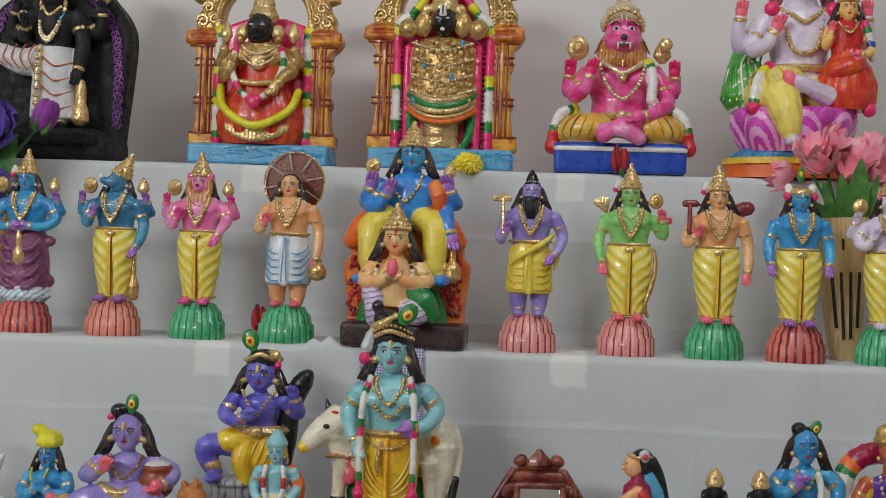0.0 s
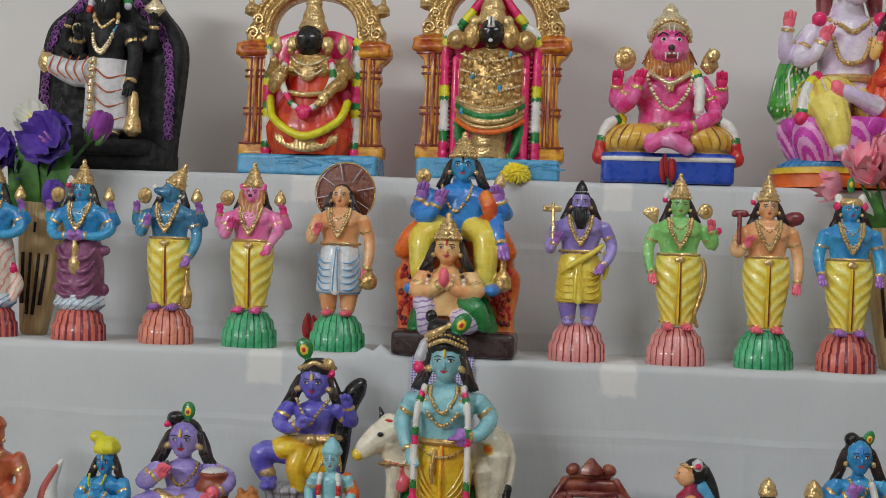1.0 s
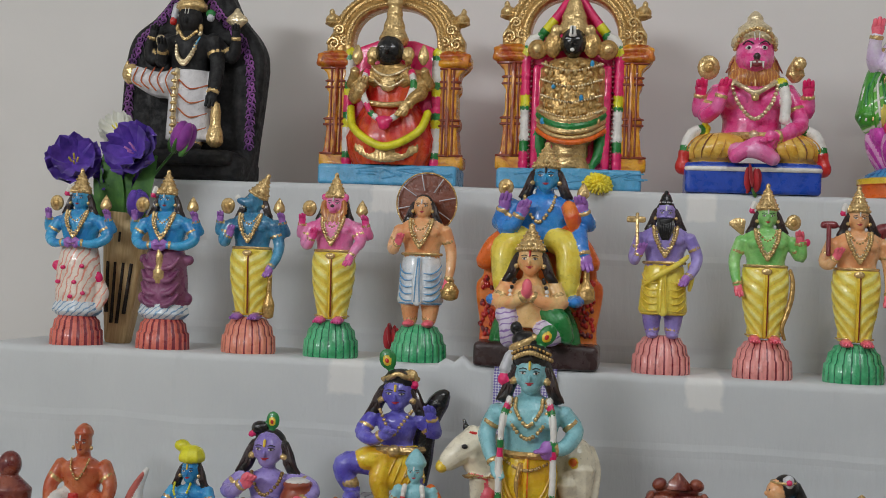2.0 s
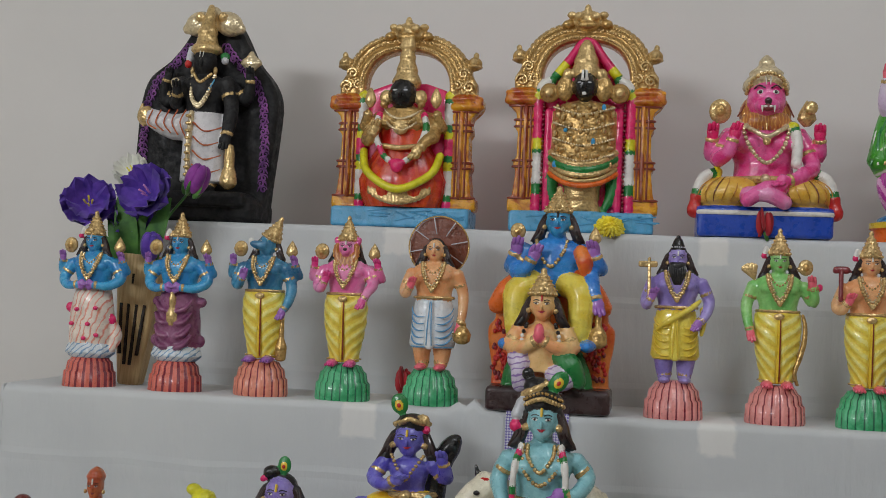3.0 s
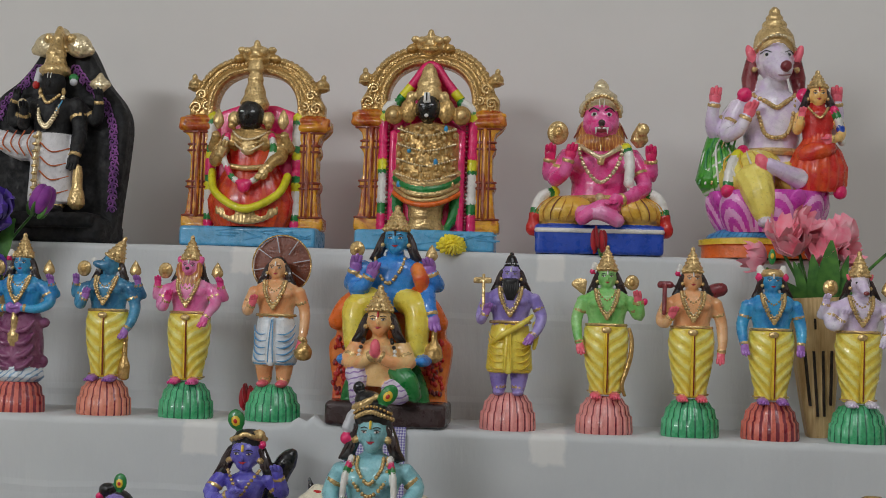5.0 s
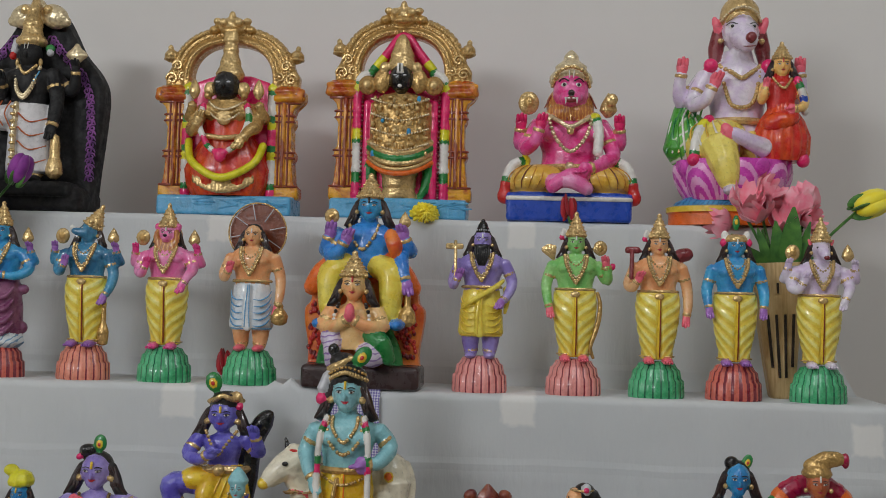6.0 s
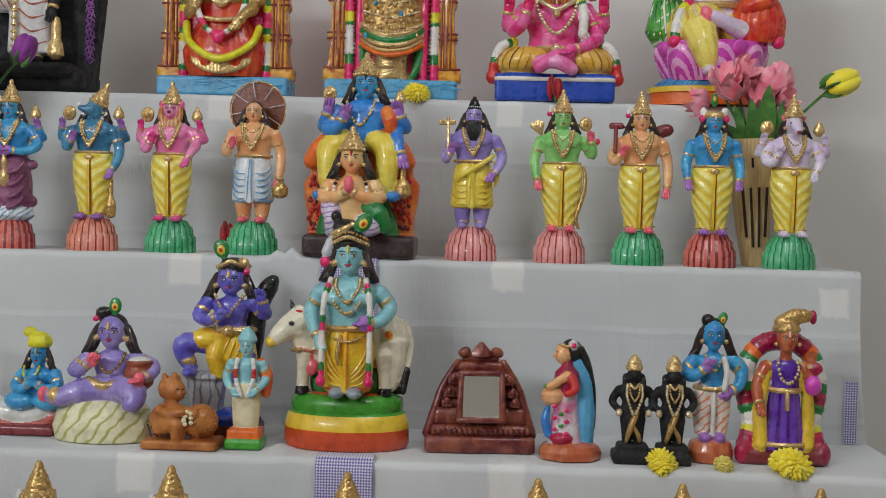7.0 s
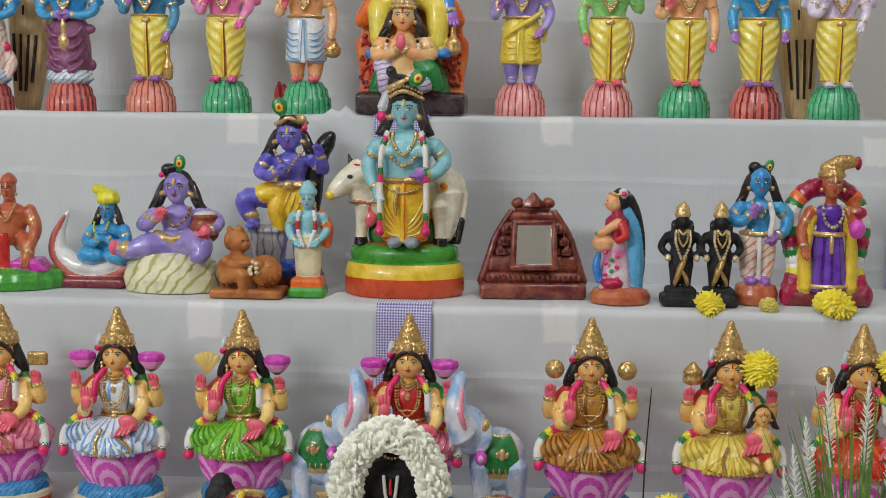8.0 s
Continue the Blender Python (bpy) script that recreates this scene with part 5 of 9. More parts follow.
for s in (-1, 1):
    lx.ball((s * 0.028, -0.04, 0.206), (0.011, 0.008, 0.013), "gold", seg=10, rings=7)
    lx.ball((s * 0.03, -0.045, 0.195), 0.007, "antique_gold", seg=9, rings=6)
    arm(lx, [(s * 0.04, -0.022, 0.178), (s * 0.062, -0.03, 0.158), (s * 0.058, -0.04, 0.17), (s * 0.055, -0.045, 0.182)], 0.0082, "antique_gold", "gold", palm=False)
    lx.turn([(0.19, 0.004, 0.004), (0.2, 0.01, 0.007), (0.21, 0.008, 0.006), (0.222, 0.002, 0.002)], "gold", (s * 0.053, -0.042), 10)
    seg_garland(lx, [(s * 0.036, -0.045, 0.18), (s * 0.04, -0.056, 0.15), (s * 0.024, -0.064, 0.112), (s * 0.005, -0.07, 0.098)], 0.0052, ["rose", "white", "green", "white", "white", "rose", "green", "white", "rose"], 18)
    seg_garland(lx, [(s * 0.07, -0.014, 0.216), (s * 0.071, -0.016, 0.13), (s * 0.071, -0.016, 0.036)], 0.0085, ["lime_yellow", "green", "white", "white", "white", "green", "lime_yellow", "rose", "rose", "green", "lime_yellow", "white", "white", "white", "green", "rose"], 32)
arm(lx, [(-0.04, -0.03, 0.17), (-0.054, -0.045, 0.14), (-0.048, -0.058, 0.136), (-0.042, -0.062, 0.148)], 0.0095, "antique_gold", "gold")
arm(lx, [(0.04, -0.03, 0.17), (0.052, -0.045, 0.145), (0.044, -0.058, 0.136), (0.034, -0.064, 0.122)], 0.0095, "antique_gold", "gold")
for i in range(3):
    lx.beads([(-0.03, -0.036, 0.188 - i * 0.006), (-0.018, -0.053, 0.176 - i * 0.008), (0, -0.057, 0.17 - i * 0.009), (0.018, -0.053, 0.176 - i * 0.008), (0.03, -0.036, 0.188 - i * 0.006)], 0.0024, "gold" if i % 2 else "pale_gold", 25)
lx.ball((0, -0.07, 0.094), (0.011, 0.008, 0.012), "rose", seg=10, rings=7)
thing("idol", lx, pose(-0.444, 1.835, 1.384) @ Matrix.Diagonal((0.97, 1, 0.965, 1)), "dark-faced seated idol in red robe under a gilt arch", "idol", "large idols on the top step")

vk = arched_shrine(1.055)
vk.slab([(-0.074, 0.03), (-0.076, 0.2), (-0.068, 0.226), (-0.045, 0.243), (-0.012, 0.3), (0.0, 0.312), (0.014, 0.3), (0.048, 0.243), (0.07, 0.226), (0.078, 0.2), (0.076, 0.03)], -0.004, 0.022, "rose", 0.004)
vk.slab([(-0.056, 0.03), (-0.058, 0.19), (-0.02, 0.225), (0.02, 0.225), (0.06, 0.19), (0.058, 0.03)], -0.016, 0.01, "rose", 0.004)
vk.tube([(-0.048, -0.012, 0.245), (-0.024, -0.014, 0.275), (-0.006, -0.014, 0.3), (0.008, -0.014, 0.3), (0.026, -0.014, 0.275), (0.05, -0.012, 0.245)], [0.008, 0.0075, 0.007, 0.007, 0.0075, 0.008], "rose", seg=9, pick=lambda i, j: "lime_yellow" if i in (2, 3, 19, 20) else ("green" if i in (0, 1, 21, 22) else None))
vk.turn([(0.092, 0.044, 0.026), (0.1, 0.05, 0.03), (0.13, 0.0515, 0.0315), (0.165, 0.0515, 0.0305), (0.188, 0.049, 0.028), (0.2, 0.038, 0.022), (0.206, 0.018, 0.014)], "antique_gold", (0.001, -0.022), 28)
for i in range(8):
    for j in range(8):
        dx = 0.0025 * math.sin(i * 2.7 + j * 1.3)
        vk.ball((-0.041 + i * 0.012 + dx, -0.0535 + 0.016 * abs((i - 3.5) / 4.2) ** 2.4, 0.104 + j * 0.0125 + dx), (0.0036 + 0.002 * ((i + j) % 3 == 0), 0.0045, 0.0036 + 0.002 * ((i * j) % 3 == 0)), "blue" if (i * 5 + j * 3) % 17 == 0 else "gold", seg=8, rings=6)
for i in range(4):
    zz = 0.112 + i * 0.024
    vk.beads([(-0.045, -0.047, zz + 0.008), (0.0, -0.055, zz - 0.004), (0.047, -0.047, zz + 0.008)], 0.0022, "pale_gold", 26)
vk.turn([(0.085, 0.048, 0.026), (0.097, 0.051, 0.032), (0.112, 0.051, 0.03)], "red", (0.001, -0.022), 24)
for zz, mat, r in ((0.1, "green", 0.0045), (0.091, "gold", 0.0042), (0.109, "gold", 0.0042), (0.083, "gold", 0.0036), (0.076, "orange", 0.0045)):
    vk.tube([(-0.05, -0.03, zz + 0.016), (-0.028, -0.052, zz), (0.001, -0.06, zz - 0.006), (0.03, -0.052, zz), (0.052, -0.03, zz + 0.016)], r, mat, seg=8, steps=6)
vk.turn([(0.034, 0.03, 0.018), (0.05, 0.026, 0.018), (0.053, 0.028, 0.02), (0.068, 0.028, 0.02), (0.08, 0.034, 0.024)], "gold", (0.0, -0.026), 18)
for s in (-1, 1):
    vk.tube([(s * 0.05, -0.02, 0.09), (s * 0.046, -0.022, 0.06), (s * 0.034, -0.024, 0.036)], [0.014, 0.01, 0.005], "green", seg=9)
    seg_garland(vk, [(s * 0.05, -0.018, 0.24), (s * 0.07, -0.016, 0.22), (s * 0.071, -0.018, 0.13), (s * 0.071, -0.018, 0.036)], 0.0085, ["green", "white", "white", "white", "white", "white", "green", "lime_yellow", "rose", "rose", "rose", "rose", "lime_yellow", "green", "white", "white", "white", "green", "rose", "rose"], 34)
    vk.tube([(s * 0.055, -0.024, 0.19), (s * 0.055, -0.026, 0.11), (s * 0.055, -0.024, 0.036)], 0.0065, "rose", seg=8)
    vk.beads([(s * 0.0625, -0.026, 0.2), (s * 0.063, -0.028, 0.11), (s * 0.063, -0.026, 0.036)], 0.0023, "maroon", 30)
    vk.ball((s * 0.054, -0.035, 0.216), (0.016, 0.009, 0.016), "antique_gold", seg=14, rings=8)
    vk.ball((s * 0.054, -0.045, 0.216), (0.008, 0.004, 0.008), "gold", seg=10, rings=6)
    vk.ball((s * 0.03, -0.04, 0.222), (0.014, 0.01, 0.02), "antique_gold", seg=12, rings=8)
    vk.ball((s * 0.026, -0.042, 0.244), (0.009, 0.007, 0.01), "gold", seg=9, rings=6)
dark_face(vk, 0.001, -0.044, 0.225, 0.0225)
vk.block((0.001, -0.063, 0.24), (0.0105, 0.005, 0.016), "white", 0.0015)
vk.tube([(0.001, -0.0665, 0.234), (0.001, -0.0665, 0.246)], 0.0011, "black", seg=5, steps=1)
vk.ball((0.001, -0.063, 0.211), (0.0035, 0.002, 0.003), "white", seg=8, rings=5)
vk.turn([(0.24, 0.021, 0.018), (0.247, 0.024, 0.021), (0.262, 0.019, 0.017), (0.266, 0.02, 0.018), (0.28, 0.014, 0.013), (0.29, 0.011, 0.011), (0.3, 0.004, 0.004)], "gold", (0.001, -0.034), 16)
thing("idol", vk, pose(-0.168, 1.835, 1.384) @ Matrix.Diagonal((0.97, 1, 0.97, 1)), "dark-faced standing idol with gilt chest and garlands under a gilt arch", "idol", "large idols on the top step")

na = Form(1.0)
na.block((0, 0, 0.023), (0.2, 0.105, 0.046), "royal", 0.006)
na.tube([(-0.099, -0.05, 0.036), (-0.095, -0.0535, 0.036), (0.095, -0.0535, 0.036), (0.099, -0.05, 0.036)], 0.0034, "white", seg=6, steps=1, flat=0.5)
for s in (-1, 1):
    na.ball((s * 0.055, -0.022, 0.067), (0.05, 0.04, 0.026), "ochre_cloth", (0, s * 8, s * 14), 18, 11)
    for i in range(8):
        line = []
        for q in range(5):
            lat, az = radians(62 - q * 24), radians(-58 + i * 17 + q * 5)
            line.append((s * (0.055 + 0.051 * math.sin(az) * math.cos(lat)), -0.022 - 0.041 * math.cos(az) * math.cos(lat) + s * s * 0.002 * math.sin(az), 0.067 + 0.0265 * math.sin(lat)))
        na.tube(line, [0.0004, 0.0009, 0.0012, 0.0009, 0.0004], "brown" if i % 3 == 1 else "gold_saree", seg=5)
    seg_garland(na, [(s * 0.068, -0.02, 0.1), (s * 0.09, -0.03, 0.092), (s * 0.1, -0.035, 0.07), (s * 0.104, -0.035, 0.048)], 0.0085, ["lime_yellow", "green", "white", "white", "white", "white", "green", "red", "red"], 18)
    na.ball((s * 0.104, -0.036, 0.04), (0.012, 0.01, 0.013), "red", seg=10, rings=7)
na.tube([(-0.03, -0.055, 0.062), (0.0, -0.066, 0.064), (0.03, -0.062, 0.05)], [0.012, 0.013, 0.011], "pink_skin", seg=10)
na.tube([(0.025, -0.055, 0.072), (0.0, -0.064, 0.072), (-0.03, -0.064, 0.052)], [0.011, 0.012, 0.011], "hot_pink", seg=10)
na.turn([(0.07, 0.05, 0.036), (0.09, 0.046, 0.036), (0.115, 0.044, 0.034), (0.145, 0.056, 0.036), (0.162, 0.058, 0.033), (0.175, 0.04, 0.028), (0.19, 0.022, 0.02)], "hot_pink", (0, 0), 24)
for s in (-1, 1):
    na.ball((s * 0.024, -0.024, 0.145), (0.024, 0.016, 0.016), "hot_pink", seg=12, rings=8)
na.ring((0, 0, 0.088), 0.05, 0.039, 0.0062, "gold", n=24)
na.ball((0, -0.041, 0.088), 0.009, "pale_gold", seg=10, rings=7)
na.ball((0, -0.004, 0.192), (0.04, 0.026, 0.036), "mane", seg=18, rings=10)
na.ball((0, -0.016, 0.178), (0.04, 0.024, 0.02), "mane", seg=16, rings=9)
for i in range(15):
    a = -1 + 2 * i / 14
    na.tube([(a * 0.032, -0.036 + abs(a) * 0.02, 0.182 + a * a * 0.024), (a * 0.042, -0.04 + abs(a) * 0.026, 0.163 + a * a * 0.024)], [0.0018, 0.0012], "gold" if i % 2 else "groove", seg=5, steps=1)
na.ball((0, -0.02, 0.212), (0.029, 0.027, 0.033), "hot_pink", seg=18, rings=12)
na.ball((0, -0.04, 0.199), (0.019, 0.013, 0.013), "hot_pink", seg=12, rings=8)
na.ball((0, -0.054, 0.206), (0.006, 0.004, 0.005), "dark_brown", seg=8, rings=6)
na.ball((0, -0.054, 0.194), (0.012, 0.004, 0.005), "maroon", seg=10, rings=6)
for s in (-1, 1):
    na.turn([(0.187, 0.0006, 0.0006), (0.197, 0.002, 0.002)], "white", (s * 0.009, -0.058), 6)
    na.ball((s * 0.004, -0.057, 0.196), (0.003, 0.002, 0.0018), "white", seg=6, rings=4)
    na.ball((s * 0.0115, -0.043, 0.22), (0.0055, 0.003, 0.003), "white", seg=8, rings=5)
    na.ball((s * 0.0115, -0.045, 0.22), (0.0026, 0.002, 0.0026), "eye", seg=7, rings=5)
    na.tube([(s * 0.005, -0.046, 0.226), (s * 0.013, -0.044, 0.23), (s * 0.02, -0.038, 0.226)], 0.0012, "eye", seg=5)
    na.tube([(s * 0.003, -0.048, 0.231), (s * 0.004, -0.044, 0.243)], 0.0009, "white", seg=5, steps=1)
    arm(na, [(s * 0.05, 0.0, 0.162), (s * 0.077, -0.008, 0.128), (s * 0.081, -0.018, 0.14), (s * 0.08, -0.024, 0.152)], 0.0106, "hot_pink", "rose")
emblem(na, (-0.068, -0.006, 0.196), "disc", 0.018)
emblem(na, (0.062, -0.006, 0.192), "conch", 0.018)
na.ball((0.066, -0.024, 0.2), (0.011, 0.006, 0.011), "gold", seg=10, rings=6)
arm(na, [(-0.052, -0.01, 0.156), (-0.072, -0.03, 0.118), (-0.056, -0.05, 0.128), (-0.05, -0.055, 0.148)], 0.0106, "hot_pink", "rose")
arm(na, [(0.052, -0.01, 0.156), (0.07, -0.025, 0.112), (0.05, -0.05, 0.092), (0.03, -0.062, 0.084)], 0.0106, "hot_pink", "hot_pink")
na.beads([(-0.036, -0.03, 0.172), (-0.024, -0.046, 0.135), (0, -0.05, 0.112), (0.024, -0.046, 0.135), (0.036, -0.03, 0.172)], 0.0036, "pale_gold", 29)
na.beads([(-0.042, -0.02, 0.176), (-0.02, -0.042, 0.162), (0, -0.046, 0.152), (0.02, -0.042, 0.162), (0.042, -0.02, 0.176)], 0.0046, "pale_gold", 23)
na.ball((0, -0.046, 0.146), (0.007, 0.004, 0.008), "gold", seg=8, rings=6)
seg_garland(na, [(0.04, -0.028, 0.172), (0.046, -0.036, 0.145), (0.044, -0.044, 0.11)], 0.0085, ["lime_yellow", "green", "white", "white", "white", "white", "white", "white"], 16)
na.turn([(0.225, 0.031, 0.029), (0.23, 0.036, 0.033), (0.24, 0.035, 0.032), (0.252, 0.025, 0.024), (0.256, 0.027, 0.025), (0.264, 0.016, 0.016), (0.268, 0.012, 0.012), (0.273, 0.0125, 0.0125), (0.28, 0.007, 0.007), (0.284, 0.002, 0.002)], "pale_gold", (0, -0.006), 20)
na.beads([(-0.03, -0.02, 0.222), (-0.022, -0.04, 0.24), (0, -0.05, 0.248), (0.022, -0.04, 0.24), (0.03, -0.02, 0.222)], 0.0036, "gold", 19)
thing("idol", na, pose(0.098, 1.83, 1.384) @ Matrix.Diagonal((0.96, 1, 0.965, 1)), "pink lion-faced seated idol in ochre robe on a blue plinth", "idol", "large idols on the top step")


def lotus_seat(f, z0, z1, r0, r1, n=6, body="magenta", lightm="petal_light"):
    """A flared seat of broad petals, each painted with pale rings."""
    seg, rows = n * 36, 26

    def uv(a, v):
        u = ((a + math.pi / 2 + math.pi / n) % (2 * math.pi / n)) / (2 * math.pi / n) * 2 - 1
        return u, v

    def ring_of(i, j):
        u, v = uv(2 * math.pi * (j + 0.5) / seg, (i + 0.5) / rows)
        d = math.hypot(u, v * 1.05)
        return lightm if d < 0.98 and int(d * 4.6 + 0.3) % 2 == 0 else None

    def bulge(a, z):
        u, v = uv(a, (z - z0) / (z1 - z0))
        d = math.hypot(u, v * 1.05)
        return 1 + 0.09 * max(0.0, 1 - d * d) ** 0.6 - 0.02 * max(0.0, d - 1)

    prof = []
    for i in range(rows + 1):
        v = i / rows
        r = r0 + (r1 - r0) * (1 - (1 - v) ** 1.8)
        prof.append((z0 + (z1 - z0) * v, r, r * 0.86))
    f.turn(prof, body, seg=seg, bend=bulge, pick=ring_of)
    for i in range(n):
        a = 2 * math.pi * (i + 0.5) / n - math.pi / 2
        f.ball((r1 * 0.96 * math.cos(a), r1 * 0.83 * math.sin(a), z1 - (z1 - z0) * 0.2), ((z1 - z0) * 0.08, r1 * 0.16, (z1 - z0) * 0.24), body, (0, 14, math.degrees(a)), 10, 7)


def strokes(f, c, rad, mats, n=7, w=0.0014, spread=(-60, 60), skew=6, lats=(60, -50)):
    """Painted fold lines over a rounded knee."""
    for i in range(n):
        line = []
        for q in range(5):
            lat = radians(lats[0] + (lats[1] - lats[0]) * q / 4)
            az = radians(spread[0] + (spread[1] - spread[0]) * i / (n - 1) + skew * q)
            line.append((c[0] + rad[0] * 1.01 * math.sin(az) * math.cos(lat), c[1] - rad[1] * 1.01 * math.cos(az) * math.cos(lat), c[2] + rad[2] * 1.01 * math.sin(lat)))
        f.tube(line, [w * 0.4, w, w * 1.2, w, w * 0.4], mats[i % len(mats)], seg=5)


ha = Form(1.0)
ha.turn([(0, 0.098, 0.062), (0.018, 0.098, 0.062), (0.02, 0.102, 0.066), (0.028, 0.102, 0.066), (0.03, 0.094, 0.06)], "orange", seg=36, pick=lambda i, j: "yellow" if i >= 2 else None)
ha.turn([(0.028, 0.092, 0.056), (0.036, 0.09, 0.056), (0.045, 0.07, 0.05)], "sea", seg=30, ribs=9, amp=0.03)
lotus_seat(ha, 0.038, 0.1, 0.066, 0.09, 8)
ha.ball((-0.072, 0.0, 0.135), (0.03, 0.03, 0.045), "fern", (0, 20, 0), 14, 9)
ha.tube([(-0.05, 0.012, 0.24), (-0.075, 0.005, 0.18), (-0.09, -0.008, 0.115)], [0.008, 0.018, 0.02], "leaf_green", seg=12)
for i in range(5):
    ha.tube([(-0.05 + 0.004 * i, -0.004 - 0.001 * i, 0.238), (-0.085 + 0.008 * i, -0.012 - 0.002 * i, 0.175), (-0.105 + 0.009 * i, -0.02 - 0.003 * i, 0.112)], 0.0017, ("green", "white", "gold", "green", "leaf_green")[i], seg=5)
ha.ball((-0.03, -0.02, 0.128), (0.05, 0.046, 0.036), "yellow_saree", (0, -25, 10), 18, 11)
ha.ball((0.035, -0.012, 0.12), (0.052, 0.04, 0.03), "yellow_saree", (0, 5, -10), 18, 11)
ha.tube([(-0.03, -0.05, 0.12), (-0.022, -0.068, 0.09), (-0.016, -0.072, 0.058)], [0.03, 0.024, 0.014], "yellow_saree", seg=12)
ha.ball((-0.014, -0.08, 0.05), (0.013, 0.022, 0.008), "lilac", seg=10, rings=6)
ha.tube([(0.04, -0.05, 0.118), (0.01, -0.066, 0.128), (-0.012, -0.07, 0.138)], [0.016, 0.012, 0.01], "lilac", seg=10)
ha.ball((-0.02, -0.072, 0.14), (0.01, 0.008, 0.014), "palm_pink", (0, -30, 0), 9, 6)
ha.turn([(0.145, 0.042, 0.032), (0.17, 0.04, 0.032), (0.2, 0.044, 0.034), (0.23, 0.054, 0.034), (0.245, 0.05, 0.03), (0.258, 0.026, 0.022), (0.275, 0.022, 0.022)], "lilac", (0.005, 0), 24)
ha.ring((0.005, 0, 0.162), 0.043, 0.034, 0.006, "gold", n=24)
ha.ball((0.008, -0.008, 0.305), (0.0275, 0.027, 0.035), "lilac", seg=20, rings=13)
ha.tube([(0.008, -0.016, 0.3), (0.012, -0.034, 0.287), (0.0145, -0.043, 0.278)], [0.0245, 0.019, 0.0135], "lilac", seg=16, steps=6)
ha.ball((0.0165, -0.056, 0.287), (0.0085, 0.006, 0.0085), "maroon", seg=12, rings=8)
ha.tube([(0.006, -0.05, 0.274), (0.015, -0.057, 0.2725), (0.024, -0.05, 0.275)], 0.0009, "maroon", seg=5)
ha.tube([(-0.016, -0.02, 0.318), (-0.002, -0.034, 0.326), (0.009, -0.038, 0.33), (0.018, -0.034, 0.326), (0.031, -0.02, 0.318)], 0.0016, "gold", seg=6)
strokes(ha, (-0.03, -0.02, 0.128), (0.051, 0.047, 0.037), ("yellow_saree_fold", "white"), 8, 0.0016, (-70, 50), 8)
strokes(ha, (-0.072, 0.0, 0.135), (0.03, 0.031, 0.046), ("white", "green", "leaf_green"), 9, 0.0018, (-80, 60), 6, (66, -60))
strokes(ha, (0.035, -0.012, 0.12), (0.053, 0.041, 0.031), ("yellow_saree_fold", "white"), 6, 0.0014, (-50, 30), 8)
for s in (-1, 1):
    ha.ball((0.008 + s * 0.017, -0.029, 0.309), (0.0055, 0.003, 0.003), "white", (0, s * 10, s * 25), 8, 5)
    ha.ball((0.008 + s * 0.0165, -0.0315, 0.309), (0.0028, 0.002, 0.0026), "eye", seg=8, rings=5)
    ha.tube([(0.008 + s * 0.009, -0.033, 0.312), (0.008 + s * 0.018, -0.03, 0.3155), (0.008 + s * 0.025, -0.021, 0.312)], 0.0008, "eye", seg=5)
    ha.ball((0.008 + s * 0.036, -0.002, 0.315), (0.007, 0.006, 0.017), "palm_pink", (0, s * 18, 0), 10, 7)
    ha.tube([(0.008 + s * 0.03, 0.006, 0.31), (0.008 + s * 0.036, 0.006, 0.28), (0.008 + s * 0.038, 0.0, 0.255)], [0.012, 0.013, 0.008], "maroon", seg=9, steps=5)
    ha.ball((0.008 + s * 0.032, -0.012, 0.29), 0.005, "gold", seg=8, rings=6)
    ha.ball((0.005 + s * 0.044, -0.02, 0.25), (0.012, 0.01, 0.011), "rose", seg=9, rings=6)
ha.turn([(0.318, 0.029, 0.029), (0.324, 0.032, 0.031), (0.333, 0.0315, 0.031), (0.345, 0.029, 0.028), (0.353, 0.024, 0.0235), (0.358, 0.018, 0.018), (0.361, 0.0195, 0.019), (0.366, 0.018, 0.018), (0.37, 0.0125, 0.0125), (0.374, 0.0135, 0.0135), (0.38, 0.0085, 0.0085), (0.385, 0.0088, 0.0088), (0.391, 0.003, 0.003)], "gold", (0.008, 0.003), 22)
ha.beads([(-0.022, -0.01, 0.322), (-0.01, -0.028, 0.334), (0.008, -0.032, 0.339), (0.026, -0.028, 0.334), (0.038, -0.01, 0.322)], 0.0026, "pale_gold", 21)
ha.beads([(-0.025, -0.018, 0.25), (-0.018, -0.034, 0.21), (-0.008, -0.038, 0.185), (0.018, -0.038, 0.185), (0.03, -0.034, 0.21), (0.036, -0.018, 0.25)], 0.0036, "gold", 29)
ha.beads([(-0.03, -0.016, 0.25), (-0.01, -0.032, 0.238), (0.006, -0.036, 0.228), (0.022, -0.032, 0.238), (0.038, -0.016, 0.25)], 0.004, "gold", 19)
arm(ha, [(-0.046, 0.0, 0.235), (-0.078, -0.005, 0.195), (-0.086, -0.016, 0.212), (-0.084, -0.022, 0.236)], 0.0106, "lilac", "palm_pink")
arm(ha, [(-0.046, -0.01, 0.235), (-0.068, -0.025, 0.188), (-0.05, -0.045, 0.192), (-0.04, -0.05, 0.212)], 0.0106, "lilac", "palm_pink")
arm(ha, [(0.05, 0.0, 0.235), (0.09, 0.0, 0.2), (0.1, -0.01, 0.215), (0.098, -0.016, 0.24)], 0.0106, "lilac", "palm_pink")
seg_garland(ha, [(-0.04, -0.03, 0.165), (-0.055, -0.045, 0.15), (-0.064, -0.05, 0.125), (-0.066, -0.05, 0.105)], 0.008, ["rose", "lime_yellow", "white", "white", "white", "green"], 14)
ha.ball((-0.067, -0.052, 0.098), 0.0105, "rose", seg=10, rings=7)
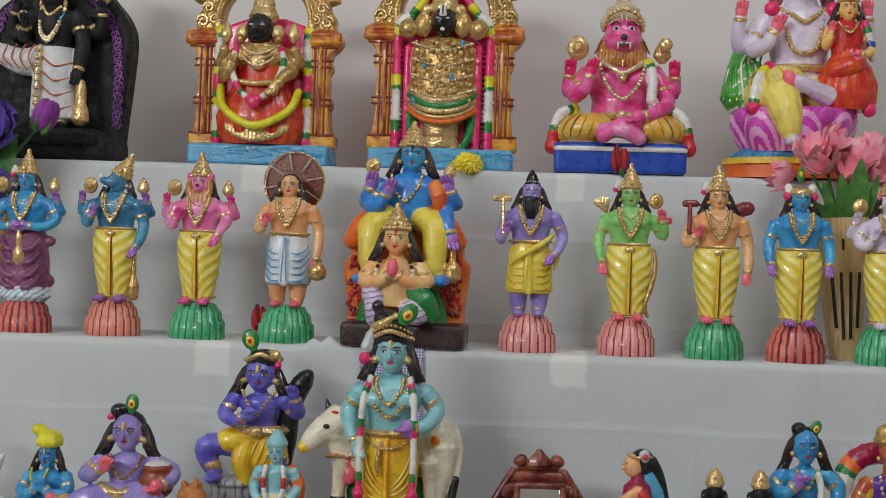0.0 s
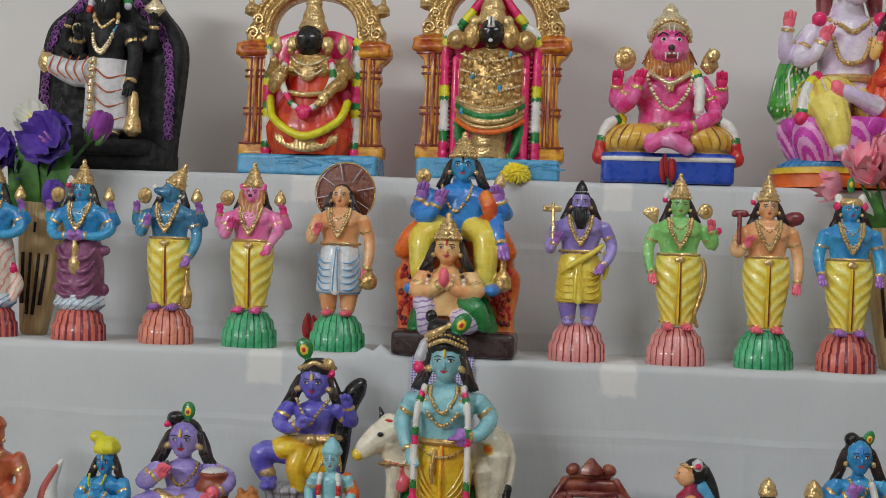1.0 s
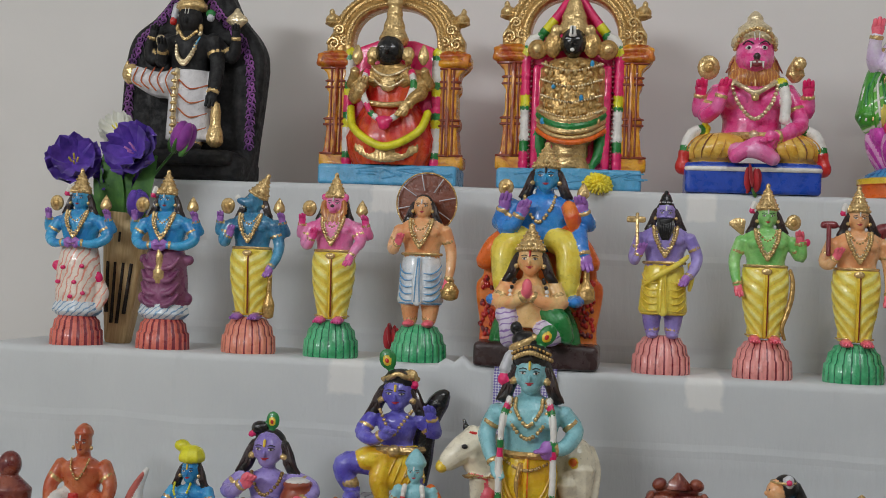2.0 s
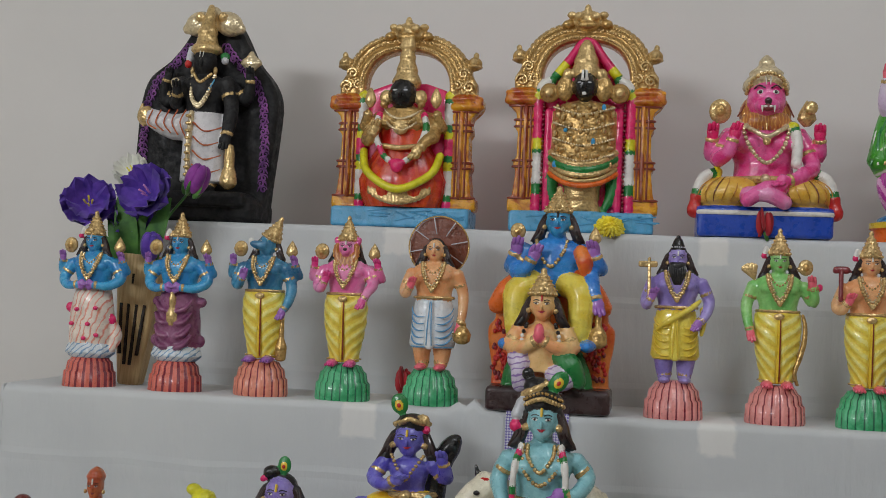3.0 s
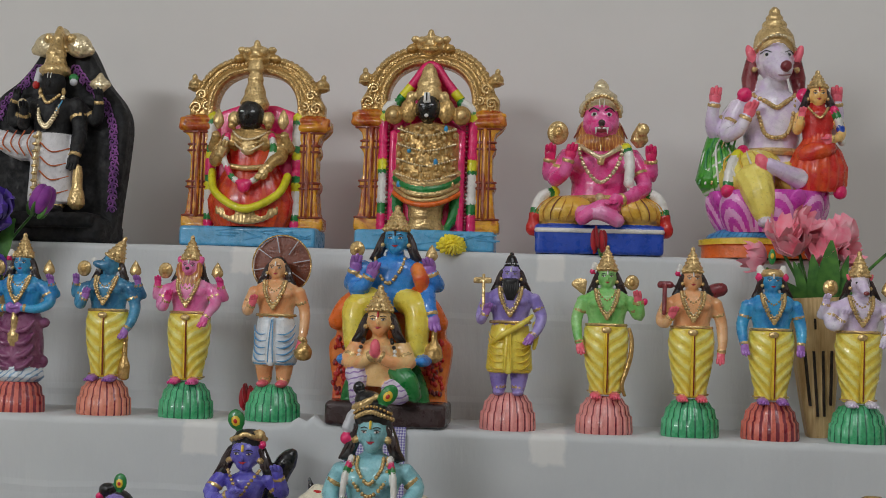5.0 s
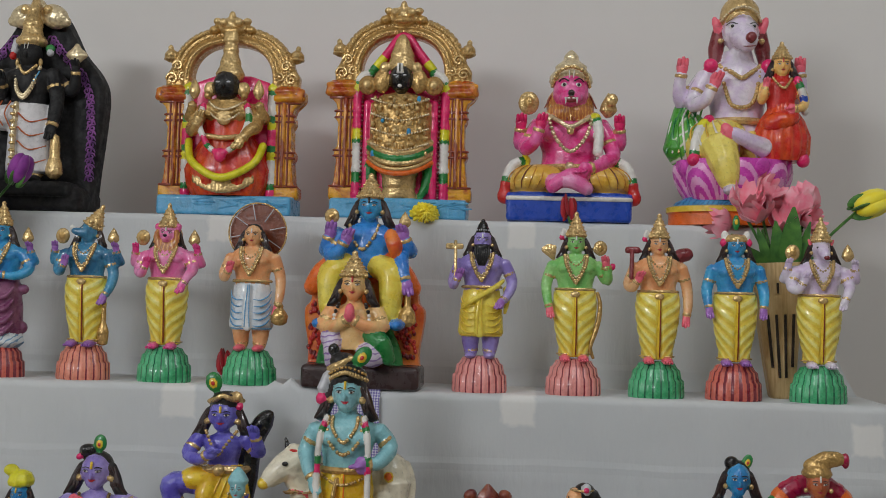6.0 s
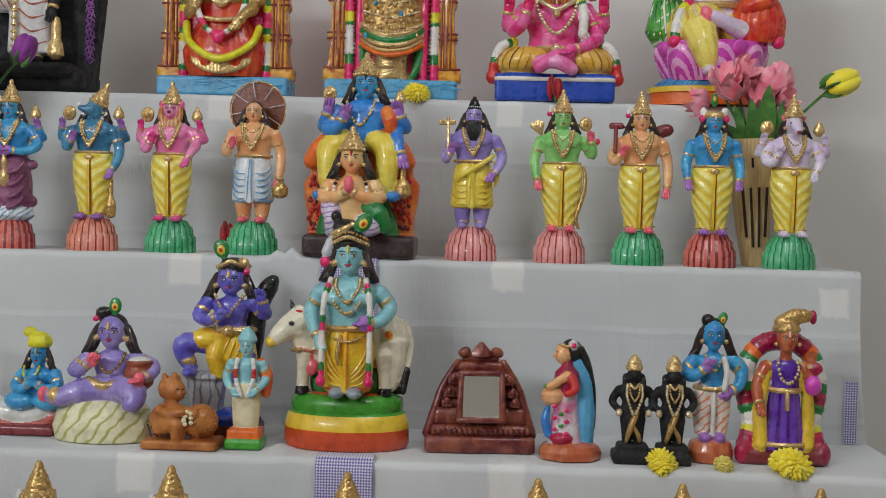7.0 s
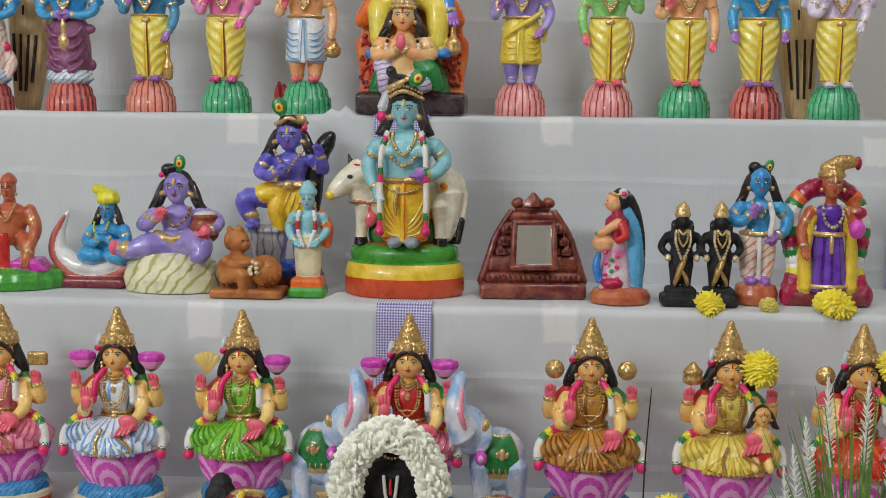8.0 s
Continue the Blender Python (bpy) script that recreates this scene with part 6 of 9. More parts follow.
# the small companion on the knee
companion = len(ha.v)
ha.turn([(0.1, 0.036, 0.028), (0.11, 0.042, 0.034), (0.13, 0.043, 0.036), (0.15, 0.034, 0.03), (0.165, 0.022, 0.02), (0.175, 0.02, 0.018)], "red_saree", (0.068, -0.03), 72, ribs=18, amp=0.035, pick=lambda i, j: "red_saree_fold" if j % 4 == 0 else None)
ha.ball((0.062, -0.052, 0.148), (0.03, 0.02, 0.013), "red_saree", (0, -10, 0), 14, 8)
ha.turn([(0.165, 0.02, 0.016), (0.19, 0.024, 0.018), (0.206, 0.026, 0.017), (0.214, 0.012, 0.011), (0.222, 0.01, 0.01)], "red", (0.066, -0.032), 18)
o = len(ha.v)
head(ha, (0.066, -0.036, 0.232), 0.0165, "amber", "tall", True, "red")
arm(ha, [(0.042, -0.034, 0.203), (0.035, -0.045, 0.178), (0.036, -0.055, 0.184), (0.038, -0.058, 0.196)], 0.0065, "amber", "palm_pink")
arm(ha, [(0.092, -0.034, 0.203), (0.1, -0.04, 0.178), (0.092, -0.055, 0.166), (0.08, -0.062, 0.164)], 0.0065, "amber", "palm_pink")
ha.beads([(0.052, -0.044, 0.212), (0.066, -0.054, 0.196), (0.08, -0.044, 0.212)], 0.0024, "gold", 13)
seg_garland(ha, [(0.088, -0.044, 0.212), (0.096, -0.046, 0.19), (0.1, -0.046, 0.16)], 0.006, ["rose", "green", "white", "royal", "white"], 10)
ha.ball((0.098, -0.045, 0.1), 0.0105, "rose", seg=10, rings=7)
ha.v[companion:] = [(x, y, z + 0.014 * min(1.0, max(0.0, (z - 0.1) / 0.06))) for x, y, z in ha.v[companion:]]
thing("idol", ha, pose(0.352, 1.83, 1.384), "lilac horse-headed idol with red-robed companion on a magenta lotus seat", "idol", "large idols on the top step")

# ---- the double figure in the middle of the second row ----
mi = Form(0.95)
mi.block((0.003, 0, 0.018), (0.178, 0.1, 0.036), "dark_brown", 0.006)
half = smooth_line([(0.084, 0.034), (0.083, 0.06), (0.089, 0.095), (0.09, 0.12), (0.081, 0.132), (0.078, 0.15), (0.06, 0.18), (0.04, 0.2)], 3)
mi.slab([(-x, z) for x, z in half] + [(x + 0.004, z) for x, z in reversed(half)], -0.012, 0.03, "orange_shawl", 0.006)
for s in (-1, 1):
    mi.tube([(s * 0.036, -0.018, 0.2), (s * 0.062, -0.024, 0.178), (s * 0.078, -0.02, 0.15)], [0.012, 0.015, 0.014], "orange", seg=10)
    for i in range(70):
        mi.ball((s * (0.052 + 0.031 * random.random()), -0.013, 0.045 + 0.085 * random.random()), (0.003, 0.002, 0.004), "red" if i % 3 else "maroon", seg=6, rings=4)
    mi.tube([(s * 0.02, -0.02, 0.188), (s * 0.044, -0.035, 0.175), (s * 0.046, -0.042, 0.135), (s * 0.044, -0.038, 0.105)], [0.019, 0.021, 0.018, 0.014], "yellow_dhoti", seg=14)
    mi.ball((s * 0.058, -0.055, 0.098), (0.012, 0.022, 0.009), "deep_blue", seg=10, rings=6)
    mi.tube([(s * 0.036, -0.02, 0.09), (s * 0.048, -0.028, 0.06), (s * 0.054, -0.028, 0.036)], [0.011, 0.014, 0.013], "green", seg=10)
mi.turn([(0.17, 0.036, 0.024), (0.19, 0.036, 0.026), (0.215, 0.042, 0.028), (0.235, 0.046, 0.026), (0.246, 0.034, 0.022), (0.255, 0.014, 0.013), (0.262, 0.013, 0.012)], "deep_blue", (0.006, -0.008), 22)
head(mi, (0.008, -0.016, 0.278), 0.0225, "blue", "tall", True, "eye")
necklace(mi, 0.25, 0.212, 0.022, -0.038, 0.003)
arm(mi, [(-0.04, -0.008, 0.238), (-0.058, -0.01, 0.212), (-0.056, -0.025, 0.218), (-0.052, -0.03, 0.232)], 0.0105, "deep_blue", "palm_violet")
arm(mi, [(-0.038, -0.014, 0.236), (-0.05, -0.03, 0.205), (-0.034, -0.045, 0.207), (-0.026, -0.048, 0.222)], 0.0105, "deep_blue", "palm_violet")
arm(mi, [(0.05, -0.008, 0.238), (0.07, -0.01, 0.212), (0.068, -0.025, 0.218), (0.064, -0.03, 0.23)], 0.0105, "deep_blue", "palm_violet")
arm(mi, [(0.046, -0.014, 0.236), (0.056, -0.02, 0.21), (0.062, -0.04, 0.185), (0.068, -0.045, 0.165)], 0.0105, "deep_blue", "palm_violet")
mi.tube([(0.042, -0.03, 0.238), (0.048, -0.036, 0.22), (0.05, -0.034, 0.205)], [0.01, 0.012, 0.008], "orange_shawl", seg=9)
emblem(mi, (-0.05, -0.02, 0.263), "disc", 0.012)
emblem(mi, (0.062, -0.02, 0.258), "conch", 0.012)
mi.turn([(0.095, 0.004, 0.004), (0.102, 0.014, 0.012), (0.118, 0.012, 0.01), (0.128, 0.005, 0.005), (0.16, 0.004, 0.004)], "antique_gold", (0.072, -0.045), 12)
mi.turn([(0.06, 0.03, 0.024), (0.08, 0.03, 0.026), (0.105, 0.034, 0.026), (0.12, 0.03, 0.022), (0.13, 0.012, 0.012), (0.138, 0.011, 0.011)], "flesh", (-0.006, -0.058), 20)
head(mi, (-0.006, -0.066, 0.155), 0.0225, "flesh", "tall", True, "red")
for s in (-1, 1):
    arm(mi, [(-0.006 + s * 0.032, -0.06, 0.118), (-0.006 + s * 0.044, -0.068, 0.095), (-0.006 + s * 0.022, -0.085, 0.096), (-0.006 + s * 0.005, -0.09, 0.105)], 0.0095, "flesh", "palm_pink", palm=False)
    mi.beads([(-0.006 + s * 0.02, -0.078, 0.128), (-0.006 + s * 0.026, -0.082, 0.108), (-0.006 + s * 0.022, -0.085, 0.092)], 0.0032, "eye", 8, "white")
mi.ball((-0.007, -0.095, 0.116), (0.008, 0.008, 0.014), "palm_pink", seg=10, rings=7)
mi.ball((-0.036, -0.068, 0.078), (0.018, 0.022, 0.019), "striped_knee", seg=14, rings=9)
mi.tube([(-0.034, -0.08, 0.075), (-0.034, -0.082, 0.055), (-0.034, -0.078, 0.038)], [0.014, 0.012, 0.01], "striped_knee", seg=10)
mi.ball((0.022, -0.075, 0.053), (0.022, 0.024, 0.018), "striped_knee", (0, 25, 0), 14, 9)
mi.tube([(0.02, -0.07, 0.085), (0.038, -0.078, 0.07), (0.05, -0.072, 0.045)], [0.014, 0.016, 0.01], "green", seg=9)
M["striped_knee"] = paint("striped_knee", (226, 214, 234), 0.32, (140, 96, 180), 40, 15)
thing("doll", mi, pose(-0.193, 1.632, 1.132) @ Matrix.Diagonal((0.975, 1, 0.962, 1)), "blue seated clay doll carried by a kneeling figure on brown base", "doll")

# ---- flowers and vases ----
def plump_flower(r, mat, rows=5, droop=0.55):
    """A chrysanthemum head: rings of narrow curled petals."""
    f = Form(1.0)
    f.ball((0, 0, r * 0.4), (r * 0.78, r * 0.78, r * 0.5), mat, seg=14, rings=8)
    for k in range(rows + 2):
        n = 26 - k * 3
        up = k / (rows + 1)
        for i in range(n):
            a = 2 * math.pi * (i + 0.5 * (k % 2)) / n + 0.2 * random.random()
            l = r * (0.86 + 0.22 * random.random())
            e = math.pi / 2 * (up * 0.95 - 0.08 + 0.1 * random.random())
            b = (l * math.cos(a) * math.cos(e), l * math.sin(a) * math.cos(e), r * 0.25 + l * 0.75 * math.sin(e))
            m = (b[0] * 0.7, b[1] * 0.7, r * 0.25 + (b[2] - r * 0.25) * 0.72)
            f.tube([(b[0] * 0.3, b[1] * 0.3, r * 0.3), m, b], [r * 0.08, r * 0.17, r * 0.13], mat, seg=6, steps=2, flat=0.5)
    return f


for x, y, z, r, rx in ((-0.124, 1.782, 1.386, 0.021, 35), (0.228, 1.368, 0.888, 0.0195, 55), (0.389, 1.368, 0.886, 0.026, 25), (0.262, 1.19, 0.845, 0.022, 75), (0.415, 1.19, 0.853, 0.02, 75), (0.152, 1.09, 0.7, 0.02, 40)):
    fl = plump_flower(r, "yellow_petal")
    thing("flower", fl, pose(x, y, z, rx, 0, 10), "bright yellow chrysanthemum head", "flower", "loose yellow flowers")
fl = plump_flower(0.013, "pale_yellow", 3)

thing("flower", fl, pose(0.307, 1.37, 0.888, 40, 0, 0), "small pale yellow flower head lying on the sheet", "flower", "loose yellow flowers")


def ruffled(owner, c, r, mat, turn, tilt, n=6, cup=0.5, eye=None, wide=0.72):
    """An artificial bloom of broad ruffled petals."""
    q = Euler((radians(tilt), 0, radians(turn))).to_matrix()
    for k in range(2):
        for i in range(n):
            a = 2 * math.pi * (i + 0.5 * k) / n
            rows = []
            for u_ in range(6):
                t = u_ / 5
                w = wide * math.sin(math.pi * (0.12 + 0.62 * t)) * (1 - 0.25 * k)
                row = []
                for v_ in range(7):
                    s = -1 + v_ / 3
                    wave = (0.17 * math.sin(v_ * 2.4 + i * 1.7 + turn) + 0.11 * math.sin(v_ * 5.1 + i)) * t
                    rad = t * (1 - 0.2 * k) * (1 - 0.12 * s * s)
                    p = Vector((rad * math.cos(a) - w * s * math.sin(a) * 0.75, rad * math.sin(a) + w * s * math.cos(a) * 0.75, cup * (t ** 1.5) * (1 + 0.5 * k) + wave + 0.1 * s * s))
                    p = q @ (p * r)
                    row.append((c[0] + p.x, c[1] + p.y, c[2] + p.z))
                rows.append(row)
            f = Form(1.0)
            f.grid(rows, mat, wrap=False)
            part("petal", f, owner)
    if eye:
        f = Form(1.0)
        for i in range(4):
            p = q @ Vector((0.1 * math.cos(i * 1.6), 0.1 * math.sin(i * 1.6), 0.3)) * r
            e = q @ Vector((0.16 * math.cos(i * 1.6), 0.16 * math.sin(i * 1.6), 0.62)) * r
            f.tube([(c[0] + p.x, c[1] + p.y, c[2] + p.z), (c[0] + e.x, c[1] + e.y, c[2] + e.z)], r * 0.04, eye, seg=5, steps=1)
        part("stamens", f, owner)


def bud(f, c, r, mat, d):
    """A closed rose bud leaning along d, in its green cup."""
    d = Vector(d).normalized()
    c = Vector(c)
    q = d.to_track_quat("Z", "Y").to_matrix()
    for i in range(5):
        a = i * 1.257
        p = c + q @ Vector((math.cos(a) * r * 0.32, math.sin(a) * r * 0.32, r * 0.15))
        f.ball(tuple(p), (r * 0.55, r * 0.5, r * 1.05), mat, tuple(math.degrees(v) for v in (q @ Euler((0, 0, a)).to_matrix()).to_euler()), 10, 7)
    for i in range(5):
        a = i * 1.257 + 0.5
        p = c + q @ Vector((math.cos(a) * r * 0.5, math.sin(a) * r * 0.5, -r * 0.6))
        f.ball(tuple(p), (r * 0.3, r * 0.12, r * 0.6), "stem", tuple(math.degrees(v) for v in (q @ Euler((0, 0.2, a)).to_matrix()).to_euler()), 8, 6)


def leaf_blade(f, base, tip, w, bow=0.2):
    a, b = Vector(base), Vector(tip)
    side = (b - a).cross(Vector((0, 1, 0))).normalized()
    rows = []
    for i in range(8):
        t = i / 7
        p = a.lerp(b, t) + Vector((0, -bow * (b - a).length * math.sin(math.pi * t) * 0.4, 0))
        k = w * math.sin(math.pi * (0.08 + 0.9 * t)) ** 0.8
        rows.append([tuple(p - side * k), tuple(p + Vector((0, 0.12 * k, 0))), tuple(p + side * k)])
    f.grid(rows, "stem", wrap=False)


def slotted_vase(x, y, lean, label):
    """A flat tapered vase of split bamboo with long cut slots."""
    v = empty_thing("vase", pose(x, y, 1.131, 0, lean, 0), label, "vase", "slotted bamboo vases")
    f = Form(1.0)
    rows = []
    half = lambda z: 0.016 + 0.0205 * (z / 0.194) ** 0.8
    for z, k, d in ((0, 0.9, 0.016), (0.004, 1, 0.018), (0.05, 1, 0.019), (0.1, 1, 0.022), (0.15, 1, 0.025), (0.19, 1, 0.027), (0.194, 1, 0.027), (0.194, 0.9, 0.023), (0.15, 0.88, 0.02)):
        w = half(z) * k
        rows.append([((w * (1 if abs(math.cos(a)) > 0.7 else abs(math.cos(a)) / 0.7)) * (1 if math.cos(a) > 0 else -1), d * math.sin(a), z) for a in (2 * math.pi * (i + 0.5) / 24 for i in range(24))])
    f.grid(rows, "bamboo", cap=(True, False))
    body = part("body", f, v)
    # dark slabs in the uncut front; their colour stands for shade inside the slots
    for q, za, zb in ((-0.62, 0.045, 0.12), (-0.22, 0.03, 0.12), (0.2, 0.03, 0.12), (0.6, 0.045, 0.12), (-0.1, 0.15, 0.165)):
        f = Form(1.0)
        xa, xb = q * half(za), q * half(zb)
        depth = 0.019 + 0.008 * (zb / 0.194)
        f.slab([(xa - 0.0014, za), (xa + 0.0014, za), (xb + 0.0017, zb), (xb - 0.0017, zb)], -depth - 0.0006, -0.012, "slot_shade", 0.0003)
        part("slot", f, body, "dark strip put in for the shade of a slot in the bamboo")
    return v


slotted_vase(-0.823, 1.70, 4, "pale bamboo vase with long slots holding violet artificial flowers")
slotted_vase(0.405, 1.70, -3, "pale bamboo vase with long slots holding pink artificial flowers")


def bouquet_flower(kind, c, r, mat, foot, label, turn=0.0, tilt=60.0, eye=None, d=(0, 0, 1), n=6, cup=0.5, wide=0.72):
    t = empty_thing(kind, pose(*foot), label, "flower", "artificial flowers in the vases")
    rel = (c[0] - foot[0], c[1] - foot[1], c[2] - foot[2])
    if kind == "rose_bud":
        f = Form(1.0)
        bud(f, rel, r, mat, d)
        part("bloom", f, t)
    else:
        ruffled(t, rel, r, mat, turn, tilt, n, cup, eye, wide)
    f = Form(1.0)
    f.tube([(0, 0, 0), (rel[0] * 0.5 - 0.004, rel[1] * 0.5, rel[2] * 0.55), tuple(Vector(rel) - Vector(d).normalized() * r * 0.5)], 0.0022, "stem", seg=6)
    part("stem", f, t)
    return t


FL, FR = (-0.828, 1.70, 1.285), (0.403, 1.70, 1.285)
bouquet_flower("iris", (-0.898, 1.69, 1.394), 0.04, "violet_petal", FL, "violet ruffled artificial flower in the bamboo vase", 20, 68, "yellow_petal", n=5, wide=1.0)
bouquet_flower("iris", (-0.797, 1.685, 1.412), 0.042, "violet_petal", FL, "large violet ruffled artificial flower in the bamboo vase", -10, 72, "petal_light", n=5, wide=1.0)
bouquet_flower("iris", (-0.845, 1.71, 1.378), 0.034, "violet_petal", FL, "violet ruffled artificial flower in the bamboo vase", 40, 80)
bouquet_flower("iris", (-0.842, 1.715, 1.446), 0.028, "white_petal", FL, "white artificial flower behind violet ones in the vase", 0, 55, "yellow_petal")
bouquet_flower("rose_bud", (-0.735, 1.70, 1.438), 0.022, "plum_petal", FL, "plum artificial rose bud leaning out of the vase", d=(0.4, 0, 1))
bouquet_flower("rose_bud", (-0.79, 1.675, 1.335), 0.02, "violet_petal", FL, "violet artificial bud low in the vase", d=(0.2, -0.4, 0.8))
for i, (px, pz, r) in enumerate(((0.352, 1.402, 0.025), (0.373, 1.42, 0.024), (0.395, 1.408, 0.026), (0.42, 1.396, 0.024), (0.445, 1.408, 0.026), (0.335, 1.378, 0.024), (0.375, 1.385, 0.026), (0.408, 1.378, 0.022), (0.436, 1.385, 0.022))):
    bouquet_flower("lily", (px, 1.70 + 0.012 * (i % 3), pz), r, "pink_petal", FR, "pink artificial lily in the bamboo vase", i * 50, 35 + 20 * (i % 3), None, n=3, cup=0.9, wide=1.15)
bouquet_flower("rose_bud", (0.523, 1.69, 1.411), 0.025, "yellow_petal", FR, "yellow artificial rose bud on a long stem", d=(1, 0, 0.42))
for foot, spots in ((FL, ((-0.03, 0.1), (-0.015, 0.14), (0.0, 0.12), (0.02, 0.13), (0.035, 0.1), (0.05, 0.125), (-0.045, 0.09), (0.01, 0.09))), (FR, ((-0.03, 0.09), (-0.01, 0.1), (0.01, 0.12), (0.03, 0.1), (0.045, 0.08), (-0.04, 0.06), (0.0, 0.08)))):
    lf = empty_thing("foliage", pose(*foot), "green plastic leaves of the artificial bouquet", "leaves", "artificial flowers in the vases")
    for i, (dx, dz) in enumerate(spots):
        f = Form(1.0)
        leaf_blade(f, (dx * 0.3, -0.004, 0.0), (dx * 1.25, -0.012 - 0.004 * (i % 3), dz), 0.008 + 0.004 * (i % 3))
        part("leaf", f, lf)
# red buds lying behind the dolls
for x, y, z, s in ((-0.398, 1.66, 1.157, 1.0), (0.097, 1.775, 1.402, 1.1)):
    f = Form(1.0)
    for i in range(7):
        a = i * 0.9
        f.ball((0.006 * math.cos(a) * s, 0.006 * math.sin(a) * s, (i % 3) * 0.004), (0.006 * s, 0.003, 0.016 * s), "red_petal", (0, 12 * math.cos(a), math.degrees(a)), 8, 6)
    f.tube([(0, 0, -0.012), (0.002, 0.002, -0.022)], 0.003, "stem", seg=6, steps=1)
    thing("flower", f, pose(x, y, z, 0, -8, 0), "dark red artificial flower bud on the white sheet", "flower", "loose red flowers")


# ---- third row: small painted figures ----
def plume(f, c, r, tilt=0):
    """A peacock-feather eye."""
    x, y, z = c
    f.ball((x, y, z), (r * 0.75, r * 0.25, r), "green", (0, tilt, 0), 12, 8)
    f.ball((x, y - r * 0.22, z - r * 0.1), (r * 0.36, r * 0.14, r * 0.45), "yellow", (0, tilt, 0), 9, 6)
    f.ball((x, y - r * 0.34, z - r * 0.12), (r * 0.17, r * 0.1, r * 0.22), "red", (0, tilt, 0), 8, 5)


def bust(f, x, y, z, w, h, skin, r, **kw):
    """Torso of half width w from z up over h, and a head of half height r."""
    f.turn([(z, w * 0.78, w * 0.55), (z + h * 0.3, w * 0.72, w * 0.52), (z + h * 0.7, w * 0.95, w * 0.6), (z + h * 0.88, w, w * 0.55), (z + h, w * 0.6, w * 0.42), (z + h * 1.08, w * 0.3, w * 0.28), (z + h * 1.3, w * 0.27, w * 0.26)], skin, (x, y), 20)
    head(f, (x, y - w * 0.1, z + h * 1.1 + r), r, skin, **kw)


ROW3 = 0.885


def figure(f, x, y, label, turn=0.0, z=ROW3, group="painted figures of the third row"):
    return thing("figurine", f, pose(x, y, z, 0, 0, turn), label, "figurine", group)


# orange figure on one knee
f = Form(1.0)
f.turn([(0, 0.078, 0.05), (0.012, 0.082, 0.053), (0.024, 0.076, 0.049), (0.03, 0.06, 0.04)], "leaf_green", seg=40, ribs=20, amp=0.02)
f.block((0.036, -0.014, 0.034), (0.05, 0.05, 0.016), "magenta", 0.004)
f.tube([(-0.018, 0, 0.07), (-0.034, -0.03, 0.062), (-0.036, -0.03, 0.032)], [0.016, 0.014, 0.01], "white", seg=12)
f.tube([(0.018, 0, 0.065), (0.036, -0.02, 0.06), (0.034, -0.02, 0.034)], [0.016, 0.014, 0.01], "clay", seg=12)
f.turn([(0.03, 0.008, 0.004), (0.06, 0.011, 0.006), (0.08, 0.008, 0.006)], "red", (0, -0.036), 10)
bust(f, 0, 0, 0.06, 0.036, 0.055, "clay", 0.017, crown="none", hair=False, mark="white", lips="maroon")
f.turn([(0.146, 0.014, 0.014), (0.15, 0.016, 0.016), (0.158, 0.01, 0.012), (0.162, 0.003, 0.003)], "clay", (0, -0.002), 14)
for s in (-1, 1):
    arm(f, [(s * 0.034, 0, 0.108), (s * 0.048, -0.008, 0.085), (s * 0.044, -0.022, 0.065), (s * 0.04, -0.03, 0.05)], 0.0095, "clay", "clay")
necklace(f, 0.118, 0.095, 0.014, -0.024, 0.002)
f.v = [(x * (0.78 if z > 0.032 else 0.95), y, z) for x, y, z in f.v]
figure(f, -0.743, 1.435, "orange kneeling clay figure on a green cushion base", 8)
# partly seen terracotta figure further along
f = Form(1.0)
f.block((0, 0, 0.012), (0.08, 0.06, 0.024), "terracotta", 0.006)
f.turn([(0.022, 0.03, 0.024), (0.05, 0.028, 0.022), (0.075, 0.03, 0.022), (0.09, 0.012, 0.012)], "terracotta", seg=20)
f.ball((0, 0, 0.104), (0.015, 0.015, 0.018), "terracotta", seg=14, rings=9)
figure(f, -0.84, 1.43, "small reddish-brown clay figure on a block base")
# child on a crescent moon
f = Form(1.0)
f.block((0, 0, 0.007), (0.098, 0.05, 0.014), "maroon", 0.004)
pts = [(-0.038, 0, 0.106), (-0.052, 0, 0.075), (-0.05, 0, 0.046), (-0.022, 0, 0.026), (0.02, 0, 0.026), (0.05, 0, 0.044)]
f.tube(pts, [0.003, 0.009, 0.014, 0.018, 0.017, 0.008], "white", seg=12, steps=6)
f.tube([(x * 1.1, -0.006, z - 0.005 - (0.006 if x > -0.03 else 0)) for x, _, z in pts], [0.002, 0.006, 0.009, 0.011, 0.01, 0.004], "rim_red", seg=10, steps=6)
M["rim_red"] = paint("rim_red", (206, 108, 96), 0.35)
moon = len(f.v)
for s in (-1, 1):
    f.ball((0.006 + s * 0.024, -0.012, 0.042), (0.026, 0.02, 0.014), "blue", (0, 0, s * 14), 14, 9)
bust(f, 0.008, 0, 0.045, 0.026, 0.04, "blue", 0.0165, crown="none", mark="yellow")
f.turn([(0.118, 0.018, 0.018), (0.124, 0.02, 0.02), (0.134, 0.015, 0.015), (0.139, 0.005, 0.005)], "lime_yellow", (0.008, 0.0), 16, ribs=8, amp=0.05)
f.ball((-0.008, 0, 0.138), (0.012, 0.009, 0.008), "lime_yellow", seg=10, rings=7)
for s in (-1, 1):
    arm(f, [(0.008 + s * 0.025, 0, 0.08), (0.008 + s * 0.034, -0.012, 0.062), (0.008 + s * 0.018, -0.024, 0.06), (0.008 + s * 0.008, -0.026, 0.068)], 0.0075, "blue", "blue")
necklace(f, 0.09, 0.066, 0.012, -0.02, 0.002, "lime_yellow")
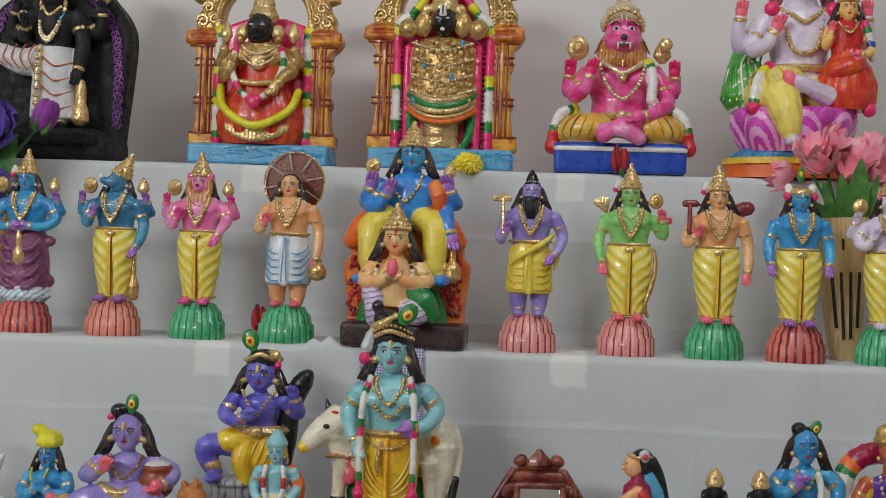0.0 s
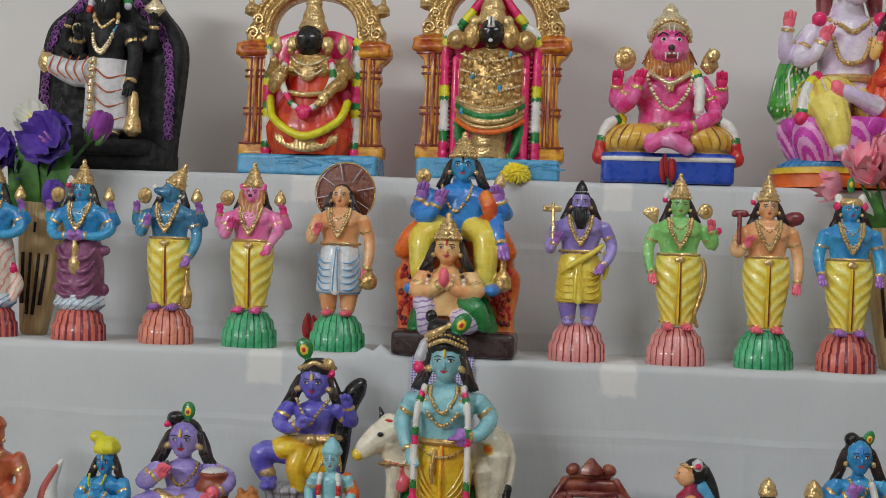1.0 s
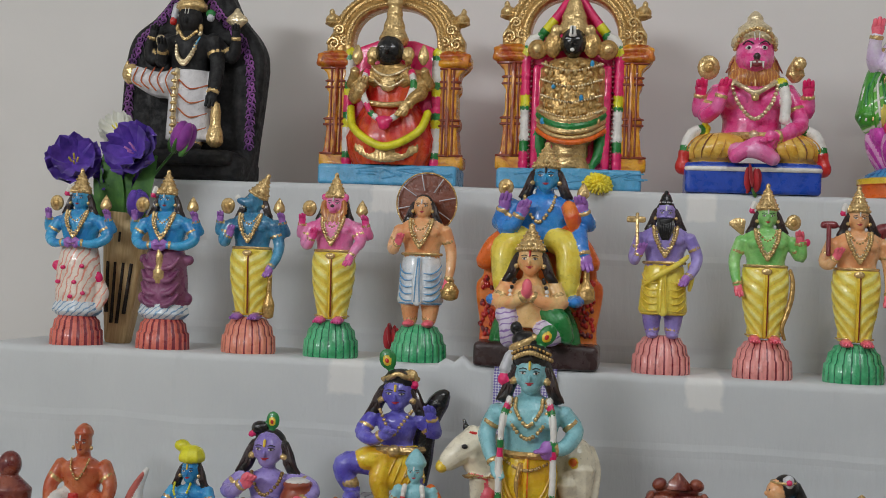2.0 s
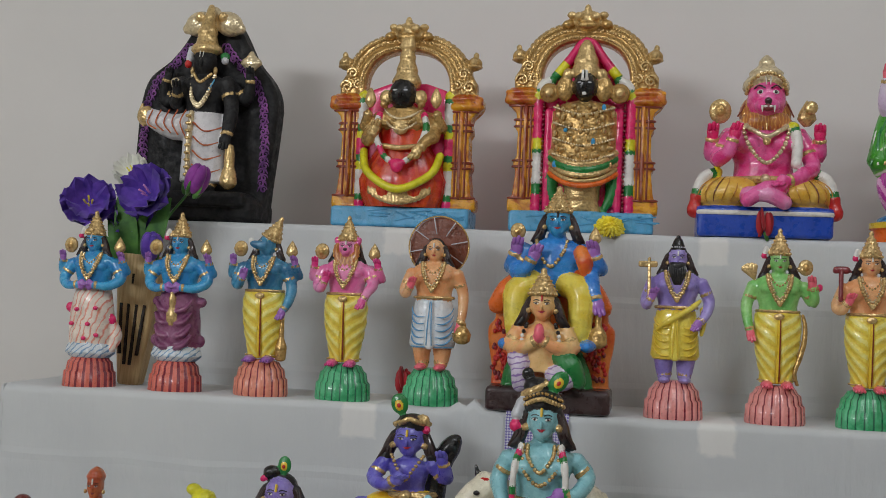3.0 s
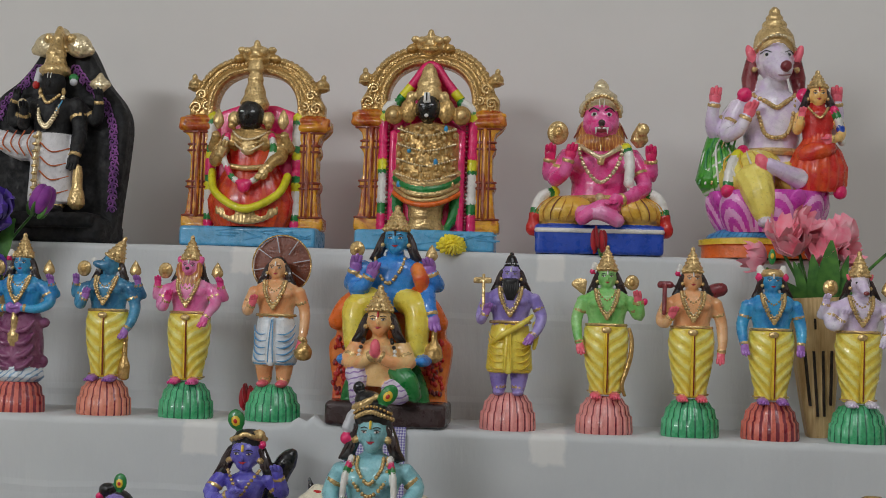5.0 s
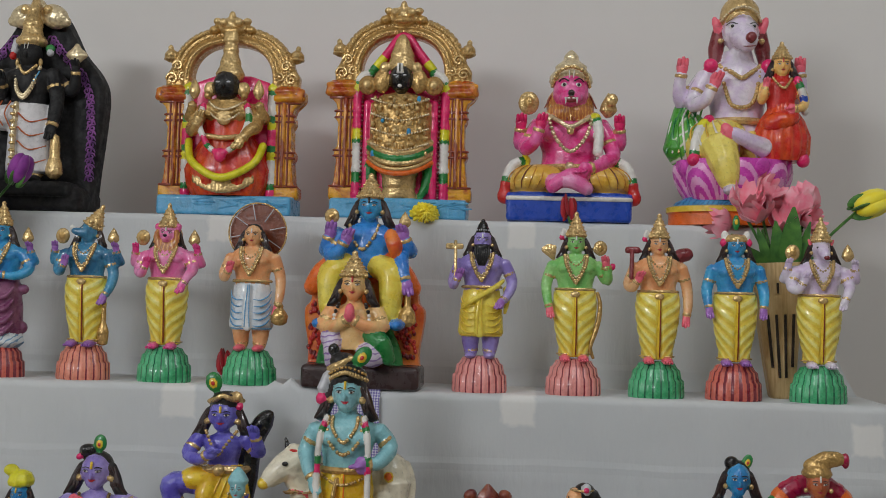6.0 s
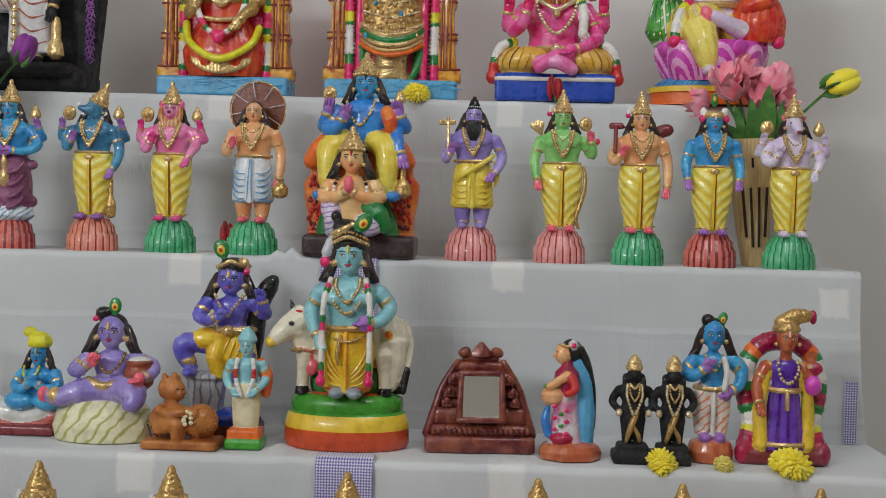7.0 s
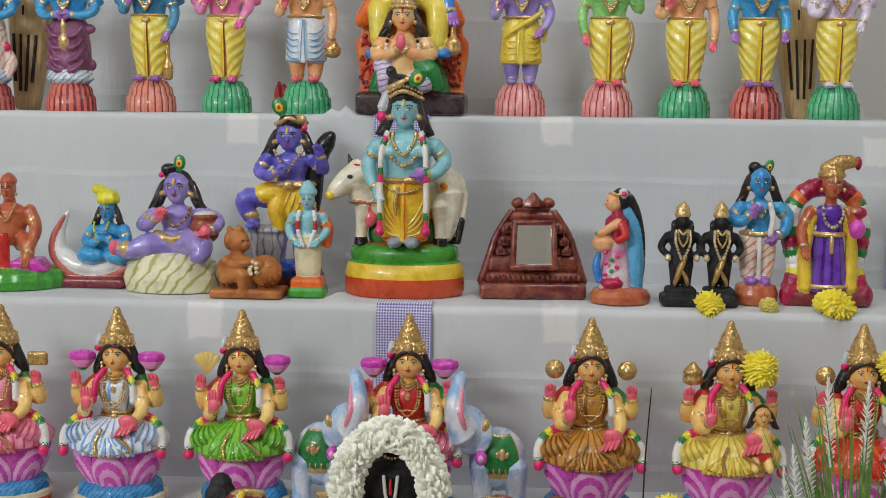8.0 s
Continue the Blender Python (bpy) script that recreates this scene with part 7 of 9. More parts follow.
f.v[moon:] = [(0.014 + x * 0.86, y, 0.006 + z * 0.96) for x, y, z in f.v[moon:]]
figure(f, -0.628, 1.455, "blue child figure with yellow turban sitting on a crescent moon")
# reclining child with a butter pot
f = Form(1.0)
f.turn([(0, 0.066, 0.045), (0.02, 0.07, 0.048), (0.04, 0.064, 0.044), (0.056, 0.05, 0.036), (0.06, 0.03, 0.02)], "rock", (-0.002, 0), 36, ribs=12, amp=0.012)
f.tube([(0.005, -0.01, 0.072), (-0.03, -0.025, 0.07), (-0.055, -0.03, 0.06), (-0.07, -0.03, 0.066)], [0.022, 0.017, 0.012, 0.009], "dusk", seg=12)
f.ball((-0.074, -0.032, 0.066), (0.008, 0.01, 0.012), "palm_pink", seg=9, rings=6)
f.tube([(0.012, -0.01, 0.072), (0.044, -0.03, 0.074), (0.05, -0.042, 0.06), (0.042, -0.045, 0.056)], [0.022, 0.019, 0.014, 0.01], "dusk", seg=12)
f.tube([(-0.056, -0.03, 0.058), (-0.06, -0.03, 0.068)], 0.0125, "gold", seg=10, steps=1)
bust(f, 0.008, 0, 0.07, 0.028, 0.054, "dusk", 0.0235, crown="none", mark="yellow")
f.tube([(-0.018, -0.022, 0.088), (0.008, -0.032, 0.08), (0.034, -0.022, 0.09)], 0.0055, "gold", seg=8)
for s in (-1, 1):
    f.beads([(0.008 - 0.018, -0.012, 0.124), (0.0, -0.024, 0.106), (0.012, -0.027, 0.098), (0.026, -0.022, 0.112), (0.028, -0.01, 0.124)], 0.0026, "gold", 17)
arm(f, [(-0.022, 0, 0.116), (-0.04, -0.008, 0.1), (-0.028, -0.026, 0.1), (-0.014, -0.032, 0.112)], 0.009, "dusk", "palm_pink")
arm(f, [(0.038, 0, 0.116), (0.062, -0.004, 0.108), (0.068, -0.02, 0.098), (0.06, -0.034, 0.094)], 0.009, "dusk", "palm_pink")
f.turn([(0.075, 0.012, 0.012), (0.082, 0.019, 0.018), (0.098, 0.021, 0.02), (0.108, 0.016, 0.016), (0.113, 0.018, 0.018), (0.116, 0.016, 0.016)], "clay_pot", (0.05, -0.018), 18)
f.ball((0.05, -0.018, 0.116), (0.015, 0.015, 0.005), "white", seg=12, rings=6)
M["clay_pot"] = paint("clay_pot", (150, 70, 44), 0.35)
plume(f, (0.012, -0.004, 0.191), 0.0125)
f.ball((-0.004, -0.002, 0.181), (0.012, 0.01, 0.009), "gloss_black", seg=9, rings=6)
f.ball((-0.014, -0.006, 0.172), 0.0045, "rose", seg=8, rings=6)
f.v = [(x, y, z * 0.94) for x, y, z in f.v]
figure(f, -0.508, 1.435, "violet reclining child figure with butter pot on cream rock base")
# standing boy with one foot on a basin
f = Form(1.0)
f.block((0, 0.004, 0.012), (0.1, 0.06, 0.024), "terracotta", 0.005)
f.ball((0.004, 0.0, 0.03), (0.048, 0.03, 0.016), "royal", seg=16, rings=8)
f.turn([(0.02, 0.02, 0.018), (0.06, 0.024, 0.022), (0.09, 0.028, 0.024), (0.094, 0.034, 0.028), (0.1, 0.032, 0.026)], "stone_basin", (-0.024, -0.006), 24, ribs=12, amp=0.03)
M["stone_basin"] = paint("stone_basin", (184, 184, 190), 0.45, (110, 110, 122), 30, 90)
f.tube([(0.022, 0, 0.13), (0.024, 0, 0.085), (0.022, 0, 0.04)], [0.021, 0.017, 0.011], "indigo", seg=12)
f.ball((0.022, -0.018, 0.034), (0.011, 0.022, 0.008), "indigo", seg=10, rings=6)
f.tube([(-0.008, -0.004, 0.142), (-0.05, -0.02, 0.148), (-0.053, -0.02, 0.13), (-0.042, -0.018, 0.106)], [0.017, 0.0155, 0.0135, 0.0095], "indigo", seg=12)
f.ball((-0.042, -0.03, 0.104), (0.011, 0.022, 0.008), "indigo", seg=10, rings=6)
f.tube([(-0.048, -0.02, 0.118), (-0.047, -0.02, 0.122)], 0.013, "gold", seg=10, steps=1)
f.turn([(0.112, 0.024, 0.019), (0.122, 0.03, 0.024), (0.145, 0.03, 0.024), (0.172, 0.026, 0.02)], "yellow_plain", (0.012, 0), 40, ribs=10, amp=0.04)
f.tube([(0.0, -0.004, 0.152), (-0.022, -0.014, 0.154), (-0.036, -0.018, 0.15)], [0.02, 0.019, 0.015], "yellow_plain", seg=12)
f.tube([(-0.006, -0.016, 0.15), (-0.01, -0.022, 0.125), (-0.004, -0.02, 0.096)], [0.013, 0.013, 0.008], "yellow_plain", seg=11)
strokes(f, (0.012, 0, 0.138), (0.031, 0.026, 0.034), ("ochre_cloth", "dhoti_shade"), 6, 0.0012, (-30, 60), -10)
f.tube([(0.014, -0.02, 0.113), (0.03, -0.014, 0.111), (0.038, 0.0, 0.114)], 0.0016, "red", seg=6)
f.tube([(-0.014, -0.012, 0.14), (-0.018, -0.024, 0.115), (-0.008, -0.024, 0.094)], 0.0014, "red", seg=6)
bust(f, 0.006, 0, 0.165, 0.027, 0.05, "indigo", 0.0235, crown="none", mark="yellow")
f.ring((0.008, 0, 0.168), 0.032, 0.024, 0.0055, "gold", n=20)
f.ball((0.008, -0.026, 0.168), 0.009, "gold", seg=10, rings=7)
f.beads([(-0.014, -0.012, 0.222), (-0.004, -0.024, 0.205), (0.006, -0.028, 0.19), (0.016, -0.024, 0.205), (0.026, -0.012, 0.222)], 0.0026, "gold", 17)
arm(f, [(-0.024, 0, 0.212), (-0.036, -0.01, 0.19), (-0.02, -0.026, 0.182), (-0.006, -0.032, 0.19)], 0.0086, "indigo", "indigo")
arm(f, [(0.036, 0, 0.212), (0.052, 0.002, 0.19), (0.054, -0.012, 0.204), (0.052, -0.018, 0.216)], 0.0086, "indigo", "indigo")
f.tube([(0.034, 0.008, 0.1), (0.038, 0.008, 0.15), (0.042, 0.008, 0.2), (0.056, 0.006, 0.234), (0.064, 0.006, 0.248)], [0.008, 0.013, 0.014, 0.014, 0.008], "gloss_black", seg=10)
f.turn([(0.258, 0.021, 0.02), (0.266, 0.022, 0.021), (0.274, 0.017, 0.017), (0.279, 0.006, 0.006)], "hair", (0.008, 0.004), 16)
f.beads([(-0.014, 0.0, 0.264), (0.0, -0.018, 0.27), (0.008, -0.02, 0.274), (0.018, -0.017, 0.27), (0.03, 0.0, 0.266)], 0.004, "gold", 15)
f.ball((0.022, -0.004, 0.272), (0.009, 0.007, 0.008), "gold", seg=9, rings=6)
f.ball((0.028, -0.006, 0.258), 0.005, "rose", seg=8, rings=6)
plume(f, (-0.009, 0.0, 0.292), 0.0155, -12)
f.v = [(x, y, z * 0.885) for x, y, z in f.v]
figure(f, -0.355, 1.475, "indigo standing boy figure in yellow robe with foot on a basin")
# brown seated child with a pot
f = Form(1.0)
f.block((0, 0, 0.006), (0.1, 0.056, 0.012), "brown_clay", 0.003)
f.ball((-0.022, 0, 0.034), (0.024, 0.02, 0.024), "brown_clay", seg=16, rings=10)
f.tube([(-0.03, -0.01, 0.025), (-0.005, -0.02, 0.034), (-0.002, -0.022, 0.014)], [0.013, 0.012, 0.009], "brown_clay", seg=10)
f.tube([(-0.02, -0.004, 0.056), (0.0, -0.018, 0.05), (0.02, -0.02, 0.046)], [0.009, 0.008, 0.007], "brown_clay", seg=9)
f.ball((-0.012, -0.004, 0.074), (0.0145, 0.014, 0.0155), "brown_clay", seg=14, rings=9)
f.ball((-0.002, -0.012, 0.07), (0.006, 0.006, 0.007), "brown_clay", seg=9, rings=6)
f.ball((0.004, -0.014, 0.073), (0.0025, 0.0025, 0.003), "brown_clay", seg=8, rings=5)
for q in ((-0.004, -0.0175), (0.002, -0.0155)):
    f.ball((q[0], q[1], 0.078), (0.002, 0.0012, 0.0012), "dark_brown", seg=6, rings=4)
for i in range(9):
    a = i * 0.7
    f.ball((-0.018 + 0.009 * math.cos(a), 0.002 + 0.01 * math.sin(a), 0.086 + 0.003 * (i % 3)), (0.0042, 0.0042, 0.005), "brown_clay", seg=8, rings=6)
f.ball((-0.026, 0.0, 0.076), (0.009, 0.01, 0.014), "brown_clay", seg=9, rings=7)
f.tube([(-0.03, -0.012, 0.05), (-0.012, -0.024, 0.046), (0.006, -0.026, 0.05)], [0.0075, 0.0065, 0.0055], "brown_clay", seg=9)
for i in range(6):
    f.tube([(-0.044 + i * 0.006, -0.014 - i * 0.0015, 0.03 - i * 0.002), (-0.036 + i * 0.007, -0.022, 0.016)], 0.0013, "dark_brown", seg=5, steps=1)
f.ball((0.022, 0, 0.034), (0.024, 0.024, 0.023), "brown_clay", seg=18, rings=11)
for i in range(40):
    a, b = random.uniform(3.4, 6.0), random.uniform(-0.9, 1.1)
    f.ball((0.022 + 0.0238 * math.cos(a) * math.cos(b), 0.0238 * math.sin(a) * math.cos(b), 0.034 + 0.023 * math.sin(b)), 0.0019, "brown_clay", seg=5, rings=4)
for i in range(9):
    f.ball((0.01 + 0.006 * math.sin(i * 2), -0.026, 0.05 - i * 0.002), (0.0035, 0.0025, 0.003), "cream", seg=6, rings=4)
figure(f, -0.391, 1.395, "brown unpainted clay child figure holding a round pot")
# slim green figure
f = Form(1.0)
f.block((0, 0, 0.007), (0.05, 0.042, 0.014), "leaf_green", 0.004)
f.block((0, 0, 0.02), (0.044, 0.038, 0.014), "orange", 0.004)
f.turn([(0.026, 0.014, 0.011), (0.03, 0.017, 0.013), (0.06, 0.019, 0.014), (0.085, 0.018, 0.013)], "cream", seg=20, bend=None, ribs=6, amp=0.03)
bust(f, 0, 0, 0.082, 0.019, 0.034, "teal", 0.0125, crown="none", hair=False)
f.turn([(0.139, 0.012, 0.012), (0.143, 0.0135, 0.0135), (0.152, 0.009, 0.009), (0.16, 0.002, 0.002)], "teal", (0, 0.0), 14)
for s in (-1, 1):
    arm(f, [(s * 0.019, 0, 0.112), (s * 0.026, 0.0, 0.095), (s * 0.022, -0.01, 0.084), (s * 0.016, -0.014, 0.078)], 0.0055, "teal", "teal")
    seg_garland(f, [(s * 0.01, -0.012, 0.118), (s * 0.012, -0.014, 0.095), (s * 0.004, -0.017, 0.07)], 0.003, ["white", "red", "white", "white"], 9)
f.tube([(0.018, 0.002, 0.115), (0.026, 0.002, 0.095), (0.026, 0.0, 0.07)], [0.006, 0.009, 0.006], "orange_shawl", seg=9)
figure(f, -0.311, 1.405, "slim teal figure in cream robe on green and orange base")

# ---- the cow and its keeper ----
f = Form(1.0)
f.turn([(0, 0.08, 0.05), (0.006, 0.084, 0.055), (0.026, 0.084, 0.055), (0.029, 0.084, 0.055), (0.046, 0.079, 0.052), (0.049, 0.074, 0.047), (0.057, 0.076, 0.049), (0.066, 0.074, 0.047), (0.072, 0.062, 0.04)], "orange_red", (0, 0), 44, pick=lambda i, j: "yellow" if 2 <= i < 4 else ("leaf_green" if i >= 4 else None))
M["orange_red"] = paint("orange_red", (218, 82, 36), 0.32)
f.ball((0.016, 0.012, 0.134), (0.062, 0.03, 0.037), "cow_white", seg=22, rings=13)
f.ball((0.057, 0.01, 0.138), (0.025, 0.028, 0.04), "cow_white", seg=16, rings=10)
f.tube([(0.06, 0.0, 0.14), (0.062, -0.004, 0.11), (0.058, -0.006, 0.08)], [0.022, 0.015, 0.009], "cow_white", seg=12)
M["cow_white"] = paint("cow_white", (240, 232, 208), 0.28)
f.ball((-0.04, 0.002, 0.134), (0.03, 0.026, 0.038), "cow_white", seg=16, rings=10)
cow_head = len(f.v)
f.tube([(-0.035, 0.0, 0.155), (-0.058, -0.006, 0.178), (-0.064, -0.012, 0.196)], [0.026, 0.021, 0.018], "cow_white", seg=14)
f.tube([(-0.058, -0.01, 0.204), (-0.078, -0.02, 0.192), (-0.096, -0.026, 0.176)], [0.021, 0.017, 0.011], "cow_white", seg=14)
f.ball((-0.1, -0.028, 0.173), (0.008, 0.01, 0.008), "yellow", seg=9, rings=6)
f.ball((-0.072, -0.036, 0.199), (0.004, 0.003, 0.003), "eye", seg=8, rings=5)
f.ball((-0.066, -0.012, 0.186), (0.02, 0.02, 0.01), "cow_white", seg=9, rings=6)
for s in (-1, 1):
    f.tube([(-0.062 + s * 0.012, -0.008, 0.214), (-0.063 + s * 0.015, -0.008, 0.228)], [0.005, 0.002], "gloss_black", seg=7, steps=2)
    f.ball((-0.044 if s > 0 else -0.068, -0.004 + s * 0.012, 0.206), (0.012, 0.005, 0.006), "cow_white", (0, 20, 0), 9, 6)
f.tube([(-0.076, -0.014, 0.212), (-0.064, -0.026, 0.214), (-0.05, -0.022, 0.212)], 0.0022, "red", seg=6)
f.tube([(-0.064, -0.03, 0.142), (-0.05, -0.032, 0.15), (-0.034, -0.028, 0.168)], 0.005, "antique_gold", seg=8)
f.ball((-0.068, -0.03, 0.136), 0.0095, "antique_gold", seg=10, rings=7)
f.ball((-0.056, -0.02, 0.134), (0.009, 0.006, 0.022), "palm_pink", (0, -28, 0), 10, 7)
f.ball((-0.046, -0.018, 0.106), (0.009, 0.007, 0.012), "palm_pink", (0, 10, 0), 10, 7)
f.v[cow_head:] = [(x, y, z - 0.034 * min(1.0, max(0.0, (z - 0.132) / 0.03))) for x, y, z in f.v[cow_head:]]
for x, y in ((-0.058, -0.014), (-0.03, 0.018), (0.05, -0.014), (0.066, 0.014)):
    f.tube([(x * 0.96, y, 0.125), (x, y, 0.1), (x * 1.02, y - 0.002, 0.078)], [0.014, 0.009, 0.008], "cow_white", seg=10)
    f.turn([(0.07, 0.0105, 0.011), (0.08, 0.009, 0.009)], "gloss_black", (x * 1.02, y - 0.003), 10)
f.tube([(0.074, 0.012, 0.165), (0.083, 0.008, 0.14), (0.079, -0.002, 0.1)], [0.005, 0.0045, 0.005], "cow_white", seg=8)
f.tube([(0.079, -0.004, 0.104), (0.075, -0.01, 0.074)], [0.006, 0.0045], "gloss_black", seg=7, steps=2)
f.ball((0.055, -0.0195, 0.152), (0.007, 0.002, 0.007), "yellow", seg=9, rings=6)
f.ball((0.055, -0.021, 0.152), 0.0045, "orange", seg=8, rings=5)
for s in (-1, 1):
    f.ball((s * 0.036, 0.0, 0.085), (0.016, 0.012, 0.022), "green", seg=12, rings=8)
keeper = len(f.v)
f.turn([(0.076, 0.032, 0.022), (0.08, 0.036, 0.026), (0.11, 0.038, 0.028), (0.145, 0.04, 0.03), (0.165, 0.036, 0.026), (0.172, 0.032, 0.022)], "yellow_plain", (0, -0.028), 28, ribs=9, amp=0.03)
f.tube([(0, -0.056, 0.08), (0, -0.059, 0.12), (0, -0.055, 0.165)], 0.0036, "yellow_plain", seg=7)
f.tube([(0.003, -0.058, 0.082), (0.003, -0.062, 0.12), (0.002, -0.057, 0.165)], 0.0011, "orange", seg=5)
for s in (-1, 1):
    for i in range(4):
        f.tube([(s * 0.034, -0.042, 0.16 - i * 0.012), (s * 0.03, -0.052, 0.138 - i * 0.013), (s * 0.02, -0.0585, 0.118 - i * 0.009), (s * 0.008, -0.06, 0.104 - i * 0.005)], [0.0006, 0.0016, 0.0016, 0.0005], "dhoti_shade" if i % 2 else "ochre_cloth", seg=5)
    f.ring((s * 0.016, -0.034, 0.084), 0.02, 0.023, 0.0018, "orange_red", n=18)
f.beads([(-0.033, -0.04, 0.162), (-0.015, -0.057, 0.155), (0, -0.06, 0.152), (0.015, -0.057, 0.155), (0.033, -0.04, 0.162)], 0.0024, "gold", 21)
f.tube([(-0.008, -0.058, 0.16), (-0.012, -0.062, 0.135), (-0.01, -0.062, 0.118)], [0.003, 0.004, 0.002], "antique_gold", seg=7)
for s in (-1, 1):
    f.ball((s * 0.014, -0.05, 0.078), (0.013, 0.022, 0.009), "grey_foot", seg=12, rings=7)
M["grey_foot"] = paint("grey_foot", (150, 164, 176), 0.35)
f.turn([(0.165, 0.034, 0.024), (0.185, 0.034, 0.025), (0.21, 0.042, 0.028), (0.228, 0.045, 0.026), (0.238, 0.03, 0.02), (0.245, 0.014, 0.013), (0.258, 0.013, 0.012)], "teal", (0, -0.028), 24)
for s in (-1, 1):
    f.ball((s * 0.018, -0.046, 0.213), (0.019, 0.013, 0.013), "teal", seg=12, rings=7)
head(f, (0, -0.036, 0.272), 0.0265, "teal", "none", True, "yellow")
f.turn([(0.284, 0.026, 0.025), (0.292, 0.028, 0.027), (0.3, 0.026, 0.025), (0.307, 0.018, 0.018), (0.31, 0.006, 0.006)], "hair", (0, -0.028), 18)
f.beads([(-0.027, -0.034, 0.29), (-0.014, -0.055, 0.297), (0, -0.06, 0.301), (0.014, -0.055, 0.297), (0.027, -0.034, 0.29)], 0.0034, "gold", 17)
f.beads([(-0.026, -0.04, 0.298), (0, -0.056, 0.308), (0.026, -0.04, 0.298)], 0.0022, "antique_gold", 15)
f.ball((-0.01, -0.024, 0.314), (0.02, 0.015, 0.013), "hair", seg=12, rings=8)
f.tube([(-0.03, -0.03, 0.304), (-0.014, -0.04, 0.31), (0.004, -0.03, 0.32)], 0.004, "gold", seg=7)
f.ball((-0.024, -0.024, 0.33), (0.009, 0.006, 0.009), "gloss_black", seg=9, rings=6)
plume(f, (0.02, -0.034, 0.322), 0.0165, 42)
f.tube([(-0.03, -0.034, 0.296), (-0.036, -0.036, 0.276)], [0.007, 0.009], "grey_white", seg=9, steps=2)
f.ball((-0.037, -0.038, 0.264), (0.009, 0.008, 0.0085), "rose", seg=9, rings=6)
arm(f, [(-0.044, -0.026, 0.222), (-0.058, -0.026, 0.196), (-0.052, -0.042, 0.172), (-0.044, -0.05, 0.158)], 0.0102, "teal", "teal")
arm(f, [(0.044, -0.026, 0.222), (0.062, -0.024, 0.2), (0.05, -0.046, 0.182), (0.034, -0.056, 0.18)], 0.0102, "teal", "palm_violet")
f.ring((0, -0.028, 0.17), 0.036, 0.026, 0.005, "antique_gold", n=22)
for zz, w in ((0.196, 0.024), (0.212, 0.018)):
    f.beads([(-w, -0.045, 0.24), (-w * 0.9, -0.056, zz + 0.014), (0, -0.06, zz - 0.004), (w * 0.9, -0.056, zz + 0.014), (w, -0.045, 0.24)], 0.003, "gold", 23)
for s in (-1, 1):
    seg_garland(f, [(s * 0.026, -0.044, 0.24), (s * 0.034, -0.056, 0.215), (s * 0.036, -0.06, 0.16), (s * 0.036, -0.062, 0.1)], 0.0048, ["white", "white", "rose", "green", "white", "white", "white", "green", "rose", "white", "white", "white", "green", "rose"], 28)
    f.ball((s * 0.036, -0.064, 0.096), 0.0085, "rose", seg=9, rings=6)
f.v[keeper:] = [(0.003 + x * 0.86, y, 0.076 + (z - 0.076) * 0.91) for x, y, z in f.v[keeper:]]
figure(f, -0.182, 1.445, "teal flute-boy figure with a white cow on striped base")

# ---- the clay frame with a small looking-glass ----
mf = empty_thing("mirror_stand", pose(-0.004, 1.445, ROW3, 0, 0, 4), "reddish-brown clay temple-shaped stand with a small looking-glass", "mirror")
f = Form(1.0)
for z0, z1, w, d in ((0, 0.022, 0.146, 0.07), (0.021, 0.036, 0.13, 0.06), (0.035, 0.058, 0.122, 0.052), (0.057, 0.07, 0.104, 0.046), (0.069, 0.085, 0.098, 0.042), (0.084, 0.104, 0.088, 0.038), (0.103, 0.118, 0.07, 0.034), (0.117, 0.127, 0.05, 0.03)):
    f.block((0, 0.006 + (z0 * 0.12), (z0 + z1) / 2), (w, d, z1 - z0), "terracotta", 0.005)
for s in (-1, 1):
    for i in range(9):
        f.ball((s * (0.006 + i * 0.007), -0.028, 0.03), (0.003, 0.003, 0.004), "terracotta", seg=7, rings=5)
    for zz, x in ((0.064, 0.045), (0.077, 0.042), (0.094, 0.037)):
        f.block((s * x, -0.013 + zz * 0.05, zz), (0.014, 0.02, 0.01), "terracotta", 0.003)
        f.ball((s * x, -0.024 + zz * 0.05, zz + 0.004), (0.004, 0.004, 0.005), "terracotta", seg=8, rings=6)
    f.ball((s * 0.022, 0.004, 0.13), (0.009, 0.008, 0.007), "terracotta", (0, s * 30, 0), 10, 7)
    f.tube([(s * 0.07, -0.006, 0.02), (s * 0.058, -0.004, 0.06), (s * 0.05, 0.0, 0.085), (s * 0.03, 0.004, 0.118)], [0.007, 0.006, 0.005, 0.004], "terracotta", seg=8)
f.turn([(0.125, 0.014, 0.01), (0.132, 0.012, 0.009), (0.138, 0.007, 0.006), (0.144, 0.002, 0.002)], "terracotta", (0, 0.004), 12, ribs=5, amp=0.1)
part("body", f, mf)
tilt = radians(12)
f = Form(1.0)
for xa, za, xb, zb in ((-0.0285, 0.045, -0.0265, 0.105), (0.0285, 0.045, 0.0265, 0.105), (-0.03, 0.045, 0.03, 0.045), (-0.028, 0.105, 0.028, 0.105)):
    f.tube([(xa, -0.034 + (za - 0.045) * 0.2, za), (xb, -0.034 + (zb - 0.045) * 0.2, zb)], 0.0042, "terracotta", seg=8, steps=1)
fr = part("frame", f, mf)
f = Form(1.0)
f.slab([(-0.026, 0.047), (0.026, 0.047), (0.0245, 0.103), (-0.0245, 0.103)], -0.002, 0.001, "mirror", 0.0003)
gl = part("glass", f, mf, "small clear looking-glass")
for i, v in enumerate(gl.data.vertices):
    v.co.y += -0.032 + (v.co.z - 0.045) * 0.2

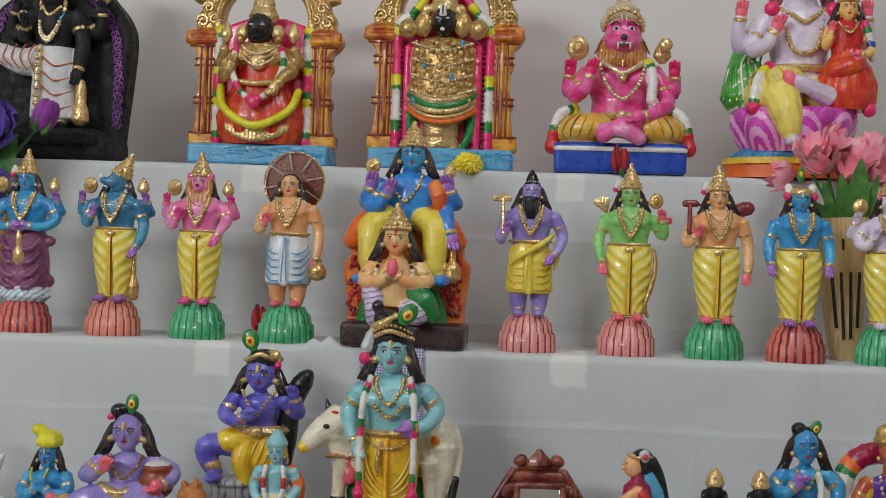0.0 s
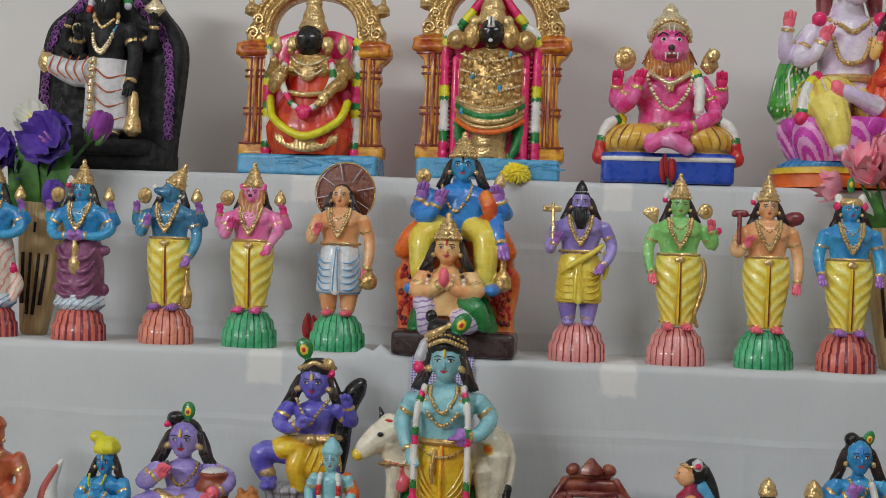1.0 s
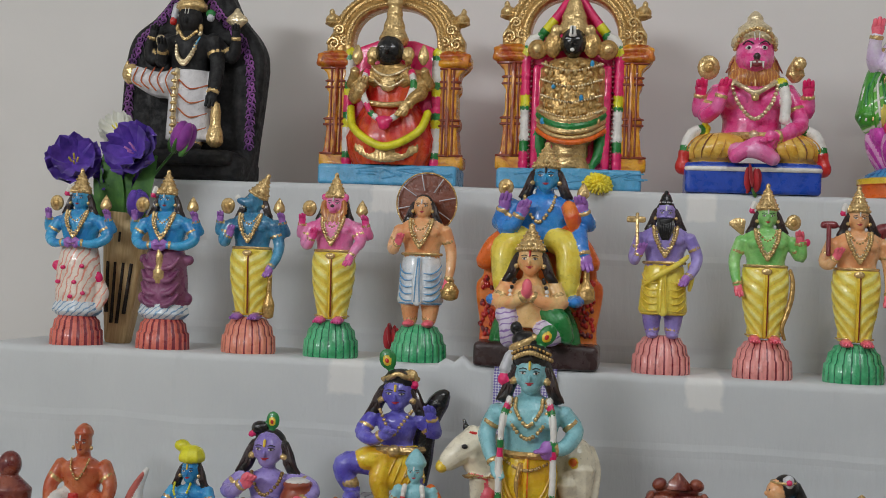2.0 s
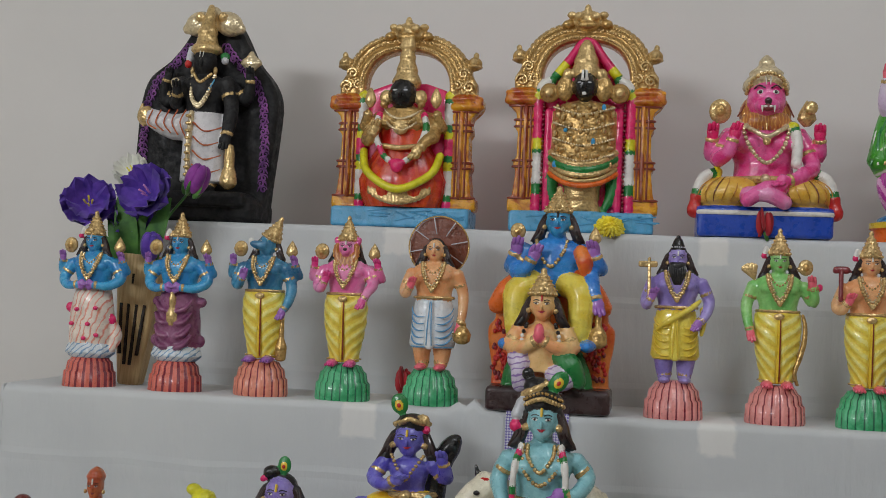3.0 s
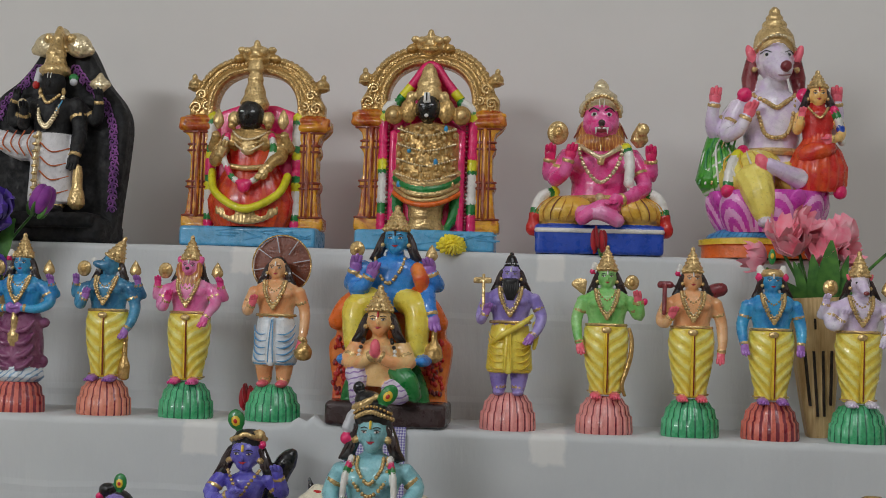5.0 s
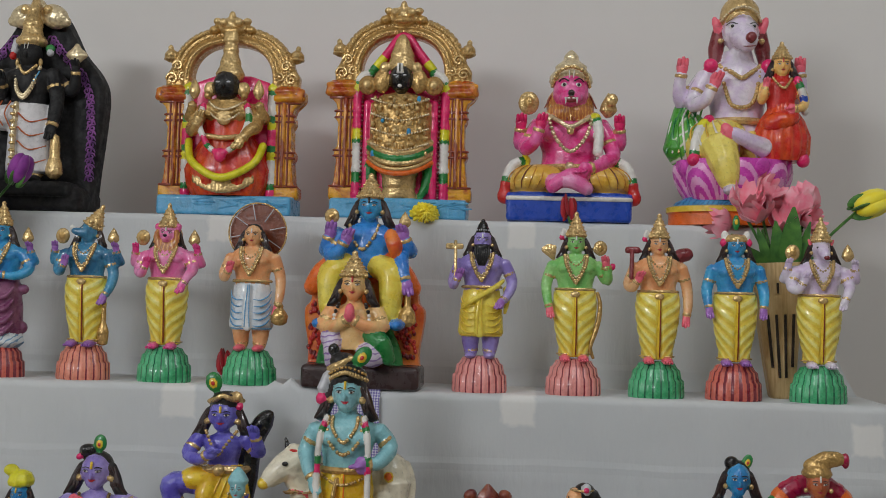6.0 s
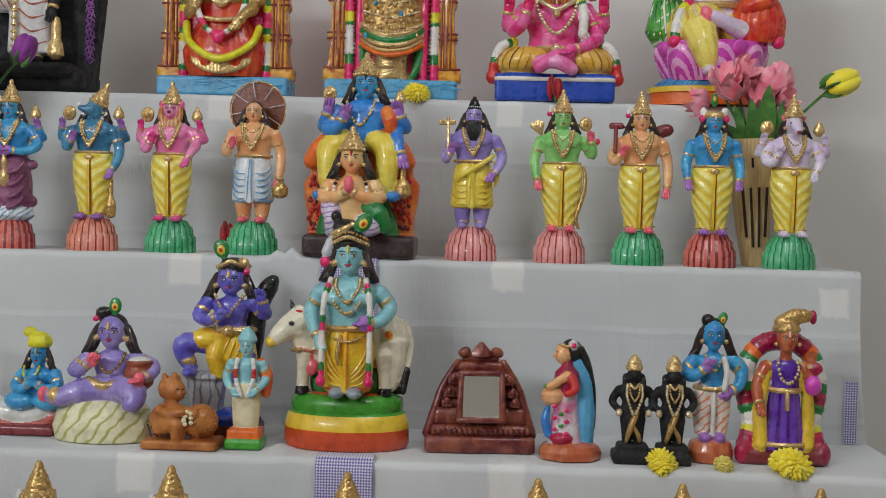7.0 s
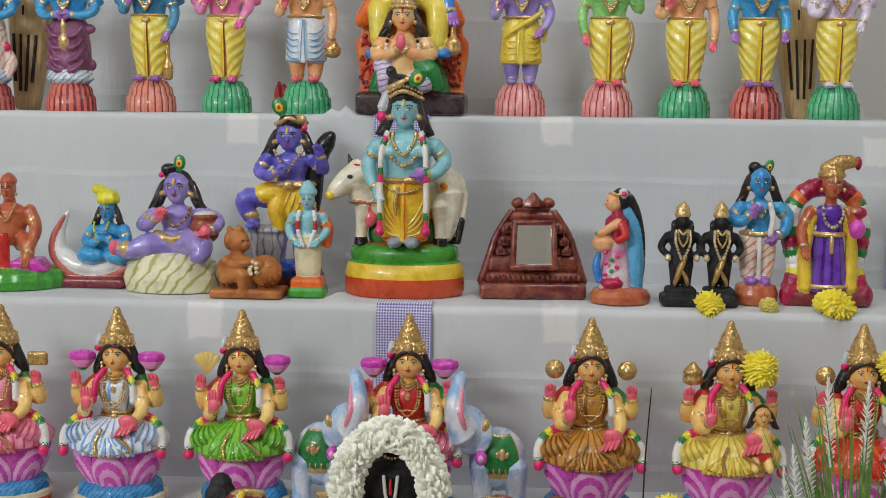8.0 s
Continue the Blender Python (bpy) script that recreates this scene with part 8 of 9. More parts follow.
# woman carrying pots
f = Form(1.0)
f.turn([(0, 0.04, 0.032), (0.01, 0.041, 0.033), (0.018, 0.036, 0.03), (0.022, 0.02, 0.02)], "clay", seg=30, ribs=7, amp=0.03)
f.turn([(0.018, 0.024, 0.022), (0.03, 0.022, 0.02), (0.06, 0.017, 0.017), (0.075, 0.015, 0.015), (0.085, 0.014, 0.014), (0.1, 0.017, 0.015), (0.112, 0.016, 0.014), (0.12, 0.008, 0.008), (0.128, 0.006, 0.006)], "white_flowered", (-0.006, 0), 22, ribs=7, amp=0.04, pick=lambda i, j: "crimson" if i >= 4 else None)
M["white_flowered"] = paint("white_flowered", (232, 224, 230), 0.3, None, 30, 0, 0.4, (224, 120, 170))
for i in range(9):
    f.ball((-0.014 + 0.009 * math.sin(i * 2.1), -0.02 - 0.002 * (i % 2), 0.03 + i * 0.005), (0.0035, 0.002, 0.003), "rose" if i % 3 else "leaf_green", seg=7, rings=5)
f.tube([(0.004, 0.008, 0.124), (0.016, 0.008, 0.1), (0.018, 0.006, 0.06), (0.018, 0.002, 0.022)], [0.01, 0.013, 0.015, 0.013], "sky", seg=12)
f.tube([(-0.004, -0.012, 0.11), (-0.02, -0.016, 0.1), (-0.03, -0.016, 0.094)], [0.007, 0.006, 0.005], "peach", seg=9)
f.tube([(-0.002, -0.014, 0.108), (0.004, -0.02, 0.092), (-0.008, -0.022, 0.086)], [0.007, 0.006, 0.005], "red", seg=9)
f.turn([(0.07, 0.008, 0.008), (0.074, 0.014, 0.013), (0.084, 0.016, 0.015), (0.092, 0.011, 0.011), (0.095, 0.012, 0.012)], "peach", (-0.024, -0.006), 16)
f.ring((-0.024, -0.006, 0.094), 0.011, 0.011, 0.002, "leaf_green", n=14)
f.tube([(-0.03, -0.006, 0.066), (-0.033, -0.008, 0.05), (-0.028, -0.008, 0.03)], [0.004, 0.006, 0.006], "deep_blue", seg=8)
f.ball((-0.012, -0.016, 0.028), (0.016, 0.012, 0.008), "crimson", seg=12, rings=8)
f.ball((-0.012, -0.002, 0.136), (0.0115, 0.0115, 0.0135), "peach", seg=14, rings=9)
f.ball((-0.0225, -0.004, 0.134), (0.003, 0.0025, 0.003), "peach", seg=7, rings=5)
f.ball((-0.0195, -0.009, 0.139), (0.0016, 0.0012, 0.0012), "eye", seg=6, rings=4)
f.ball((-0.001, 0.003, 0.141), (0.0145, 0.0135, 0.0145), "hair", seg=14, rings=9)
f.ball((0.001, -0.008, 0.149), (0.0065, 0.0055, 0.0075), "grey_white", seg=9, rings=6)
f.ball((0.001, -0.013, 0.148), (0.0035, 0.0025, 0.0035), "rose", seg=8, rings=5)
f.ring((-0.004, 0.0, 0.147), 0.0135, 0.0125, 0.0016, "gold", n=16)
f.tube([(0.009, 0.006, 0.142), (0.02, 0.006, 0.122), (0.028, 0.004, 0.085), (0.03, 0.002, 0.04)], [0.0075, 0.006, 0.005, 0.003], "hair", seg=9)
figure(f, 0.115, 1.41, "woman figure with long black plait carrying pots on brown base")
# black pair
f = Form(1.0)
f.block((0, 0, 0.007), (0.1, 0.046, 0.014), "black", 0.003)
for q in (-0.024, 0.027):
    f.block((q, 0.0, 0.018), (0.04, 0.034, 0.012), "black", 0.003)
for i, (x, h) in enumerate(((-0.024, 1.0), (0.027, 0.93))):
    g0 = len(f.v)
    for s in (-1, 1):
        f.tube([(x + s * 0.007, 0, 0.062), (x + s * 0.0075, 0, 0.04), (x + s * 0.007, 0, 0.019)], [0.009, 0.0075, 0.0055], "black", seg=10)
        f.ball((x + s * 0.007, -0.006, 0.019), (0.005, 0.009, 0.004), "black", seg=8, rings=5)
        f.ball((x + s * 0.0115, 0.0, 0.108), (0.0038, 0.004, 0.0065), "black", seg=8, rings=6)
        f.ball((x + s * 0.0125, -0.005, 0.106), (0.0016, 0.0016, 0.003), "pale_gold", seg=6, rings=4)
    f.turn([(0.05, 0.013, 0.01), (0.055, 0.016, 0.012), (0.07, 0.0165, 0.0125), (0.076, 0.014, 0.011), (0.09, 0.02, 0.014), (0.098, 0.019, 0.013), (0.104, 0.006, 0.006)], "black", (x, 0), 18)
    f.ball((x, -0.003, 0.112), (0.0095, 0.0095, 0.0115), "black", seg=14, rings=9)
    f.ball((x, -0.012, 0.111), (0.0018, 0.002, 0.003), "black", seg=6, rings=4)
    f.turn([(0.119, 0.0105, 0.0105), (0.121, 0.012, 0.012), (0.128, 0.009, 0.009), (0.13, 0.0095, 0.0095), (0.136, 0.005, 0.005), (0.14, 0.001, 0.001)], "gold", (x, 0), 14)
    for s in (-1, 1):
        f.tube([(x + s * 0.018, 0, 0.094), (x + s * 0.027, 0.002, 0.077), (x + s * 0.017, -0.008, 0.066)], [0.006, 0.0055, 0.0045], "black", seg=8)
        f.ball((x + s * 0.012, -0.004, 0.104), (0.004, 0.004, 0.006), "black", seg=7, rings=5)
        f.beads([(x + s * 0.009, -0.01, 0.1), (x + s * 0.0095, -0.015, 0.085), (x + s * 0.002, -0.017, 0.064)], 0.0022, "pale_gold", 15)
        f.beads([(x + s * 0.0065, -0.012, 0.1), (x + s * 0.005, -0.016, 0.088), (x, -0.017, 0.08)], 0.0017, "gold", 9)
        f.ball((x + s * 0.019, -0.012, 0.064), (0.005, 0.004, 0.005), "pale_gold", seg=8, rings=6)
    f.tube([(x + 0.004, -0.014, 0.066), (x - 0.004, -0.014, 0.045), (x - 0.009, -0.011, 0.028)], [0.003, 0.0048, 0.003], "antique_gold", seg=7)
    f.tube([(x - 0.002, -0.014, 0.05), (x + 0.006, -0.013, 0.036), (x + 0.008, -0.011, 0.028)], [0.002, 0.0032, 0.0022], "antique_gold", seg=7)
    f.turn([(0.03, 0.009, 0.007), (0.036, 0.014, 0.0105), (0.055, 0.0165, 0.0125), (0.066, 0.015, 0.0115)], "black", (x, 0.001), 18, ribs=6, amp=0.05)
    f.tube([(x - 0.006, -0.011, 0.102), (x, -0.014, 0.096), (x + 0.006, -0.011, 0.102)], 0.0018, "gold", seg=6)
figure(f, 0.219, 1.402, "pair of small black stone figures with gilt ornaments")
# small blue boy
f = Form(1.0)
f.turn([(0, 0.03, 0.026), (0.012, 0.032, 0.028), (0.024, 0.028, 0.024), (0.028, 0.014, 0.014)], "clay", seg=24)
for s in (-1, 1):
    f.ball((s * 0.01, -0.012, 0.03), (0.009, 0.014, 0.006), "palm_violet", seg=9, rings=6)
    f.tube([(s * 0.01, 0, 0.085), (s * 0.012, 0, 0.06), (s * 0.011, 0, 0.034)], [0.017, 0.014, 0.011], "orange_dhoti", seg=12)
f.tube([(0, -0.016, 0.085), (0, -0.017, 0.055), (0, -0.014, 0.034)], 0.0036, "white", seg=7)
f.ring((0, 0, 0.09), 0.024, 0.018, 0.003, "gold", n=18)
bust(f, 0, 0, 0.088, 0.023, 0.042, "blue", 0.019, crown="none", mark="deep_blue")
arm(f, [(-0.024, 0, 0.124), (-0.038, -0.004, 0.108), (-0.026, -0.018, 0.106), (-0.016, -0.022, 0.115)], 0.008, "blue", "palm_violet")
arm(f, [(0.024, 0, 0.124), (0.04, 0, 0.112), (0.036, -0.006, 0.094), (0.024, -0.012, 0.088)], 0.008, "blue", "palm_violet")
f.beads([(-0.012, -0.012, 0.13), (0, -0.02, 0.112), (0.012, -0.012, 0.13)], 0.0022, "gold", 11)
f.tube([(0.012, -0.018, 0.128), (0.016, -0.02, 0.11), (0.013, -0.02, 0.09)], 0.0045, "white", seg=8)
f.ball((-0.008, 0, 0.172), (0.01, 0.009, 0.008), "gloss_black", seg=9, rings=6)
plume(f, (0.012, 0, 0.174), 0.0095, 25)
f.v = [(x * 0.95, y, z * 1.07) for x, y, z in f.v]
figure(f, 0.299, 1.425, "small blue boy figure in orange-striped robe on brown base")
# garlanded figure in purple
f = Form(1.0)
f.block((0, 0.004, 0.01), (0.112, 0.058, 0.02), "maroon", 0.006)
for s in (-1, 1):
    f.ball((s * 0.054, -0.014, 0.014), (0.012, 0.012, 0.016), "crimson", seg=10, rings=7)
    seg_garland(f, [(0.0, 0.016, 0.158), (s * 0.022, 0.014, 0.155), (s * 0.042, 0.012, 0.138), (s * 0.05, 0.008, 0.11), (s * 0.048, 0.004, 0.08), (s * 0.041, 0.0, 0.05), (s * 0.05, -0.006, 0.02)], 0.0132, ["crimson"] * 5 + ["orange", "green", "white", "white", "white", "green", "crimson", "crimson", "green", "white", "white", "lime_yellow", "crimson", "crimson"], 40)
    f.tube([(s * 0.022, -0.012, 0.13), (s * 0.032, -0.014, 0.08), (s * 0.03, -0.018, 0.024)], [0.006, 0.009, 0.011], "yellow", seg=9)
f.turn([(0.02, 0.03, 0.022), (0.03, 0.029, 0.022), (0.06, 0.024, 0.019), (0.09, 0.02, 0.017), (0.1, 0.019, 0.016)], "purple_saree", (0, -0.012), 36, ribs=12, amp=0.05, pick=lambda i, j: "purple_saree_fold" if j % 3 == 0 else None)
f.ring((0, -0.012, 0.028), 0.03, 0.023, 0.0035, "gold", n=22)
bust(f, 0.001, -0.01, 0.095, 0.024, 0.04, "purple", 0.001, crown="none", hair=False, mark=None)
f.ring((0, -0.012, 0.098), 0.021, 0.018, 0.0038, "gold", n=18)
f.tube([(0, -0.03, 0.098), (0, -0.032, 0.074)], 0.0034, "gold", seg=7, steps=2)
f.turn([(0.134, 0.008, 0.008), (0.148, 0.008, 0.008)], "clay", (0.001, -0.012), 12)
head(f, (0.001, -0.016, 0.163), 0.018, "clay", "none", False, "white")
f.turn([(0.172, 0.018, 0.018), (0.176, 0.02, 0.02), (0.184, 0.015, 0.016), (0.188, 0.005, 0.005)], "antique_gold", (0.001, -0.01), 16)
f.tube([(-0.012, -0.012, 0.184), (0.01, -0.012, 0.192), (0.028, -0.012, 0.194)], [0.007, 0.011, 0.009], "antique_gold", seg=10)
f.ball((0.036, -0.012, 0.192), (0.005, 0.008, 0.01), "crimson", seg=9, rings=6)
arm(f, [(-0.024, -0.01, 0.128), (-0.036, -0.012, 0.105), (-0.038, -0.02, 0.09), (-0.036, -0.024, 0.08)], 0.0075, "clay", "clay")
arm(f, [(0.025, -0.01, 0.128), (0.034, -0.016, 0.108), (0.03, -0.028, 0.118), (0.03, -0.032, 0.134)], 0.0075, "clay", "clay")
f.ball((0.033, -0.034, 0.106), (0.012, 0.01, 0.013), "magenta", seg=10, rings=7)
f.ball((0.036, -0.034, 0.128), (0.01, 0.008, 0.008), "crimson", seg=9, rings=6)
f.beads([(-0.012, -0.022, 0.136), (-0.01, -0.032, 0.116), (0.002, -0.034, 0.108), (0.014, -0.03, 0.122), (0.014, -0.022, 0.136)], 0.0026, "pale_gold", 15)
f.v = [(x * 0.95, y, z) for x, y, z in f.v]
figure(f, 0.391, 1.43, "brown-faced figure in purple robe with thick striped garlands")
# ---- fourth row: seated dolls on lotus bases ----
def lotus_doll(saree, blouse, items=("lotus", "lotus"), skin="amber"):
    f = Form(1.0)
    f.turn([(0, 0.056, 0.046), (0.012, 0.057, 0.047), (0.014, 0.06, 0.05), (0.02, 0.06, 0.05), (0.021, 0.054, 0.045)], "orange_base", seg=32, pick=lambda i, j: "cream" if i >= 2 else None)
    f.turn([(0.019, 0.055, 0.046), (0.03, 0.052, 0.043), (0.042, 0.036, 0.03)], "sea", seg=36, ribs=12, amp=0.03)
    lotus_seat(f, 0.034, 0.082, 0.039, 0.057, 6)
    f.turn([(0.078, 0.052, 0.044), (0.083, 0.062, 0.053), (0.092, 0.063, 0.053), (0.104, 0.054, 0.046), (0.114, 0.034, 0.03), (0.12, 0.02, 0.019)], saree, (0, -0.004), 120, ribs=30, amp=0.02, pick=lambda i, j: saree + "_fold" if j % 4 == 0 else None)
    for s in (-1, 1):
        f.ball((s * 0.037, -0.014, 0.099), (0.027, 0.03, 0.0165), saree, (0, s * 10, s * 18), 16, 10)
        strokes(f, (s * 0.037, -0.014, 0.099), (0.027, 0.031, 0.017), (saree + "_fold",), 6, 0.0013, (-50 + s * 12, 50 + s * 12), -s * 9, (64, -30))
        seg_garland(f, [(s * 0.034, -0.01, 0.122), (s * 0.052, -0.018, 0.115), (s * 0.062, -0.024, 0.1), (s * 0.063, -0.028, 0.084)], 0.0058, ["rose", "rose", "lime_yellow", "green", "white", "white", "white", "white", "green"], 16)
        f.ball((s * 0.062, -0.03, 0.078), 0.0072, "rose", seg=9, rings=6)
    for i in range(13):
        a = -1 + 2 * i / 12
        f.tube([(a * 0.012, -0.052, 0.101), (a * 0.034, -0.06 + abs(a) * 0.009, 0.081)], [0.0016, 0.003], saree if i % 2 else saree + "_fold", seg=6, steps=2)
    f.beads([(-0.03, -0.053, 0.086), (-0.012, -0.0615, 0.0825), (0.012, -0.0615, 0.0825), (0.03, -0.053, 0.086)], 0.0013, "antique_gold", 26)
    f.tube([(-0.006, -0.05, 0.112), (-0.012, -0.056, 0.098), (-0.01, -0.061, 0.084)], 0.0022, "antique_gold", seg=6)
    f.tube([(0.012, -0.052, 0.104), (0.026, -0.057, 0.096), (0.034, -0.056, 0.086)], 0.0018, "antique_gold", seg=6)
    # the open hands in front
    f.ball((0.026, -0.044, 0.119), (0.0135, 0.007, 0.0115), "palm_pink", (24, 24, 0), 12, 8)
    for i in range(4):
        f.tube([(0.018 + i * 0.005, -0.049, 0.113 + i * 0.0015), (0.011 + i * 0.0055, -0.055, 0.105 + i * 0.001)], [0.0026, 0.002], "palm_pink", seg=6, steps=2)
    f.ball((-0.026, -0.042, 0.145), (0.0085, 0.0055, 0.0105), skin, seg=12, rings=8)
    f.ball((-0.026, -0.0445, 0.145), (0.007, 0.0045, 0.009), "palm_pink", seg=12, rings=8)
    for i in range(4):
        f.tube([(-0.0315 + i * 0.0036, -0.044, 0.151), (-0.032 + i * 0.0038, -0.045, 0.162 + (0.002 if i in (1, 2) else 0))], [0.0023, 0.0017], "palm_pink", seg=6, steps=2)
    f.turn([(0.114, 0.02, 0.018), (0.13, 0.019, 0.018), (0.148, 0.025, 0.02), (0.158, 0.027, 0.019), (0.166, 0.018, 0.014), (0.172, 0.009, 0.009), (0.182, 0.009, 0.009)], blouse, (0, 0), 40, ribs=13, amp=0.02, pick=lambda i, j: blouse + "_fold" if blouse != "red" and j % 7 == 0 else None)
    for zz, rr in ((0.1155, 0.0225), (0.1205, 0.0215), (0.1255, 0.0205)):
        f.ring((0, 0, zz), rr, rr * 0.88, 0.0026, "antique_gold", n=20)
    f.ball((0, -0.021, 0.1205), (0.006, 0.004, 0.006), "gold", seg=10, rings=7)
    f.turn([(0.164, 0.02, 0.016), (0.17, 0.011, 0.011)], skin, (0, 0), 16)
    f.turn([(0.168, 0.0092, 0.0092), (0.184, 0.0088, 0.0088)], skin, (0, -0.002), 12)
    # head, hair parted under the crown
    f.ball((0, -0.006, 0.1955), (0.0172, 0.0165, 0.0185), skin, seg=20, rings=13)
    f.ball((0, -0.0085, 0.1865), (0.0115, 0.0105, 0.0095), skin, seg=14, rings=9)
    f.ball((0, -0.0225, 0.1935), (0.0017, 0.0022, 0.0036), skin, seg=8, rings=6)
    eyes(f, 0.1985, -0.0212, 0.0068, 0.0019, "lips")
    for s in (-1, 1):
        f.ball((s * 0.0085, -0.0188, 0.191), (0.0036, 0.0014, 0.0032), "cheek", (0, 0, s * 26), 9, 6)
        f.tube([(0, -0.0195, 0.2115), (s * 0.009, -0.0185, 0.2085), (s * 0.0158, -0.0125, 0.2005), (s * 0.0172, -0.006, 0.19)], [0.0026, 0.0032, 0.003, 0.002], "strand", seg=7)
        f.tube([(s * 0.0155, 0.002, 0.206), (s * 0.02, 0.002, 0.19), (s * 0.0255, 0.002, 0.179), (s * 0.031, 0.003, 0.173)], [0.006, 0.0085, 0.008, 0.004], "hair", seg=9)
        f.ball((s * 0.0178, -0.0085, 0.186), 0.0027, "gold", seg=8, rings=6)
        f.ball((s * 0.0178, -0.009, 0.181), (0.0022, 0.002, 0.003), "gold", seg=8, rings=6)
    f.ball((0, 0.005, 0.2), (0.0178, 0.015, 0.019), "hair", seg=14, rings=9)
    f.tube([(0, -0.0225, 0.2025), (0, -0.0215, 0.209)], [0.0009, 0.0005], "red", seg=5, steps=1)
    f.turn([(0.206, 0.0195, 0.0185), (0.2085, 0.0215, 0.0205), (0.217, 0.0205, 0.0195), (0.2205, 0.019, 0.018), (0.222, 0.0155, 0.015), (0.2285, 0.0145, 0.014), (0.2295, 0.0152, 0.0148), (0.2305, 0.013, 0.0128), (0.237, 0.0112, 0.011), (0.238, 0.012, 0.0118), (0.239, 0.0095, 0.0095), (0.245, 0.0075, 0.0075), (0.2465, 0.0055, 0.0055), (0.25, 0.0056, 0.0056), (0.2555, 0.0035, 0.0035), (0.257, 0.0005, 0.0005)], "antique_gold", (0, 0), 24)
    for zz, b in ((0.209, 0.0212), (0.2195, 0.0192)):
        for i in range(22):
            t = 2 * math.pi * i / 22
            f.ball((b * math.cos(t), b * 0.95 * math.sin(t), zz), 0.0014, "gold", seg=5, rings=4)
    for i in range(7):
        t = math.pi * (1.15 + 0.7 * i / 6)
        f.ball((0.0205 * math.cos(t), 0.0195 * math.sin(t), 0.2145), (0.0022, 0.0018, 0.0036), "gold", seg=7, rings=5)
    f.ball((0, -0.0205, 0.217), (0.0045, 0.003, 0.0065), "gold", seg=9, rings=6)
    f.tube([(-0.021, -0.004, 0.22), (-0.0235, -0.006, 0.209)], 0.0038, "grey_white", seg=8, steps=1)
    f.ball((-0.0235, -0.007, 0.205), 0.0045, "rose", seg=9, rings=6)
    for w, zb, rb, mat in ((0.012, 0.132, 0.0017, "antique_gold"), (0.015, 0.14, 0.0015, "gold")):
        f.beads([(-w, -0.012, 0.171), (-w, -0.0205, 0.155), (-w * 0.7, -0.0225, 0.14), (0, -0.0235, zb), (w * 0.7, -0.0225, 0.14), (w, -0.0205, 0.155), (w, -0.012, 0.171)], rb, mat, 33)
    for q in range(3):
        f.beads([(-0.011, -0.009, 0.176 - q * 0.003), (0, -0.0165 - q * 0.0012, 0.171 - q * 0.0035), (0.011, -0.009, 0.176 - q * 0.003)], 0.0016, "antique_gold", 15)
    f.ball((0, -0.022, 0.156), (0.003, 0.002, 0.005), "gold", seg=8, rings=6)
    for s in (-1, 1):
        f.tube([(s * 0.026, 0.006, 0.166), (s * 0.038, 0.004, 0.15), (s * 0.04, 0.002, 0.135)], [0.008, 0.012, 0.009], "red" if s < 0 else "green", seg=9)
        seg_garland(f, [(s * 0.014, -0.01, 0.178), (s * 0.023, -0.017, 0.164), (s * 0.025, -0.022, 0.14)], 0.0045, ["rose", "rose", "lime_yellow", "green", "white", "white", "white"] if s > 0 else ["rose", "rose", "rose", "rose"], 12)
        arm(f, [(s * 0.028, 0.002, 0.158), (s * 0.047, 0.0, 0.136), (s * 0.051, -0.008, 0.148), (s * 0.05, -0.012, 0.16)], 0.0078, skin, "palm_pink")
        kind = items[0 if s < 0 else 1]
        c = (s * 0.044, -0.004, 0.192)
        if kind == "lotus":
            f.turn([(0.176, 0.003, 0.003), (0.18, 0.008, 0.007), (0.185, 0.012, 0.0095), (0.19, 0.0155, 0.012), (0.195, 0.0165, 0.013), (0.199, 0.0145, 0.011), (0.201, 0.005, 0.004)], "magenta", (c[0], c[1]), 28, ribs=7, amp=0.07, pick=lambda i, j: "green" if i < 1 else ("petal_light" if i in (1, 2) else None))
        elif kind == "fan":
            for a in (-36, -18, 0, 18, 36):
                f.tube([(c[0], c[1], 0.176), (c[0] + 0.022 * math.sin(radians(a)), c[1], 0.176 + 0.024 * math.cos(radians(a)))], [0.002, 0.005], "cream_gold", seg=7, steps=1, flat=0.5)
        elif kind == "pot":
            f.turn([(0.178, 0.01, 0.01), (0.182, 0.013, 0.012), (0.19, 0.011, 0.011), (0.194, 0.013, 0.012), (0.198, 0.008, 0.008), (0.206, 0.002, 0.002)], "antique_gold", (c[0], c[1]), 14)
        elif kind == "flag":
            f.block((c[0] + 0.004, c[1], 0.189), (0.026, 0.008, 0.018), "antique_gold", 0.003)
        else:
            f.ball(c, (0.0125, 0.006, 0.0125), "antique_gold", seg=14, rings=8)
            f.ball((c[0], c[1] - 0.006, c[2]), (0.006, 0.003, 0.006), "gold", seg=9, rings=6)
    arm(f, [(-0.029, -0.004, 0.155), (-0.038, -0.018, 0.132), (-0.032, -0.034, 0.13), (-0.027, -0.039, 0.138)], 0.0072, skin, "palm_pink", palm=False)
    arm(f, [(0.029, -0.004, 0.155), (0.036, -0.02, 0.132), (0.034, -0.032, 0.125), (0.029, -0.04, 0.12)], 0.0072, skin, "palm_pink", palm=False)
    return f


